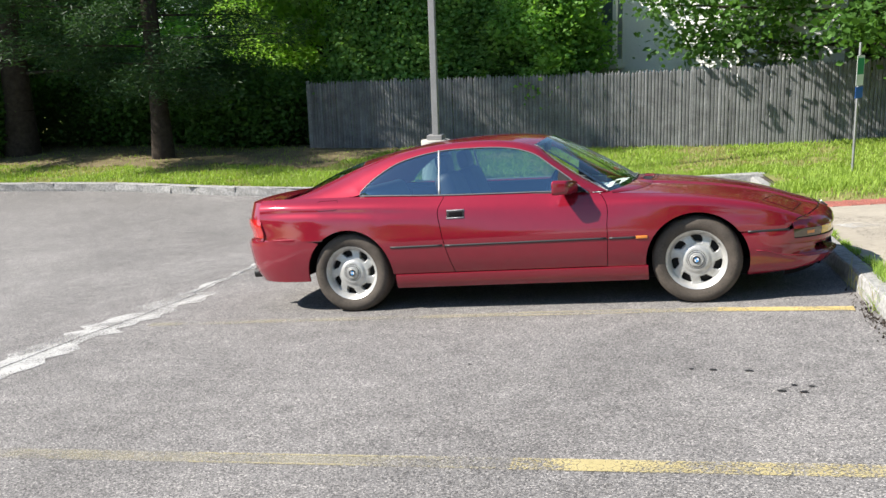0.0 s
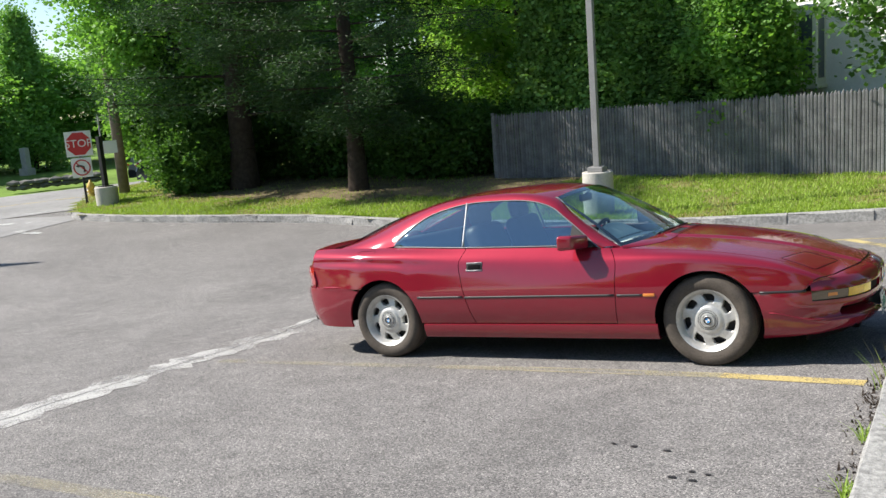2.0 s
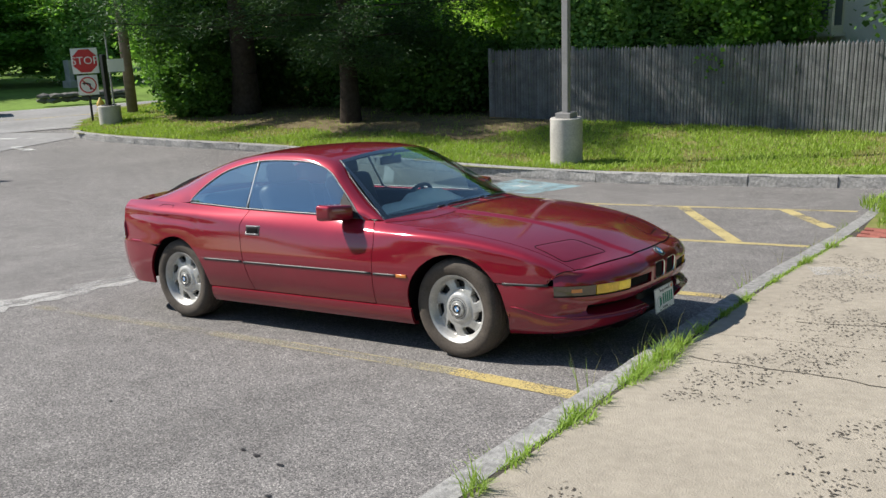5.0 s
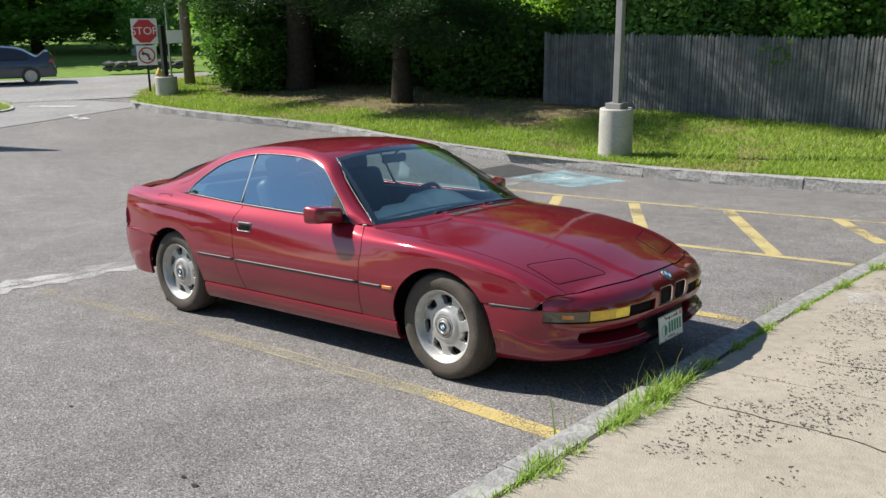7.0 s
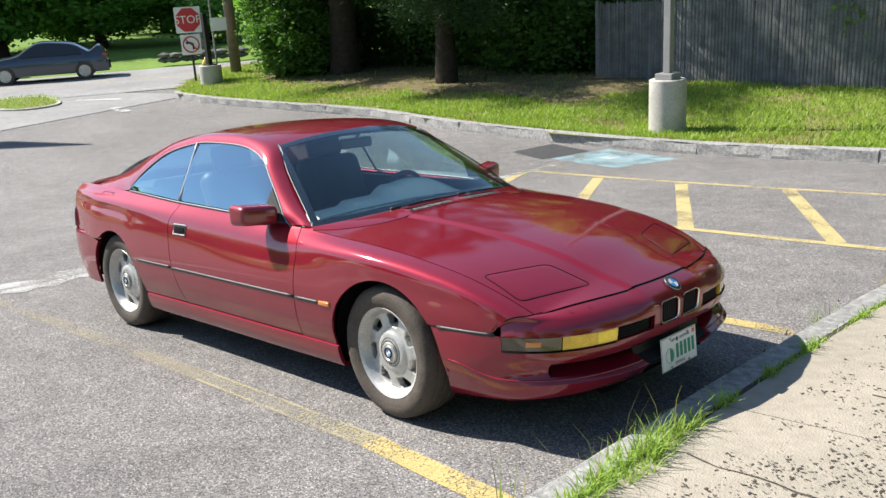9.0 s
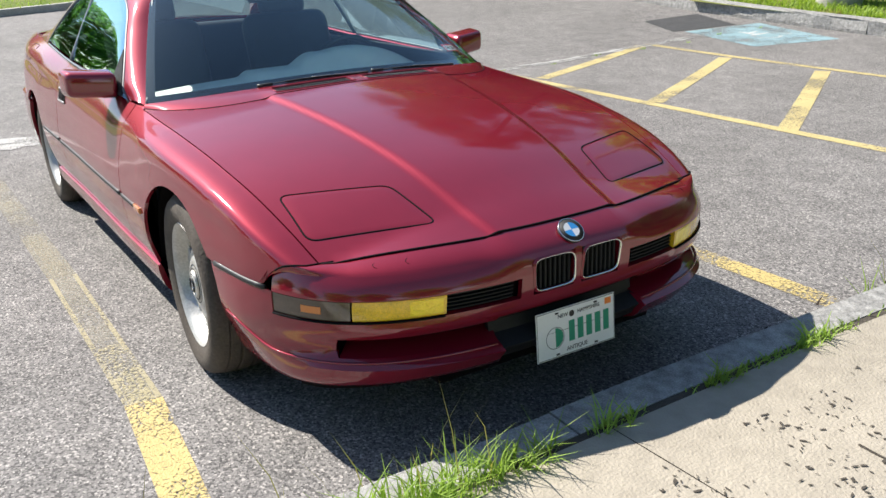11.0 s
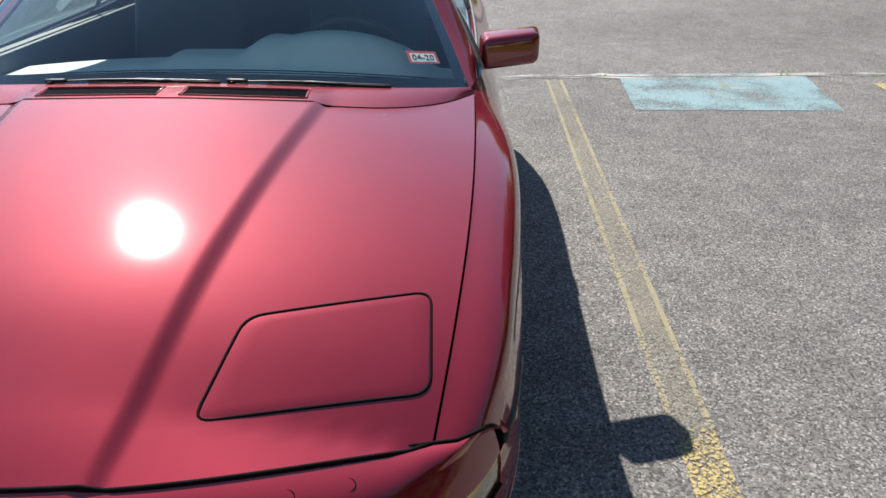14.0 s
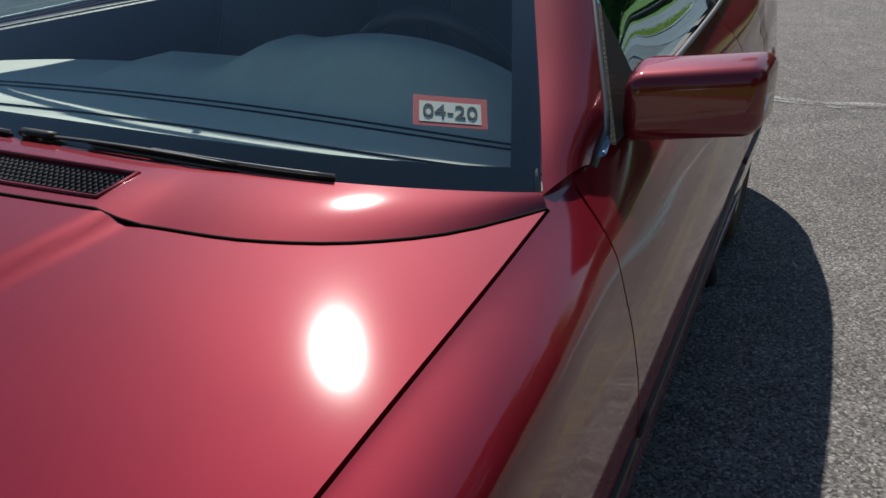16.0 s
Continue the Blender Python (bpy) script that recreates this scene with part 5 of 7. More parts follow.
P = []
for i in range(25):
    q = -1 + 2 * i / 24
    row = []
    for j in range(17):
        t = j / 16
        a = np.array((-3.27, q * (EDGE_Y(-3.27) - 0.004), boot_z(-3.27, q * 0.72)))
        b = np.array(tail_point(-q * 0.69, 0.915))
        row.append(a + (b - a) * t + np.array((0, 0, 0.022 * math.sin(math.pi * t ** 1.4) * (1 - 0.5 * q * q))))
    P.append(row)
part("boot_lid", patch(P, 0.012, None, (-3.4, 0, 0.3)), PAINT, coupe)
cs = stations(-1, 1, 64)
part("tail_panel", patch([[tail_point(c, z) for z in stations(0.612, 0.915, 10)] for c in stations(-0.69, 0.69, 48)], 0.01, None, (-3.0, 0, 0.6)), PAINT, coupe)
part("rear_bumper", patch([[tail_point(c, z) for z in stations(0.262, 0.605, 12)] for c in cs], 0.02, None, (-3.0, 0, 0.5)), PAINT, coupe)
for s in (1, -1):
    part("tail_lamp", patch([[np.array(tail_point(s * c, z)) * np.array((1.004, 1.008, 1)) for z in stations(0.635, 0.785, 4)] for c in stations(0.35, 0.70, 16)], 0.01, None, (-3.0, 0, 0.7)), RED_LENS, coupe, "red wrap-round tail lamp")
    part("exhaust_tip", rod((-3.55, s * 0.52, 0.30), (-3.70, s * 0.52, 0.30), 0.04, n=20), DARK_STEEL, coupe)
part("bumper_strip", patch([[np.array(tail_point(c, z)) * np.array((0.997, 0.992, 1)) for z in (0.592, 0.604, 0.616)] for c in cs], 0.01, None, (-3, 0, 0.6)), PAINT, coupe)

# ---- strips, handles, markers, gaps ----
def strip_along(x0, x1, z, r, mat, name, n=24, flat=1.4):
    right = [np.array(side_point(x, v_at(x, z))) + np.array((0, -0.001, 0)) for x in stations(x0, x1, n)]
    part(name, tube(right, r, 6, flat=flat), mat, coupe, "black rub strip")
    part(name, tube([p * np.array((1, -1, 1)) for p in right], r, 6, flat=flat), mat, coupe, "black rub strip")


strip_along(-2.305, -1.882, 0.522, 0.0065, TRIM, "rub_strip", 10)
strip_along(-1.862, -0.622, 0.518, 0.0065, TRIM, "rub_strip")
strip_along(-0.602, -0.405, 0.516, 0.0065, TRIM, "rub_strip", 6)
strip_along(0.375, 0.66, 0.512, 0.0065, TRIM, "rub_strip", 8)
for s in (-1, 1):
    base = np.array(side_point(-0.365, v_at(-0.365, 0.516)))
    bm = boxed(-0.042, 0.042, -0.008, 0.008, -0.011, 0.011, bevel=0.004)
    ob = part("side_marker", bm, ORANGE, coupe, "orange side marker lamp", smooth=True)
    ob.location = (base[0], base[1] * -s, base[2])
    hp = np.array(side_point(-1.765, v_at(-1.765, 0.757)))
    owner = door_right if s < 0 else door_left
    up = np.array(side_point(-1.765, v_at(-1.765, 0.780))) - np.array(side_point(-1.765, v_at(-1.765, 0.734)))
    along = np.array(side_point(-1.70, v_at(-1.70, 0.757))) - np.array(side_point(-1.83, v_at(-1.83, 0.757)))
    up, along = Vector((up[0], up[1] * -s, up[2])).normalized(), Vector((along[0], along[1] * -s, along[2])).normalized()
    inward = up.cross(along).normalized()
    lean = Matrix((along, inward, up)).transposed().to_4x4()
    handle = part("door_handle", boxed(-0.070, 0.070, -0.0025, 0.0025, -0.031, 0.031, bevel=0.001), PLASTIC, owner, "recessed black door handle", smooth=True)
    rim_ob = part("handle_rim", tube([(sx * 0.069, 0, sz * 0.030) for sx, sz in ((-1, -1), (1, -1), (1, 1), (-1, 1))], 0.0055, 6, True), HANDLE_EDGE, owner, "grey rim of the handle recess")
    seat_of = Matrix.Translation((hp[0], hp[1] * -s, hp[2])) @ lean
    handle.matrix_local = seat_of
    # the hollow's shade is a near-black box standing proud of the plate
    part("handle_flap", boxed(-0.052, 0.052, -0.006, 0.006, -0.018, 0.016, bevel=0.002), SEAM, owner, smooth=True).matrix_local = seat_of
    rim_ob.matrix_local = seat_of
    # fuel flap outline on the right rear shoulder
    if s < 0:
        out = []
        for (x, z) in ((-2.925, 0.90), (-2.925, 0.845), (-2.915, 0.838), (-2.765, 0.838), (-2.752, 0.845), (-2.752, 0.90), (-2.762, 0.912), (-2.915, 0.912)):
            out.append(np.array(side_point(x, v_at(x, z))) + np.array((0, -0.0005, 0.0005)))
        part("fuel_flap_gap", tube(out, 0.0018, 5, True), SEAM, coupe)
    # mirrors
    mirror = thing("door_mirror", "red door mirror on a black foot", "mirror")
    mirror.parent = coupe
    bm = boxed(-0.965, -0.842, s * 0.912 - 0.101, s * 0.912 + 0.101, 0.856, 0.970)
    for v in bm.verts:
        if v.co.x > -0.9:
            v.co.y = s * 0.912 + (v.co.y - s * 0.912) * 0.90
            v.co.z = 0.913 + (v.co.z - 0.913) * 0.86
        v.co.x += 0.034 * (s * v.co.y - 0.912) / 0.101 * -1
        v.co.z += 0.007 * (s * v.co.y - 0.912) / 0.101
    bmesh.ops.bevel(bm, geom=bm.edges[:], offset=0.024, segments=5, affect="EDGES", profile=0.5)
    part("mirror_housing", bm, PAINT, mirror, "rounded red mirror housing", smooth=True)
    verts = [(-0.9665 - 0.026 * math.copysign(abs(math.cos(a)) ** 0.3, math.cos(a)), s * (0.912 + 0.092 * math.copysign(abs(math.cos(a)) ** 0.3, math.cos(a))), 0.913 + 0.049 * math.copysign(abs(math.sin(a)) ** 0.3, math.sin(a))) for a in [2 * math.pi * i / 24 for i in range(24)]]
    part("mirror_glass", mesh_of("mirror_glass", verts, [tuple(range(24))], False), material("mirror_silver", (0.8, 0.8, 0.82), 0.02, 1.0), mirror)
    part("mirror_foot", tube([(-0.89, s * 0.79, 0.878), (-0.89, s * 0.825, 0.870), (-0.895, s * 0.87, 0.874)], 0.034, 10, flat=0.62), PLASTIC, mirror, "black mirror foot")
    tri = [(x, glass_y(z) + 0.006, z) for x, z in ((-0.765, 0.872), (-0.985, 0.872), (-0.965, 1.030))]
    part("mirror_sail", mesh_of("mirror_sail", [(x, s * y, z) for x, y, z in tri] + [(x, s * (y + 0.012), z) for x, y, z in tri], [(0, 1, 2), (5, 4, 3), (0, 3, 4, 1), (1, 4, 5, 2), (2, 5, 3, 0)], False), PLASTIC, mirror)

# dark inner shell under the panels, wheel housings and floor
P = []
for x in sorted(stations(-3.3, 0.62, 60) + [c + 0.385 * math.cos(math.pi * i / 40) for c in (FRONT_AXLE, REAR_AXLE) for i in range(41)]):
    row = []
    lo = v_at(x, max(0.315, arch_z(x, FRONT_AXLE, 0.39), arch_z(x, REAR_AXLE, 0.39)))
    for t in stations(0, 1, 10):
        p = np.array(side_point(x, lo + (1 - lo) * t))
        row.append(p * np.array((1, 0.972, 1)) + np.array((0, 0, -0.012)))
    P.append(row)
inner = patch(P, 0, None, (-1.3, 0, 0.5))
part("inner_shell", inner, SEAM, coupe)
part("inner_shell", mirrored(inner), SEAM, coupe)
part("engine_cover", patch([[np.array(hood_at(q, p, -0.022)) for p in stations(0.0, 1, 12)] for q in stations(-1, 1, 16)], 0, None, (0.2, 0, 0)), SEAM, coupe)
part("underbody", boxed(-3.02, 0.55, -0.70, 0.70, 0.17, 0.30, bevel=0.03), SEAM, coupe)
for s in (1, -1):
    part("floor_edge", boxed(-2.30, -0.35, s * 0.755 - 0.065, s * 0.755 + 0.065, 0.195, 0.33, bevel=0.01), SEAM, coupe)
part("undertray", boxed(0.5, 0.92, -0.42, 0.42, 0.185, 0.22, bevel=0.01), SEAM, coupe)
for axle in (FRONT_AXLE, REAR_AXLE):
    for s in (1, -1):
        v, f = lathe([(0.385, 0.0), (0.385, 0.24), (0.05, 0.25)], 40)
        f = [q for q in f if min(v[i][2] for i in q) > -0.03]
        part("wheel_housing", mesh_of("wheel_housing", [(x + axle, s * (0.60 + y), z + 0.31) for x, y, z in [(a, 0.255 - b, c) for a, b, c in v]], [q for q in f]), SEAM, coupe)

# ---- wheels ----
def wheel_meshes():
    tyre_profile = [(0.205, -0.095), (0.222, -0.108), (0.262, -0.118), (0.292, -0.112), (0.309, -0.092), (0.3135, -0.066), (0.309, -0.062), (0.315, -0.058), (0.3175, -0.030), (0.311, -0.027), (0.311, -0.019), (0.3185, -0.016), (0.3185, 0.016), (0.311, 0.019), (0.311, 0.027), (0.3175, 0.030), (0.315, 0.058), (0.309, 0.092), (0.292, 0.112), (0.262, 0.118), (0.222, 0.108), (0.205, 0.095)]
    tyre = sharp(mesh_of("tyre", *lathe(tyre_profile, 72)), 50)
    # dished face with seven swept openings; outside is -y
    n_a, radii = 196, [0.030, 0.045, 0.060, 0.072, 0.084, 0.093, 0.102, 0.111, 0.120, 0.129, 0.138, 0.147, 0.156, 0.163, 0.168, 0.173, 0.1775, 0.181, 0.185, 0.190, 0.197]
    def face_y(r):
        return -0.086 + 0.005 * smooth01((r - 0.052) / 0.006) + 0.013 * smooth01((r - 0.080) / 0.026) + 0.008 * smooth01((r - 0.115) / 0.05) - 0.030 * smooth01((r - 0.181) / 0.014)
    def cut(a, r):
        step = 2 * math.pi / 7
        mid = 0.1515
        d = (a - (r - mid) * 3.0 + step / 2) % step - step / 2
        return abs(d * r / (0.0350 + 0.34 * (r - mid))) ** 4.5 + abs((r - mid) / 0.0265) ** 4.5
    verts, faces = [], []
    for i in range(n_a):
        a = 2 * math.pi * i / n_a
        for r in radii:
            verts.append((r * math.cos(a), face_y(r) + 0.010 * max(0, 1.35 - cut(a, r)) * (1 if cut(a, r) < 1.35 else 0), r * math.sin(a)))
    m = len(radii)
    for i in range(n_a):
        for j in range(m - 1):
            if cut(2 * math.pi * (i + 0.5) / n_a, (radii[j] + radii[j + 1]) / 2) < 1:
                continue
            a, b = i * m + j, (i + 1) % n_a * m + j
            faces.append((a, b, b + 1, a + 1))
    face = mesh_of("rim_face", verts, faces)
    bmf = bmesh.new()
    bmf.from_mesh(face)
    edges = [e for e in bmf.edges if len(e.link_faces) == 1]
    made = bmesh.ops.extrude_edge_only(bmf, edges=edges)
    for v in (g for g in made["geom"] if isinstance(g, bmesh.types.BMVert)):
        v.co.y += 0.028
    for _ in range(1):
        bmesh.ops.smooth_vert(bmf, verts=[v for v in bmf.verts if 0.08 < math.hypot(v.co.x, v.co.z) < 0.185], factor=0.5, use_axis_x=True, use_axis_y=False, use_axis_z=True)
    bmesh.ops.recalc_face_normals(bmf, faces=bmf.faces[:])
    bmf.to_mesh(face)
    bmf.free()
    face.polygons.foreach_set("use_smooth", [True] * len(face.polygons))
    sharp(face, 40)
    lip = sharp(mesh_of("rim_lip", *lathe([(0.190, -0.076), (0.1955, -0.092), (0.203, -0.099), (0.213, -0.105), (0.216, -0.100), (0.214, -0.09), (0.196, -0.06), (0.190, 0.08), (0.214, 0.10)], 72)), 40)
    cap = sharp(mesh_of("hub_cap", *lathe([(0.0, -0.094), (0.030, -0.0935), (0.034, -0.090), (0.0375, -0.0935), (0.045, -0.092), (0.048, -0.085), (0.050, -0.075)], 40)), 30)
    disc = mesh_of("brake_disc", *lathe([(0.04, -0.02), (0.188, -0.02), (0.188, 0.02)], 40))
    return tyre, face, lip, cap, disc


tyre_me, face_me, lip_me, cap_me, disc_me = wheel_meshes()
for axle, y in ((FRONT_AXLE, 0.757), (REAR_AXLE, 0.758)):
    for s in (-1, 1):
        wheel = new("wheel")
        wheel.parent = coupe
        tagged(wheel, "alloy wheel with seven swept openings and a black tyre")
        steer = radians(-3.0) if axle > -1 else 0
        wheel.matrix_local = Matrix.Translation((axle, s * y, 0.3205)) @ Matrix.Rotation(steer + (math.pi if s > 0 else 0), 4, "Z") @ Matrix.Rotation(0.3 if axle > -1 else 0.9, 4, "Y") @ Matrix.Scale(1.023, 4)
        for nm, me, mt in (("tyre", tyre_me, TYRE), ("rim", face_me, SILVER), ("rim_lip", lip_me, SILVER), ("hub_cap", cap_me, SILVER), ("brake_disc", disc_me, RIM_DARK)):
            ob = new(nm, me)
            if not me.materials:
                me.materials.append(mt)
            ob.parent = wheel
        for k in range(4):
            v = [(0, -0.0945, 0)] + [(0.017 * math.cos(a), -0.0945, 0.017 * math.sin(a)) for a in [radians(90 * k + 9 * i) for i in range(11)]]
            part("cap_badge", mesh_of("cap_badge", v, [(0, i, i + 1) for i in range(1, 11)], False), (EMBLEM_WHITE, EMBLEM_BLUE)[k % 2], wheel)
        part("cap_ring", tube([(0.0225 * math.cos(a), -0.0942, 0.0225 * math.sin(a)) for a in [2 * math.pi * k / 24 for k in range(24)]], 0.0055, 6, True), BLACK_INK, wheel)
        for rr in (0.0545, 0.0665):
            part("hub_groove", tube([(rr * math.cos(a), -0.0855 + 0.0045 * (rr > 0.06), rr * math.sin(a)) for a in [2 * math.pi * k / 32 for k in range(32)]], 0.0016, 5, True), RIM_DARK, wheel)
        cyl_bm = rod((0.12, -0.075, 0.155), (0.118, -0.10, 0.153), 0.004, n=8)
        part("valve", cyl_bm, TRIM, wheel)

# ---- cabin ----
part("cabin_floor", boxed(-2.75, -0.62, -0.76, 0.76, 0.28, 0.34), CABIN, coupe)
part("bulkhead", boxed(-0.66, -0.62, -0.76, 0.76, 0.30, 0.82), CABIN, coupe)
for s in (1, -1):
    part("door_card", boxed(-2.6, -0.72, s * 0.765 - 0.012, s * 0.765 + 0.012, 0.32, 0.872, bevel=0.01), SEAT, coupe, "black inner door card")
    part("window_sill", boxed(-2.5, -0.80, s * 0.785 - 0.03, s * 0.785 + 0.012, 0.862, 0.876, bevel=0.005), SEAT, coupe)
def dash_point(q, t):
    """The dashboard's top: a pale shelf under the glass, stepped in shallow bands, with the instrument hood before the driver."""
    front = screen_low(q * 0.97) + np.array((-0.02, 0, -0.020))
    y = front[1] + (q * 0.745 - front[1]) * t
    x = front[0] + (-1.08 - front[0]) * t
    z = front[2] - 0.030 * smooth01(t / 0.30) - 0.010 * t
    z += 0.007 * smooth01((t - 0.40) / 0.03) + 0.007 * smooth01((t - 0.56) / 0.03)
    dome = max(0.0, 1 - ((y - 0.35) / 0.32) ** 2) ** 0.8
    z += 0.098 * dome * smooth01((t - 0.58) / 0.34)
    z += 0.026 * smooth01((y + 0.24) / 0.05) * smooth01((0.2 - y) / 0.1) * smooth01((t - 0.60) / 0.22)
    return (x, y, z)


P = [[dash_point(q, t) for t in stations(0, 1, 40)] for q in stations(-1, 1, 72)]
dash = part("dashboard", patch(P, 0.14, None, (-0.85, 0, 0.4)), DASH, coupe, "pale grey dashboard with raised instrument hood")
for t in (0.415, 0.575, 0.60):
    part("dash_seam", tube([np.array(dash_point(q, t)) + np.array((0, 0, 0.001)) for q in stations(-0.95, 0.95, 50)], 0.0022, 4), SEAM, dash)
for a_, b_ in ((-0.88, -0.14), (-0.06, 0.66)):
    part("demister_frame", patch([[np.array(dash_point(q, t)) + np.array((0, 0, 0.004)) for t in stations(0.17, 0.30, 4)] for q in stations(a_ - 0.02, b_ + 0.03, 24)], 0.006, None, (-0.7, 0, 0.4)), DASH, dash, "pale demister surround")
    part("demister_slot", patch([[np.array(dash_point(q, t)) + np.array((0, 0, 0.007)) for t in stations(0.20, 0.27, 4)] for q in stations(a_, b_, 24)], 0.002, None, (-0.7, 0, 0.4)), SEAM, dash, "dark demister slot")
wheel_s = thing("steering_wheel", "black steering wheel", "steering wheel")
wheel_s.parent = coupe
wheel_s.matrix_local = Matrix.Translation((-1.20, 0.37, 0.80)) @ Matrix.Rotation(radians(-66), 4, "Y")
part("wheel_rim", tube([(0.185 * math.cos(a), 0.185 * math.sin(a), 0) for a in [2 * math.pi * k / 40 for k in range(40)]], 0.015, 8, True), SEAT, wheel_s)
part("wheel_boss", rod((0, 0, -0.05), (0, 0, 0.01), 0.07, 0.06, 24), SEAT, wheel_s)
for a in (0, 130, 230):
    part("wheel_spoke", rod((0, 0, -0.01), (0.18 * math.cos(radians(a)), 0.18 * math.sin(radians(a)), 0), 0.018, 0.012, 8), SEAT, wheel_s)
part("steering_column", rod((-1.20, 0.37, 0.79), (-0.85, 0.37, 0.64), 0.04, n=12), SEAT, wheel_s).matrix_parent_inverse = wheel_s.matrix_local.inverted()


def soft_box(sx, sy, sz, r):
    bm = boxed(-sx / 2, sx / 2, -sy / 2, sy / 2, -sz / 2, sz / 2)
    bmesh.ops.bevel(bm, geom=bm.edges[:], offset=r, segments=4, affect="EDGES", profile=0.5)
    return bm


for y in (0.37, -0.37):
    seat = thing("front_seat", "black leather front seat with headrest", "seat")
    seat.parent = coupe
    for nm, dims, m in (("seat_cushion", (0.52, 0.50, 0.18, 0.07), pose(-1.52, y, 0.46, 0, -8, 0)), ("backrest", (0.16, 0.50, 0.62, 0.07), pose(-1.84, y, 0.76, 0, -20, 0)), ("headrest", (0.10, 0.27, 0.17, 0.045), pose(-1.955, y, 1.125, 0, -12, 0))):
        part(nm, soft_box(*dims), SEAT, seat, smooth=True).matrix_local = m
    for dy in (-0.05, 0.05):
        part("headrest_post", rod((-1.92, y + dy, 0.98), (-1.945, y + dy, 1.08), 0.007, n=8), CHROME, seat)
bench = thing("rear_bench", "black leather rear bench", "seat")
bench.parent = coupe
part("bench_cushion", soft_box(0.48, 1.15, 0.16, 0.06), SEAT, bench, smooth=True).matrix_local = pose(-2.30, 0, 0.50)
part("bench_back", soft_box(0.14, 1.15, 0.50, 0.06), SEAT, bench, smooth=True).matrix_local = pose(-2.58, 0, 0.74, 0, -24, 0)
part("parcel_shelf", boxed(-3.2, -2.62, -0.58, 0.58, 0.905, 0.918, bevel=0.004), SEAT, coupe)
part("headliner", patch([[roof_at(s, q * 0.99) - np.array((0, 0, 0.035)) for q in stations(-1, 1, 12)] for s in stations(3.1, 8.2, 12)], 0, None, (-1.7, 0, 2)), SEAT, coupe)
rear_mirror = part("rear_view_mirror", soft_box(0.03, 0.24, 0.062, 0.014), TRIM, coupe, "black rear-view mirror", smooth=True)
rear_mirror.location = (-1.14, 0, 1.195)
part("mirror_stalk", rod((-1.14, 0, 1.21), (-1.08, 0, 1.275), 0.008, n=8), TRIM, rear_mirror).matrix_parent_inverse = Matrix.Translation((1.14, 0, -1.195))
# inspection sticker inside the screen's lower left corner
sticker = thing("inspection_sticker", "red-bordered white sticker inside the windscreen", "sticker")
sticker.parent = coupe
o, du, dv = (np.array(screen_at(0.865, 0.172, -0.005)), np.array(screen_at(0.915, 0.172, -0.005)), np.array(screen_at(0.865, 0.222, -0.005)))
ux = Vector(du - o).normalized()
uz = ux.cross(Vector(dv - o)).normalized()
uy = uz.cross(ux)
sticker.matrix_local = Matrix.Translation(o) @ Matrix((ux, uy, uz)).transposed().to_4x4()
part("sticker_border", boxed(-0.048, 0.048, -0.025, 0.025, 0, 0.0005), STICKER_RED, sticker)
part("sticker_field", boxed(-0.040, 0.040, -0.019, 0.015, 0.0006, 0.0010), SIGN_WHITE, sticker)
lettering("sticker_date", "04-20", 0.031, Matrix.Translation((0, -0.002, 0.0016)), BLACK_INK, sticker)

for o in coupe.children_recursive:
    if "category" in o:
        del o["category"]


# ---- things round the lot ----
# light pole on its concrete base
lamp = thing("light_pole", "square grey-brown light pole bolted to a round concrete base", "light pole", Matrix.Translation((-4.62, 9.85, verge_height(-4.62, 9.85) - 0.13)))
v, f = lathe([(0.0, -0.2), (0.305, -0.2), (0.305, 0.985), (0.293, 1.0), (0.0, 1.0)], 40, "z")
part("pole_base", sharp(mesh_of("pole_base", v, f)), CAST, lamp, "stained round concrete base")
part("base_cover", boxed(-0.155, 0.155, -0.155, 0.155, 1.0, 1.10, bevel=0.012), POLE_PAINT, lamp)
part("pole_shaft", boxed(-0.062, 0.062, -0.062, 0.062, 1.05, 7.5, bevel=0.01), POLE_PAINT, lamp)

# stockade fence
FENCE_LINE = curve_of((-9.3, -1.9, 0.6, 4.5, 12), (14.75, 14.35, 14.05, 13.75, 13.2))
FENCE_TOP = curve_of((-9.3, -1.9, 4.8, 12), (1.36, 1.42, 1.57, 1.72))
fence = thing("stockade_fence", "weathered grey wooden stockade fence with pointed pickets", "fence")
picket_me = []
rnd = random.Random(31)
for k in range(8):
    w, h = 0.066 + 0.008 * (k % 3), 1.0
    bm = bmesh.new()
    prof = [(-w / 2, 0.0), (-w / 4, -0.018), (w / 4, -0.018), (w / 2, 0.0)]
    low = [bm.verts.new((x, y, 0)) for x, y in prof]
    high = [bm.verts.new((x, y, 0.955)) for x, y in prof]
    tip = bm.verts.new((0.004 * (k % 4 - 1.5), -0.006, 1.0))
    for i in range(3):
        bm.faces.new((low[i], low[i + 1], high[i + 1], high[i]))
        bm.faces.new((high[i], high[i + 1], tip))
    bm.faces.new((low[3], low[0], high[0], high[3]))
    bm.faces.new((high[3], high[0], tip))
    me = bpy.data.meshes.new("picket")
    bm.to_mesh(me)
    bm.free()
    me.materials.append(FENCE)
    picket_me.append(me)
x, count = -9.25, 0
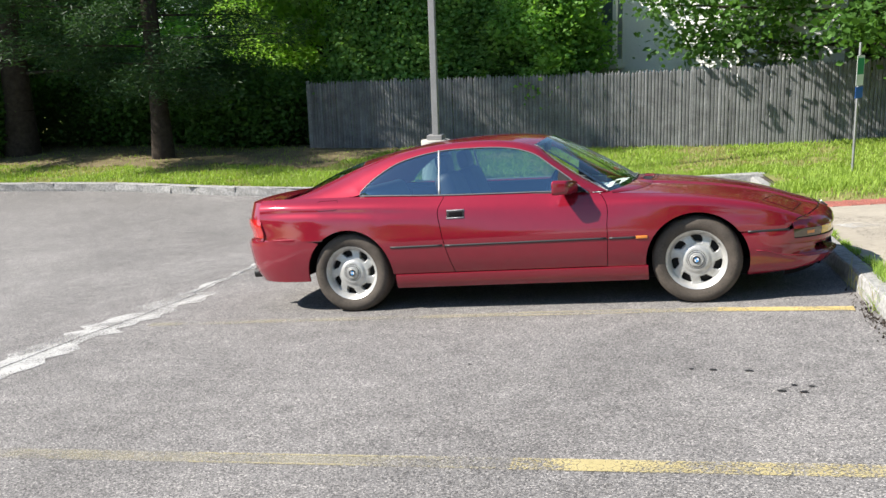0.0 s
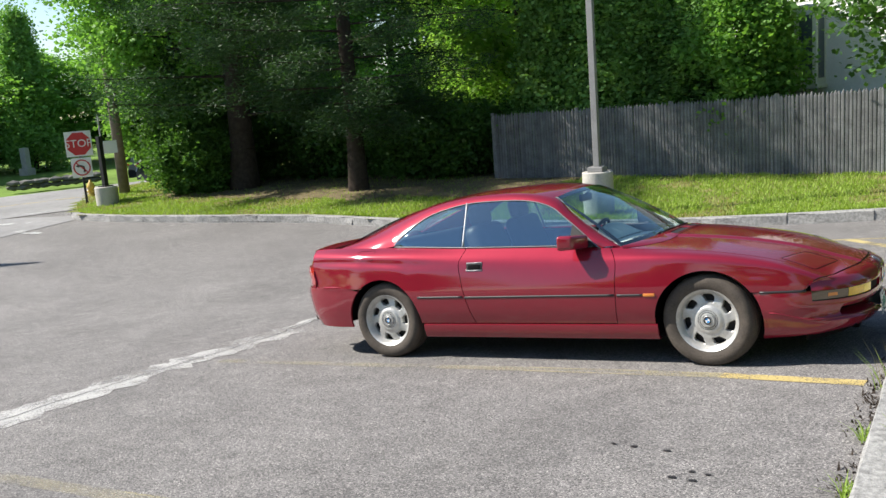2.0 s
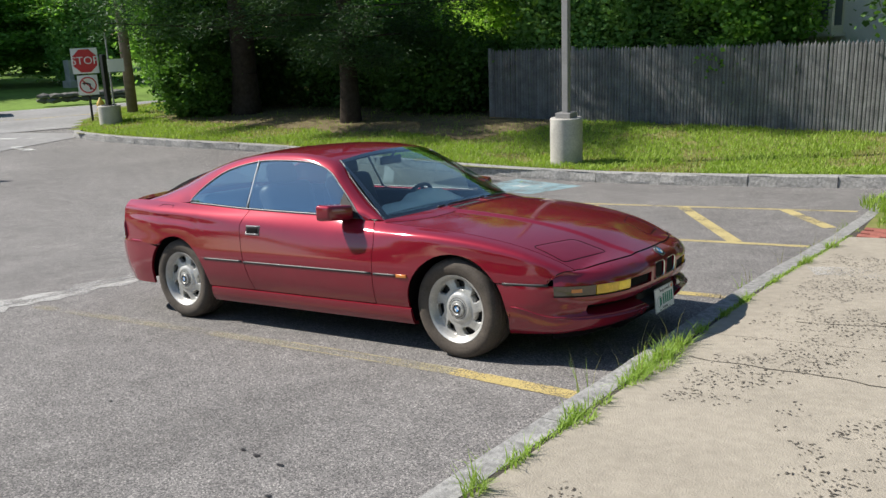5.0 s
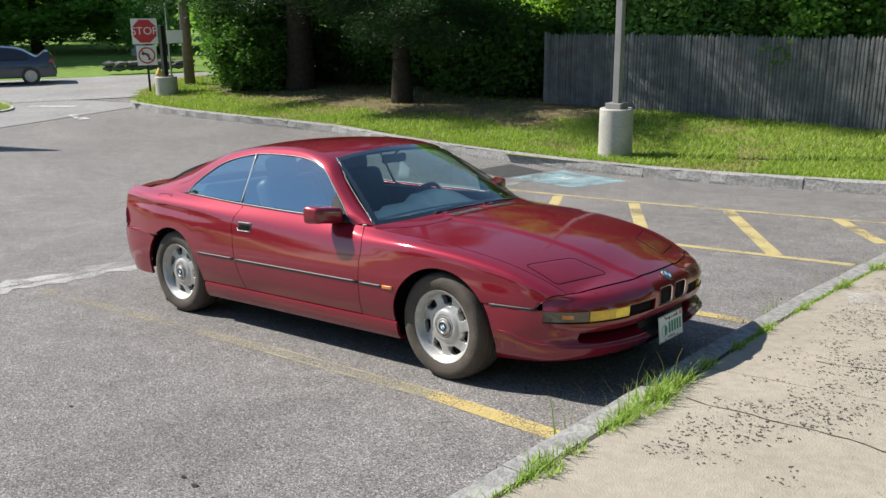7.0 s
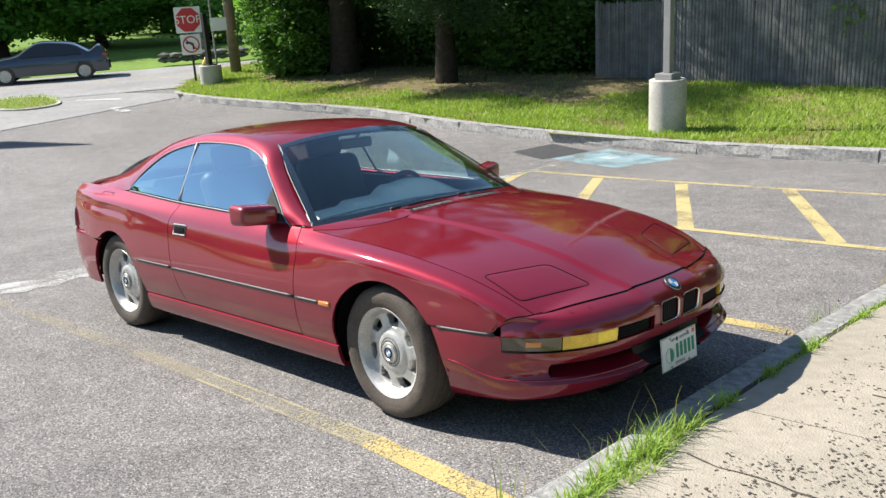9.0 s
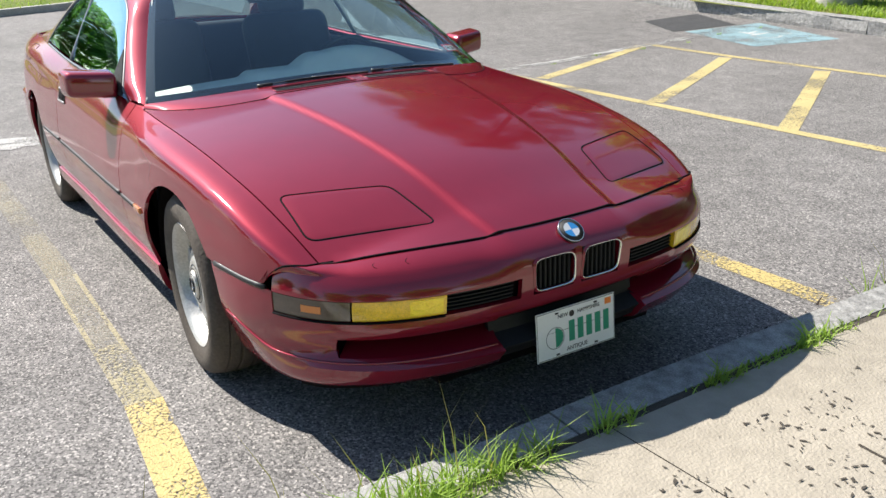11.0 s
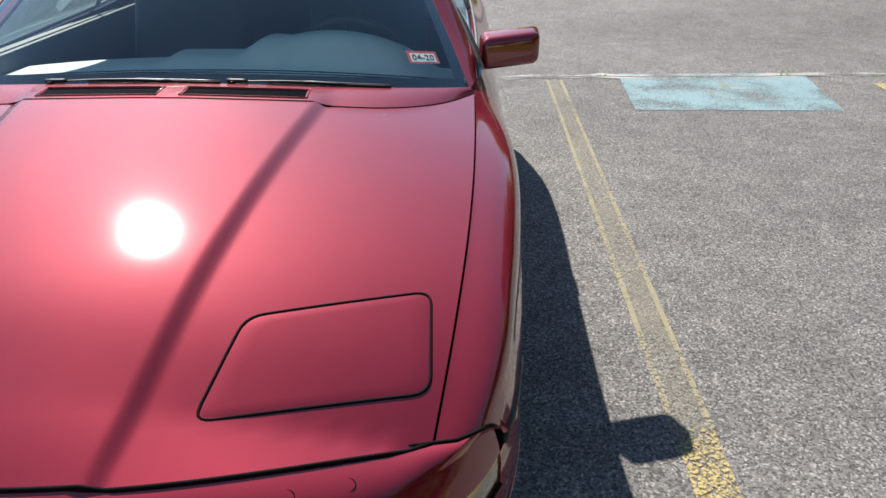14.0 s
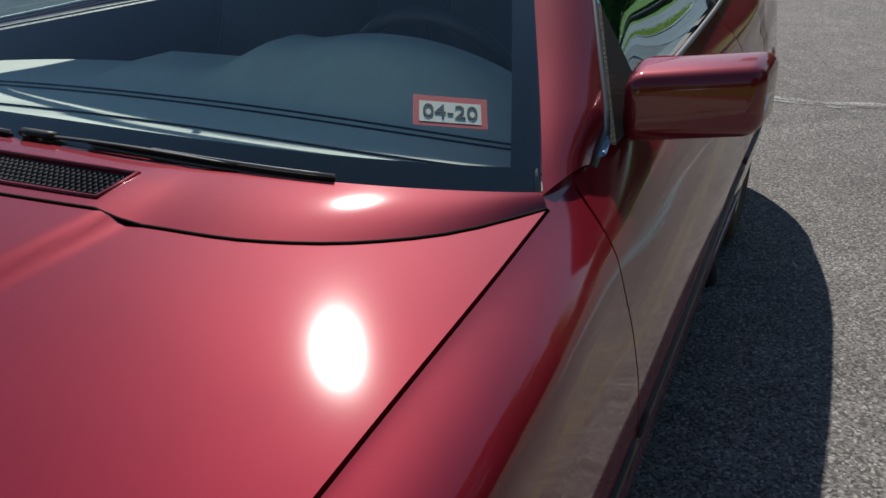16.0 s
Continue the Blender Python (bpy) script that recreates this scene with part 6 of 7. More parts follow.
while x < 11.5:
    y = FENCE_LINE(x)
    if x > -9.25 + 0.079 * 252:
        break
    base = verge_height(x, y) - 0.10
    top = FENCE_TOP(x) + rnd.uniform(-0.025, 0.02)
    ob = new("picket", picket_me[rnd.randrange(8)])
    ob.parent = fence
    slope = math.atan2(FENCE_LINE(x + 0.1) - FENCE_LINE(x - 0.1), 0.2)
    ob.matrix_local = Matrix.Translation((x, y + rnd.uniform(-0.004, 0.004), base)) @ Matrix.Rotation(slope, 4, "Z") @ Matrix.Rotation(rnd.uniform(-0.008, 0.008), 4, "Y") @ Matrix.Diagonal((rnd.uniform(1.10, 1.24), 1, top - base, 1))
    x += 0.079
    count += 1
for k in range(9):
    a, b = -9.3 + 2.45 * k, -9.3 + 2.45 * (k + 1)
    for up in (0.35, 0.95, 1.5):
        za, zb = verge_height(a, FENCE_LINE(a)) + up - 0.1, verge_height(b, FENCE_LINE(b)) + up - 0.1
        part("fence_rail", rod((a, FENCE_LINE(a) + 0.05, za), (b, FENCE_LINE(b) + 0.05, zb), 0.04, n=6), FENCE, fence)
    part("fence_post", rod((a, FENCE_LINE(a) + 0.03, verge_height(a, FENCE_LINE(a)) - 0.3), (a, FENCE_LINE(a) + 0.03, FENCE_TOP(a) + 0.02), 0.055, 0.05, n=10), FENCE, fence)


def sign_face(pts, thick, m, mat, parent, name, label=""):
    bm = bmesh.new()
    vs = [bm.verts.new((x, 0, z)) for x, z in pts]
    face = bm.faces.new(vs)
    made = bmesh.ops.extrude_face_region(bm, geom=[face])
    bmesh.ops.translate(bm, verts=[g for g in made["geom"] if isinstance(g, bmesh.types.BMVert)], vec=(0, thick, 0))
    bmesh.ops.recalc_face_normals(bm, faces=bm.faces[:])
    ob = part(name, bm, mat, parent, label)
    ob.matrix_local = m
    return ob


def upright_text(name, text, size, x, y, z, mat, parent):
    return lettering(name, text, size, Matrix.Translation((x, y, z)) @ Matrix.Rotation(radians(90), 4, "X"), mat, parent)


# stop sign at the exit
sx, sy = -22.15, 11.55
face_cam = math.degrees(math.atan2(-4.6 - sy, 3.2 - sx)) + 90
stop = thing("stop_sign", "red octagonal stop sign over a no-left-turn sign on a green post", "road sign", Matrix.Translation((sx, sy, -1.18)) @ Matrix.Rotation(radians(face_cam), 4, "Z"))
part("sign_post", boxed(-0.035, 0.035, 0.012, 0.05, -0.3, 2.75, bevel=0.004), DARK_STEEL, stop)
octo = lambda r: [(r * math.cos(radians(22.5 + 45 * k)), 2.52 + r * math.sin(radians(22.5 + 45 * k))) for k in range(8)]
sign_face([(-0.39, 2.13), (0.39, 2.13), (0.39, 2.91), (-0.39, 2.91)], 0.004, Matrix.Translation((0, 0.011, 0)), SIGN_WHITE, stop, "back_board", "pale square board behind the octagon")
sign_face(octo(0.405), 0.004, Matrix.Translation((0, 0.004, 0)), SIGN_WHITE, stop, "sign_border", "white rim of the octagon")
sign_face(octo(0.378), 0.004, Matrix.Translation((0, -0.002, 0)), SIGN_RED, stop, "sign_plate", "red octagon")
upright_text("sign_word", "STOP", 0.335, 0, -0.004, 2.52, SIGN_WHITE, stop)
sign_face([(-0.30, 1.47), (0.30, 1.47), (0.30, 2.08), (-0.30, 2.08)], 0.004, Matrix.Translation((0, 0.002, 0)), SIGN_WHITE, stop, "turn_plate", "white no-left-turn plate")
part("turn_ring", tube([(0.235 * math.cos(a), -0.003, 1.775 + 0.235 * math.sin(a)) for a in [2 * math.pi * k / 32 for k in range(32)]], 0.022, 6, True), SIGN_RED, stop)
part("turn_arrow", tube([(0.06, -0.002, 1.63), (0.06, -0.002, 1.80), (-0.02, -0.002, 1.83), (-0.10, -0.002, 1.83)], 0.028, 6), BLACK_INK, stop)
part("turn_arrow_tip", mesh_of("tip", [(-0.17, -0.006, 1.83), (-0.09, -0.006, 1.77), (-0.09, -0.006, 1.89)], [(0, 1, 2)], False), BLACK_INK, stop)
part("turn_slash", rod((-0.16, -0.006, 1.94), (0.16, -0.006, 1.61), 0.018, n=6), SIGN_RED, stop)

# dark post in a concrete footing, hydrant, utility pole, far street sign
post = thing("footed_post", "black steel post set in a round concrete footing", "post", Matrix.Translation((-21.0, 11.4, -0.72)))
v, f = lathe([(0.0, -0.2), (0.335, -0.2), (0.335, 0.70), (0.32, 0.72), (0.0, 0.72)], 28, "z")
part("footing", sharp(mesh_of("footing", v, f)), CAST, post, "grey concrete footing")
part("steel_post", boxed(-0.07, 0.07, -0.07, 0.07, 0.72, 2.25, bevel=0.01), DARK_STEEL, post)
part("base_plate", boxed(-0.16, 0.16, -0.16, 0.16, 0.72, 0.75), DARK_STEEL, post)
hydrant = thing("fire_hydrant", "dull yellow fire hydrant in the grass", "hydrant", Matrix.Translation((-23.4, 12.75, -0.72)))
v, f = lathe([(0.15, 0), (0.15, 0.05), (0.10, 0.07), (0.10, 0.50), (0.135, 0.53), (0.135, 0.57), (0.11, 0.66), (0.05, 0.73), (0.03, 0.80), (0.0, 0.80)], 20, "z")
part("hydrant_barrel", mesh_of("hydrant_barrel", v, f), HYDRANT, hydrant)
for a in (0, 90, 180):
    part("hydrant_cap", rod((0, 0, 0.42), (0.17 * math.cos(radians(a)), 0.17 * math.sin(radians(a)), 0.42), 0.05, n=10), HYDRANT, hydrant)
upole = thing("utility_pole", "weathered wooden utility pole by the road", "utility pole", Matrix.Translation((-22.2, 13.1, -0.75)))
part("pole_trunk", rod((0, 0, -0.5), (0, 0, 9.5), 0.18, 0.12, 18), WOOD_POLE, upole, smooth=True)
street = thing("street_sign", "small white sign on a thin steel post", "road sign", Matrix.Translation((-21.95, 12.25, -0.8)) @ Matrix.Rotation(radians(face_cam), 4, "Z"))
part("sign_post", rod((0, 0, -0.3), (0, 0, 3.0), 0.03, n=8), STEEL, street)
sign_face([(-0.05, 1.75), (0.45, 1.75), (0.45, 2.15), (-0.05, 2.15)], 0.004, Matrix.Translation((0, -0.04, 0)), SIGN_WHITE, street, "sign_plate")

# unseen panel on a pole by the exit, added to throw a shadow over the lane
caster = thing("pylon_sign", "unseen panel on a pole, added to cast the shadow over the lane", "sign", Matrix.Translation((-25.9, 0.70, -0.70)) @ Matrix.Rotation(radians(40), 4, "Z"))
part("sign_pole", rod((0, 0.2, -0.3), (0, 0.2, 8.2), 0.09, n=14), STEEL, caster)
part("sign_panel", boxed(-0.95, 0.95, -0.06, 0.06, 7.6, 9.9, bevel=0.01), STEEL, caster)

# accessible-parking sign seen almost edge on
px, py = 2.86, 8.25
bay = thing("bay_sign", "white and blue bay sign on a steel post", "parking sign", Matrix.Translation((px, py, verge_height(px, py) - 0.03)) @ Matrix.Rotation(radians(58), 4, "Z"))
part("sign_post", boxed(-0.03, 0.03, 0.008, 0.035, -0.3, 2.10, bevel=0.003), STEEL, bay)
sign_face([(-0.15, 1.42), (0.15, 1.42), (0.15, 1.90), (-0.15, 1.90)], 0.004, Matrix.Translation((0, 0.0, 0)), SIGN_WHITE, bay, "sign_plate", "white sign plate with green mark")
sign_face([(-0.15, 1.22), (0.15, 1.22), (0.15, 1.40), (-0.15, 1.40)], 0.004, Matrix.Translation((0, 0.0, 0)), SIGN_BLUE, bay, "lower_plate", "blue lower plate")
sign_face([(-0.13, 1.60), (0.13, 1.60), (0.13, 1.86), (-0.13, 1.86)], 0.002, Matrix.Translation((0, -0.003, 0)), SIGN_GREEN, bay, "sign_mark")


# ---- trees ----
def leaf_cloud(centres, per, spread, size, seed, droop=0.0, needle=False):
    """Many small leaves round the given clump centres, as one mesh."""
    g = np.random.default_rng(seed)
    c = np.repeat(np.array(centres, float), per, axis=0)
    n = len(c)
    p = c + g.normal(0, 1, (n, 3)) * np.array(spread)
    p[:, 2] -= droop * np.abs(g.normal(0, 1, n))
    a = g.normal(0, 1, (n, 3))
    a[:, 2] *= 0.45
    a /= np.linalg.norm(a, axis=1, keepdims=True)
    b = np.cross(a, g.normal(0, 1, (n, 3)))
    b /= np.linalg.norm(b, axis=1, keepdims=True) + 1e-9
    s = size * g.uniform(0.55, 1.25, (n, 1))
    w = s * (0.085 if needle else 0.40)
    verts = np.stack([p - a * s * 0.5, p + b * w, p + a * s * 0.6, p - b * w], axis=1).reshape(-1, 3)
    me = bpy.data.meshes.new("leaves")
    me.vertices.add(len(verts))
    me.vertices.foreach_set("co", verts.ravel())
    me.loops.add(4 * n)
    me.loops.foreach_set("vertex_index", np.arange(4 * n))
    me.polygons.add(n)
    me.polygons.foreach_set("loop_start", np.arange(0, 4 * n, 4))
    me.update(calc_edges=True)
    return me


def branch_mesh(trunk_r, height, limbs, seed, start=0.25):
    """A tapered, slightly bent trunk with limbs; gives the mesh and the limb ends."""
    rnd = random.Random(seed)
    bm = bmesh.new()
    pts, off = [], Vector((0, 0, 0))
    for i in range(9):
        off += Vector((rnd.uniform(-1, 1), rnd.uniform(-1, 1), 0)) * 0.04 * trunk_r * 6
        pts.append(Vector((off.x * (i > 0), off.y * (i > 0), height * i / 8 - 0.25)))
    for i in range(8):
        cyl(bm, pts[i], pts[i + 1], trunk_r * (1.25 if i == 0 else 1) * (1 - 0.09 * i), trunk_r * (1 - 0.09 * (i + 1)), 12, False)
    ends = []
    for k in range(limbs):
        t = start + (1 - start) * (k + rnd.random()) / limbs
        base = pts[min(int(t * 8), 7)].lerp(pts[min(int(t * 8) + 1, 8)], t * 8 % 1)
        a = k * 2.4 + rnd.uniform(-0.4, 0.4)
        ends.append((base, a, t))
    return bm, ends, rnd


def tree(name, label, x, y, z, trunk_r, height, limbs, reach, leaf_mat, seed, start=0.25, per=130, clumps=4, spread=(0.55, 0.55, 0.32), size=0.16, tilt=0.25, taper=0.75, needle=False, droop=0.0, dome=False, full=1.0):
    """A tree: trunk with limbs, and a crown of many leaves round the limb ends."""
    ob = thing(name, label, "tree", Matrix.Translation((x, y, z)))
    bm, ends, rnd = branch_mesh(trunk_r, height, limbs, seed, start)
    centres = []
    for base, a, t in ends:
        grow = (math.sin(math.pi * (0.15 + 0.8 * (t - start) / (1 - start))) if dome else 1 - taper * ((t - start) / (1 - start)) ** full)
        length = reach * grow * rnd.uniform(0.75, 1.1)
        tip = base + Vector((math.cos(a), math.sin(a), tilt * rnd.uniform(0.3, 1.2))) * length
        cyl(bm, base, tip, trunk_r * (0.11 if needle else 0.2) * (1 - 0.6 * t) + 0.012, 0.010, 6, False)
        for k in range(clumps):
            u = 0.35 + 0.65 * (k + 1) / clumps
            q = base.lerp(tip, u)
            centres.append((q.x + rnd.uniform(-0.3, 0.3) * reach * 0.25, q.y + rnd.uniform(-0.3, 0.3) * reach * 0.25, q.z + rnd.uniform(-0.2, 0.3)))
    part("trunk", bm, BARK, ob, smooth=True)
    part("crown", leaf_cloud(centres, per, spread, size, seed, droop, needle), leaf_mat, ob)
    return ob


g0 = -0.62
pine = tree("pine_tree", "tall dark pine with a thick bare trunk and sweeping boughs", -17.55, 13.8, g0, 0.42, 13.5, 62, 4.5, PINE, 11, 0.19, 170, 11, (0.27, 0.27, 0.14), 0.15, 0.06, 0.85, True, 0.12, full=2.2)
tree("pine_tree", "dark pine with long low boughs beside the fence", -12.75, 13.1, g0, 0.26, 12.6, 60, 4.7, PINE, 61, 0.16, 170, 11, (0.27, 0.27, 0.14), 0.15, 0.03, 0.85, True, 0.14, dome=True)
copy_thing(pine, pose(-22.6, 20.6, g0, 0, 0, 300) @ Matrix.Diagonal((0.8, 0.8, 0.9, 1)))
shrub_at = [(-20.6, 15.0), (-19.4, 16.4), (-16.4, 16.4), (-15.0, 16.7), (-12.9, 16.2), (-11.6, 15.6), (-10.6, 15.9), (-12.2, 17.4), (-17.8, 17.4), (-14.2, 17.6), (-10.9, 17.6)]
shrub = tree("shrub", "leafy undergrowth shrub in the shade of the pines", -20.6, 15.0, g0, 0.05, 2.3, 18, 1.35, SHADED_LEAF, 15, 0.10, 95, 4, (0.34, 0.34, 0.24), 0.13, 0.5, 0.4, dome=True)
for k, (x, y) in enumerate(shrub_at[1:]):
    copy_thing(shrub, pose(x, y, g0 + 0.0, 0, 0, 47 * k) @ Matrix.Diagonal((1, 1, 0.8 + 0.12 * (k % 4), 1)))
maple = tree("maple_tree", "broad sunlit maple beyond the fence", -10.6, 19.8, -0.4, 0.22, 10.0, 46, 3.0, BRIGHT_LEAF, 19, 0.10, 300, 4, (0.42, 0.42, 0.26), 0.15, 0.45, 0.5, dome=True)
copy_thing(maple, pose(-14.6, 26.0, -0.4, 0, 0, 70))
copy_thing(maple, pose(-7.6, 24.5, -0.4, 0, 0, 160))
# this maple's shade is painted in through the darker leaf colour
dark_maple = tree("maple_tree", "large maple spreading over the fence, shade put into its leaf colour", 4.8, 15.2, -0.2, 0.30, 10.0, 84, 5.4, SHADED_LEAF, 23, 0.18, 270, 4, (0.50, 0.50, 0.24), 0.16, 0.08, 0.6, droop=0.14, full=1.5)
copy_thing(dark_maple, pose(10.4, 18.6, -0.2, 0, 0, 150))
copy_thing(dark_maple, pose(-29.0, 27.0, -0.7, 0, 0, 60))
cedar = tree("cedar_tree", "dense dark green cedar in a row behind the fence", -8.2, 16.5, -0.3, 0.10, 6.2, 64, 1.15, CEDAR_LEAF, 29, 0.04, 170, 3, (0.22, 0.22, 0.30), 0.125, 0.45, 0.75)
for k, (x, y, h) in enumerate(((-7.0, 16.7, 0.95), (-5.9, 16.5, 0.8), (-4.9, 16.7, 0.60), (-4.2, 16.3, 0.5), (-7.3, 18.4, 1.2), (-6.0, 18.7, 1.25), (-4.75, 18.8, 1.25))):
    copy_thing(cedar, pose(x, y, -0.3, 0, 0, 71 * k) @ Matrix.Diagonal((1, 1, h, 1)))
vine = tree("leafy_tree", "bright leafy tree at the fence beside the white house", -2.95, 15.75, -0.3, 0.10, 5.2, 34, 1.2, LEAF, 37, 0.10, 300, 4, (0.22, 0.22, 0.22), 0.12, 0.4, 0.4, dome=True)
# the bush is darkened by its leaf colour to stand in for shade
bush = tree("bush", "dense leafy bush at the foot of the pine, shade put into its leaf colour", -19.6, 14.0, -0.7, 0.09, 3.9, 32, 1.35, SHADED_LEAF, 53, 0.08, 260, 4, (0.26, 0.26, 0.22), 0.13, 0.4, 0.4, dome=True)
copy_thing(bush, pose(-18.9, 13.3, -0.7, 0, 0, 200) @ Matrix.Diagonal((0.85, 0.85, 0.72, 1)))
tree("leafy_tree", "leafy roadside tree whose crown hangs over the stop sign", -20.4, 14.3, -0.7, 0.16, 9.5, 44, 3.2, LEAF, 43, 0.33, 300, 4, (0.42, 0.42, 0.26), 0.14, 0.25, 0.4, dome=True, droop=0.12)
copy_thing(vine, pose(-24.6, 17.5, -0.2, 0, 0, 140) @ Matrix.Diagonal((1.8, 1.8, 1.6, 1)))
# woods across the road
far_tree = tree("roadside_tree", "tall leafy tree across the road", -55, 18, -0.7, 0.35, 13, 40, 5.0, LEAF, 41, 0.10, 150, 4, (0.80, 0.80, 0.42), 0.34, 0.3, 0.4, dome=True)
far_places = [(-48, 10), (-45, 24), (-42, 30), (-50, 3), (-52, -6), (-41, 37), (-47, 17), (-55, 14), (-38, 43), (-54, 26), (-52, -16), (-49, -26), (-33, 47), (-25, 50), (-15, 46), (-5, 44), (6, 40), (16, 34), (-60, 4), (-58, 36)]
for k, (x, y) in enumerate(far_places):
    tall_ = 0.55 if (x, y) in ((-45, 24), (-42, 30), (-54, 26), (-58, 36), (-41, 37)) else 0.5 if y < 6 else 0.85 + 0.09 * (k % 5)
    if x < -40 and 0 < y < 38:
        x -= 9
    copy_thing(far_tree, pose(x, y, -0.7, 0, 0, 61 * k) @ Matrix.Diagonal((1, 1, tall_, 1)))
# trees behind the camera, which close the place
for k, (x, y) in enumerate(((20, -16), (24, -4), (22, 8), (14, -26), (2, -34), (-12, -36), (-26, -32), (-40, -28), (26, 20))):
    copy_thing(far_tree, pose(x, y, 0.6, 0, 0, 83 * k) @ Matrix.Diagonal((1, 1, 0.55 if x < 5 else 0.85, 1)))

# stone wall and hedge across the road
wall = thing("stone_wall", "low dry-stone wall across the road", "wall")
rnd = random.Random(47)
stone_me = []
for k in range(5):
    bm = bmesh.new()
    bmesh.ops.create_icosphere(bm, subdivisions=1, radius=0.5)
    for v in bm.verts:
        v.co *= rnd.uniform(0.8, 1.15)
        v.co.z *= 0.7
    me = bpy.data.meshes.new("stone")
    bm.to_mesh(me)
    bm.free()
    me.materials.append(STONE)
    stone_me.append(me)
nrm = Vector((-ROAD_DIR.y, ROAD_DIR.x))
for k in range(70):
    s = -8 + 0.42 * k
    if k % 23 > 8:
        continue
    c = road_mid(s)
    for lay in range(2):
        ob = new("stone", stone_me[rnd.randrange(5)])
        ob.parent = wall
        ob.matrix_local = Matrix.Translation((c[0] + nrm.x * 7.6 + rnd.uniform(-0.1, 0.1), c[1] + nrm.y * 7.6 + rnd.uniform(-0.1, 0.1), -0.66 + 0.20 * lay)) @ Matrix.Rotation(rnd.uniform(-0.5, 0.5) + 1.07, 4, "Z") @ Matrix.Diagonal((0.80, 0.55, 0.40, 1))

marker = thing("stone_marker", "pale upright stone marker on the grass across the road", "marker stone", Matrix.Translation((-45.9, 26.2, -0.75)))
part("marker_shaft", boxed(-0.26, 0.26, -0.16, 0.16, 0.2, 1.45, bevel=0.06), CAST, marker)
part("marker_foot", boxed(-0.40, 0.40, -0.28, 0.28, -0.3, 0.25, bevel=0.03), CAST, marker)
copy_thing(cedar, pose(-47.5, 28.0, -0.8, 0, 0, 33) @ Matrix.Diagonal((1.5, 1.5, 1.5, 1)))

# white house behind the fence
house = thing("house", "white clapboard house with a bay window behind the fence", "house", Matrix.Translation((-3.6, 17.9, -0.4)) @ Matrix.Rotation(radians(-20), 4, "Z"))
W_, H_, D_ = 8.0, 5.6, 7.0
part("wall", boxed(0, W_, 0, D_, 0, H_), SIDING, house)
bm = bmesh.new()
for k in range(46):
    z = 0.12 + k * 0.12
    for a, b in (((0.10, -0.028, z), (W_ + 0.004, -0.004, z + 0.121)), ((-0.028, 0.10, z), (-0.004, D_, z + 0.121))):
        vs = [bm.verts.new(p) for p in ((a[0], b[1], b[2]), (b[0], b[1], b[2]), (b[0], a[1], a[2]), (a[0], a[1], a[2]))] if b[0] > 1 else [bm.verts.new(p) for p in ((b[0], b[1], b[2]), (b[0], a[1], b[2]), (a[0], a[1], a[2]), (a[0], b[1], a[2]))]
        bm.faces.new(vs)
        low = [bm.verts.new(p) for p in (((a[0], 0.0, a[2]), (a[0], a[1], a[2]), (b[0], a[1], a[2]), (b[0], 0.0, a[2])) if b[0] > 1 else ((0.0, a[1], a[2]), (a[0], a[1], a[2]), (a[0], b[1], a[2]), (0.0, b[1], a[2])))]
        bm.faces.new(low)
tagged(part("clapboard", bm, SIDING, house), kind="stuff")
part("corner_board", boxed(-0.024, 0.11, -0.024, 0.11, 0, H_), SIGN_WHITE, house)
bay = part("bay_window", boxed(1.10, 2.55, -0.50, 0.0, 1.90, 3.85, bevel=0.02), SIGN_WHITE, house, "white box bay with three tall panes")
for x0 in (1.20, 1.66, 2.12):
    part("pane", boxed(x0, x0 + 0.33, -0.512, -0.495, 2.08, 3.60), HOUSE_GLASS, bay)
part("pane", boxed(2.545, 2.562, -0.40, -0.12, 2.08, 3.60), HOUSE_GLASS, bay)
part("bay_sill", boxed(1.05, 2.60, -0.55, 0.0, 1.84, 1.91, bevel=0.01), SIGN_WHITE, bay)
part("trim_board", boxed(3.44, 3.56, -0.030, 0.0, 0, H_), SIGN_WHITE, house)
for (x0, z0, w, h) in ((5.6, 1.75, 0.9, 1.2), (5.6, 4.0, 0.9, 1.2)):
    win = part("window", boxed(x0 - 0.07, x0 + w + 0.07, -0.05, 0.02, z0 - 0.07, z0 + h + 0.07), SIGN_WHITE, house, "white window casing")
    part("pane", boxed(x0, x0 + w, -0.056, -0.045, z0, z0 + h), HOUSE_GLASS, win)
    part("sash_bar", boxed(x0, x0 + w, -0.065, -0.05, z0 + h / 2 - 0.02, z0 + h / 2 + 0.02), SIGN_WHITE, win)
part("roof", mesh_of("roof", [(-0.4, -0.4, H_), (W_ + 0.4, -0.4, H_), (W_ + 0.4, D_ / 2, H_ + 2.4), (-0.4, D_ / 2, H_ + 2.4), (W_ + 0.4, D_ + 0.4, H_), (-0.4, D_ + 0.4, H_)], [(0, 1, 2, 3), (3, 2, 4, 5), (0, 3, 5), (1, 4, 2), (0, 5, 4, 1)], False), ROOFING, house)

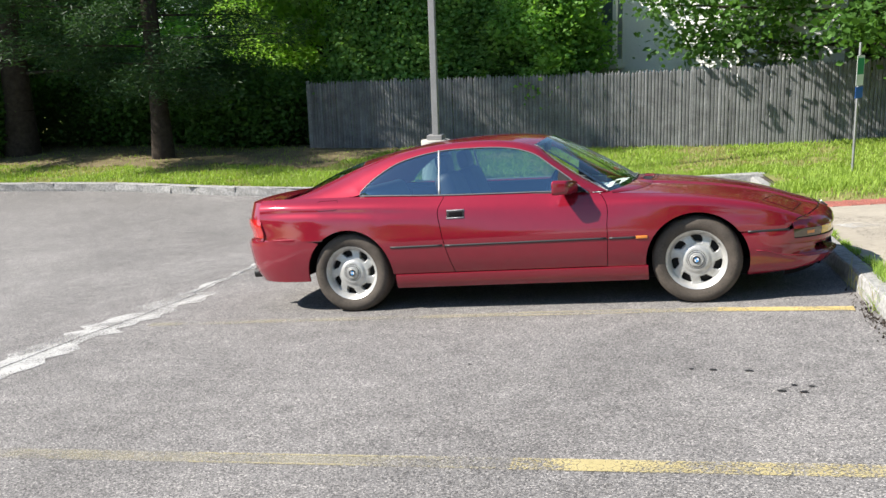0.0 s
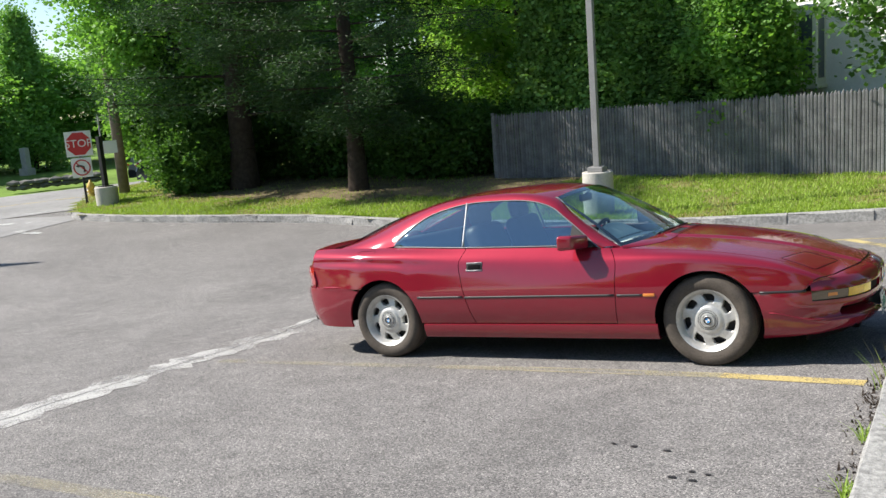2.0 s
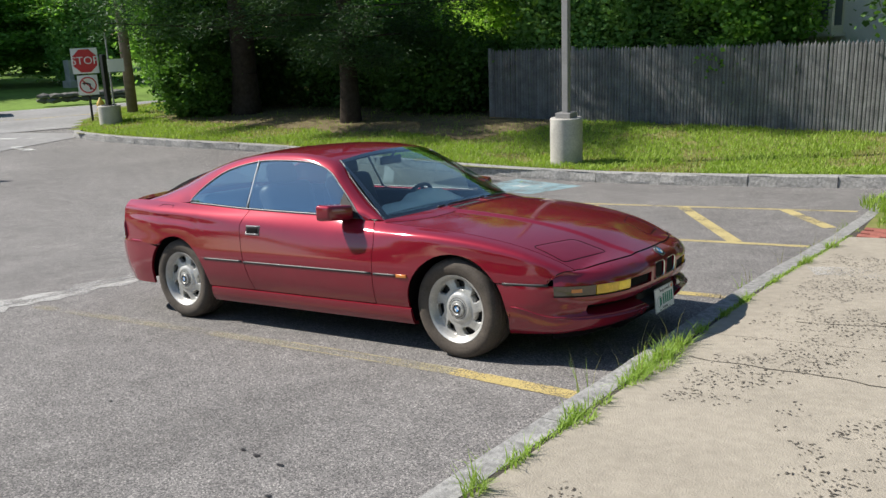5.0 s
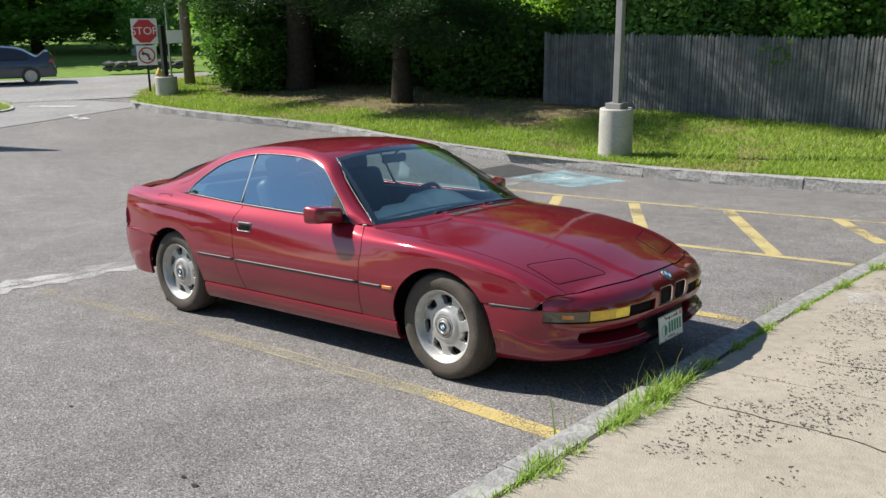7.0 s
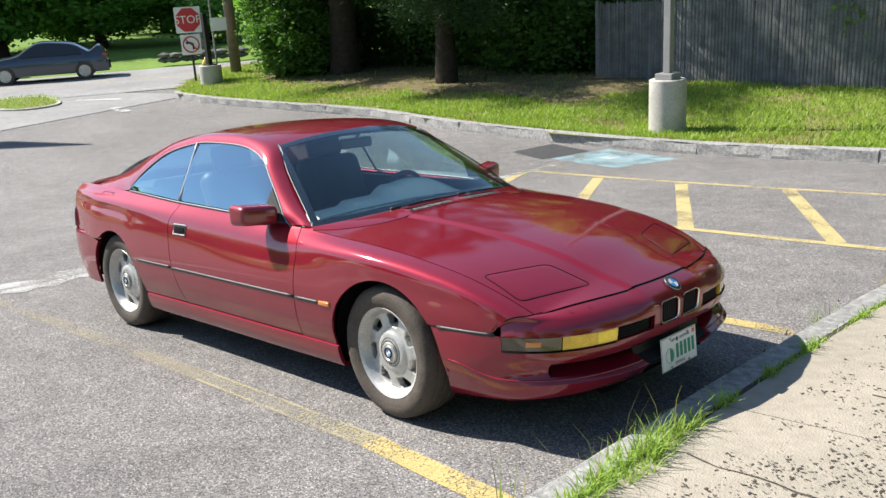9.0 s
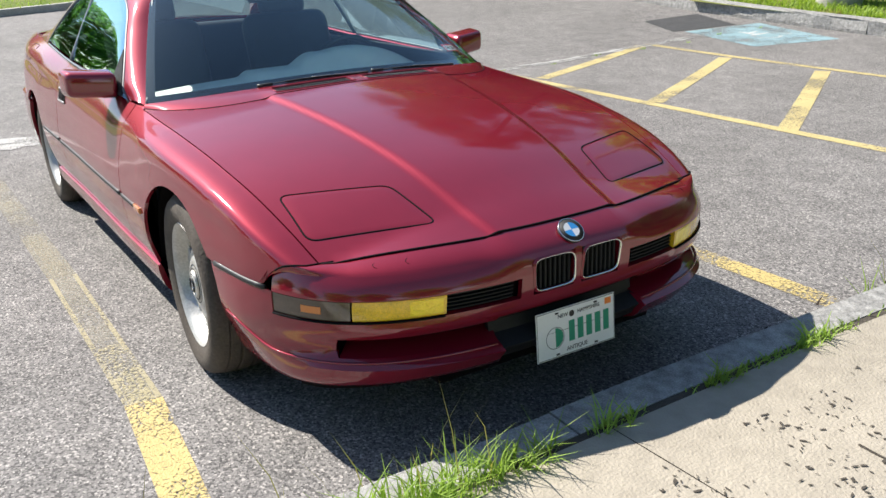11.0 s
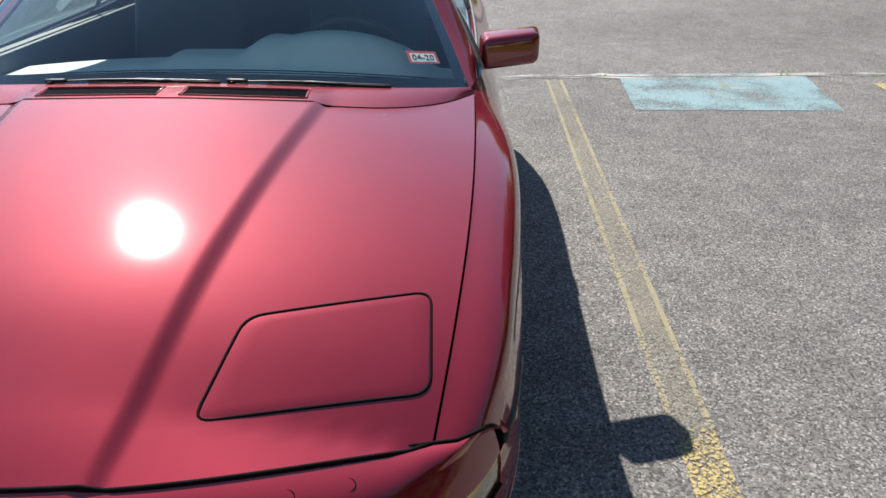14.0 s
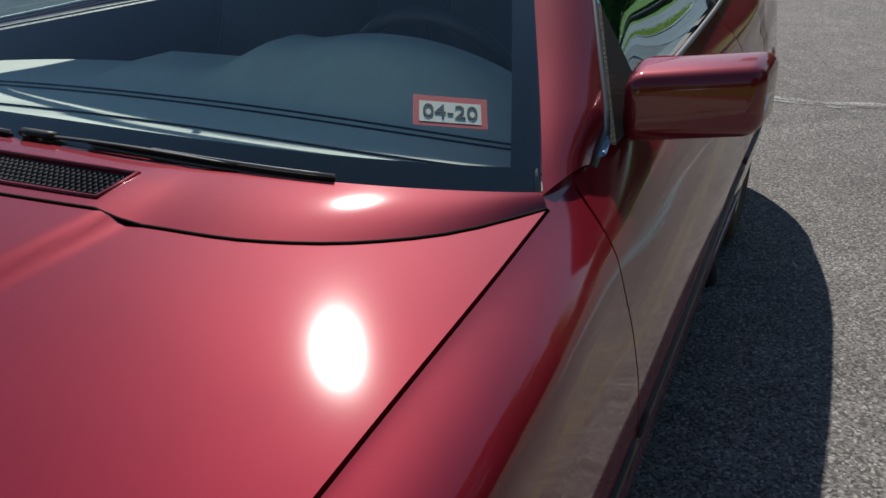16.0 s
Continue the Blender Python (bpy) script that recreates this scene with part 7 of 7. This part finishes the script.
# sedan standing on the road
sedan_m = Matrix.Translation((-32.3, 11.2, -0.78)) @ Matrix.Rotation(math.atan2(-ROAD_DIR.y, -ROAD_DIR.x), 4, "Z")
sedan = thing("sedan", "slate blue sedan standing on the road", "car", sedan_m)
prof_top = curve_of((-2.3, -2.2, -1.6, -1.2, -0.5, 0.3, 0.9, 1.6, 2.15, 2.3), (0.62, 0.98, 1.06, 1.30, 1.44, 1.42, 1.05, 0.92, 0.72, 0.5))
P = []
for x in stations(-2.3, 2.3, 40):
    zt = prof_top(x)
    w = 0.90 * (1 - 0.12 * abs(x / 2.3) ** 4)
    belt = min(zt, 0.92)
    ytop = w * 0.92 if zt <= 0.95 else w * (0.92 - 0.26 * min((zt - 0.92) / 0.5, 1))
    P.append([(x, -w * 0.95, 0.25), (x, -w, 0.55), (x, -w * 0.97, belt * 0.9), (x, -ytop, zt - 0.04), (x, -ytop * 0.8, zt), (x, 0, zt + 0.02), (x, ytop * 0.8, zt), (x, ytop, zt - 0.04), (x, w * 0.97, belt * 0.9), (x, w, 0.55), (x, w * 0.95, 0.25)])
part("body", patch(P, 0.01, None, (0, 0, 0.5)), BLUE_CAR, sedan)
for s in (-1, 1):
    part("side_window", patch([[(x, s * (0.875 - 0.30 * (z - 0.92)), z) for z in stations(0.95, max(prof_top(x) - 0.07, 0.97), 4)] for x in stations(-1.35, 0.8, 16)], 0.0, None, (0, 0, 0.9)), CERAMIC, sedan)
    part("tail_light", boxed(-2.27, -2.1, s * 0.72 - 0.13, s * 0.72 + 0.13, 0.80, 0.92, bevel=0.01), RED_LENS, sedan)
    for x in (-1.4, 1.42):
        wheel = part("wheel", rod((x, s * 0.72, 0.32), (x, s * 0.93, 0.32), 0.33, n=28), TYRE, sedan)
        part("rim", rod((x, s * 0.90, 0.32), (x, s * 0.94, 0.32), 0.22, n=28), SILVER, wheel)

other = copy_thing(sedan, Matrix.Translation((-27.0, 20.6, -0.78)) @ Matrix.Rotation(math.atan2(ROAD_DIR.y, ROAD_DIR.x), 4, "Z"))


# ---- grass ----
def blades(places, height, seed, lean=0.5, width=0.006):
    """Grass blades as bent strips of two faces each."""
    g = np.random.default_rng(seed)
    p = np.array(places, float)
    n = len(p)
    a = g.uniform(0, 2 * np.pi, n)
    h = height * g.uniform(0.4, 1.3, n)
    l = lean * h * g.uniform(0.1, 1.2, n)
    d = np.stack([np.cos(a), np.sin(a), np.zeros(n)], 1)
    sd = np.stack([-np.sin(a), np.cos(a), np.zeros(n)], 1) * (width * g.uniform(0.6, 1.4, (n, 1)))
    up = np.array((0, 0, 1.0))
    mid = p + d * (0.35 * l)[:, None] + up * (0.6 * h)[:, None]
    tip = p + d * l[:, None] + up * h[:, None]
    verts = np.stack([p - sd, p + sd, mid + sd * 0.7, mid - sd * 0.7, tip], 1).reshape(-1, 3)
    base = np.arange(n) * 5
    me = bpy.data.meshes.new("blades")
    me.vertices.add(5 * n)
    me.vertices.foreach_set("co", verts.ravel())
    idx = np.concatenate([np.stack([base, base + 1, base + 2, base + 3], 1), np.stack([base + 3, base + 2, base + 4, base + 4], 1)[:, :3]], 1).ravel()
    me.loops.add(7 * n)
    me.loops.foreach_set("vertex_index", idx)
    me.polygons.add(2 * n)
    me.polygons.foreach_set("loop_start", np.stack([np.arange(n) * 7, np.arange(n) * 7 + 4], 1).ravel())
    me.update(calc_edges=True)
    return me


rnd = random.Random(53)
lawn, dry = [], []
while len(lawn) < 95000:
    x, y = rnd.uniform(-24, 9), 8.9 + 7.0 * rnd.random() ** 1.3
    if x > 1.6:
        y = rnd.uniform(4.3, 14)
    if x < 1.45 and y < KERB_FAR(x) + 0.2:
        continue
    bare = noise.noise((x * 0.6, y * 0.6, 3)) + 0.5 * noise.noise((x * 2, y * 2, 9)) + (0.28 * smooth01((y - 10.2) / 1.5) * smooth01((-6.5 - x) / 2))
    if under_pines(x, y) > -0.05 and rnd.random() < 0.90:
        continue
    if bare > 0.24 and rnd.random() < 0.85:
        if rnd.random() < 0.35:
            dry.append((x, y, verge_height(x, y)))
        continue
    lawn.append((x, y, verge_height(x, y)))
for (ring, mid), count in ((island_a, 9000), (island_b, 1500)):
    lo_x, hi_x = min(p.x for p in ring), max(p.x for p in ring)
    lo_y, hi_y = max(min(p.y for p in ring), -4), max(p.y for p in ring)
    for _ in range(count):
        x, y = rnd.uniform(lo_x, hi_x), rnd.uniform(lo_y, hi_y)
        inside = False
        for p, q in zip(ring, ring[1:] + ring[:1]):
            if (p.y > y) != (q.y > y) and x + 0.0 < (q.x - p.x) * (y - p.y) / (q.y - p.y) + p.x:
                inside = not inside
        if inside:
            lawn.append((x, y, -0.72 if mid.x < -22 and count < 2000 else -0.68))
tagged(part("lawn_grass", blades(lawn, 0.075, 61, 0.9, 0.0075), GRASS), "bright uneven grass of the verge", "grass", kind="stuff")
tagged(part("dry_grass", blades(dry, 0.06, 62, 0.9, 0.008), DRY_GRASS), "dry straw-coloured grass in thin patches", "grass", kind="stuff")
tall = []
for cx, cy, r, n in ((1.75, 5.6, 0.5, 900), (2.6, 5.2, 0.7, 900), (2.2, 7.0, 0.6, 600), (-4.4, 9.5, 0.2, 90), (-7.2, 10.9, 0.25, 120), (3.6, 6.4, 0.9, 900)):
    for _ in range(n):
        a, q = rnd.uniform(0, 6.28), r * math.sqrt(rnd.random())
        tall.append((cx + q * math.cos(a), cy + q * math.sin(a), verge_height(cx, cy)))
tagged(part("tall_grass", blades(tall, 0.11, 63, 1.0, 0.006), GRASS), "tall unmown grass at the kerb's end", "grass", kind="stuff")


def tuft(x, y, z, r, n, h, seed, seeds=0):
    ob_rnd = random.Random(seed)
    pl = []
    for _ in range(n):
        a, q = ob_rnd.uniform(0, 6.28), r * math.sqrt(ob_rnd.random())
        pl.append((q * math.cos(a) * 0.6, q * math.sin(a) * 1.3, 0))
    tf = part("weed_tuft", blades(pl * 2, h * 0.72, seed, 1.5, 0.0028), WEED)
    tagged(tf, "tuft of green weeds growing from the kerb joint", "weeds", group="weeds along the kerb", kind="stuff")
    tf.location = (x, y, z)
    return tf


for k, (y, r, n, h) in enumerate(((-2.62, 0.06, 40, 0.10), (-2.3, 0.06, 30, 0.08), (-1.75, 0.12, 90, 0.07), (-1.5, 0.06, 30, 0.06), (-1.12, 0.12, 90, 0.08), (-0.85, 0.15, 130, 0.10), (-0.62, 0.12, 100, 0.10), (-0.4, 0.08, 60, 0.10), (-0.1, 0.06, 30, 0.08), (0.35, 0.05, 30, 0.07), (0.8, 0.06, 40, 0.07), (1.5, 0.05, 26, 0.07), (2.3, 0.08, 50, 0.09), (3.1, 0.08, 50, 0.09), (-4.4, 0.10, 80, 0.10), (-5.6, 0.10, 80, 0.10))):
    tuft(KERB_NEAR(y) + 0.17, y, lot_height(1.36, y) + KERB_TOP - 0.01, r, n, h, 300 + k)
for k, (y, r, n, h) in enumerate(((-1.28, 0.07, 9, 0.26), (-3.4, 0.10, 70, 0.10), (-3.0, 0.07, 40, 0.12), (-2.2, 0.08, 40, 0.10), (1.45, 0.10, 16, 0.18), (1.7, 0.08, 12, 0.14), (2.4, 0.08, 40, 0.09), (3.3, 0.14, 90, 0.12), (4.6, 0.15, 110, 0.16), (-3.9, 0.07, 36, 0.1), (-4.6, 0.1, 60, 0.12))):
    tuft(KERB_NEAR(y) - 0.02, y, lot_height(1.0, y), r, n, h, 400 + k)
for k in range(14):
    y = -2.0 + k * 0.72
    tuft(-4.85 + 0.06 * math.sin(k * 2.1), y + 4, lot_height(-4.85, y + 4), 0.05, 10, 0.03, 500 + k)

# thin seed stems standing out of the weeds
stems = []
rnd = random.Random(91)
for _ in range(46):
    y = rnd.choice((-1.3, -1.05, -0.75, -0.55, 1.5, 2.3, 3.2, -3.3)) + rnd.gauss(0, 0.10)
    side = rnd.random() < 0.5
    stems.append((KERB_NEAR(y) + (0.17 if side else -0.03) + rnd.uniform(-0.02, 0.02), y, lot_height(1.2, y) + (KERB_TOP if side else 0.0)))
tagged(part("seed_stems", blades(stems, 0.24, 92, 0.45, 0.0022), DRY_GRASS), "thin pale seed stems among the kerb weeds", "weeds", kind="stuff")
litter = []
for _ in range(420):
    y = rnd.choice((-3.6, -2.6, -1.6, -1.4, 1.5, 2.6, 3.6)) + rnd.gauss(0, 0.35)
    x = KERB_NEAR(y) - abs(rnd.gauss(0, 0.06)) - 0.02
    litter.append((x, y, lot_height(x, y)))
tagged(part("dry_leaf_litter", blades(litter, 0.022, 93, 2.5, 0.006), BARK), "brown bits of dry leaf along the kerb", "litter", kind="stuff")

# low clover and moss filling the joint behind the kerb
joint_green = []
for _ in range(5200):
    y = rnd.uniform(-5.5, 4.2)
    if noise.noise((y * 2.3, 1.7, 4)) + rnd.uniform(-0.25, 0.25) < -0.02:
        continue
    joint_green.append((KERB_NEAR(y) + rnd.uniform(0.135, 0.19), y, lot_height(1.3, y) + KERB_TOP - 0.012))
tagged(part("joint_moss", blades(joint_green, 0.026, 95, 1.2, 0.0032), WEED), "low moss and clover in the kerb joint", "weeds", kind="stuff")
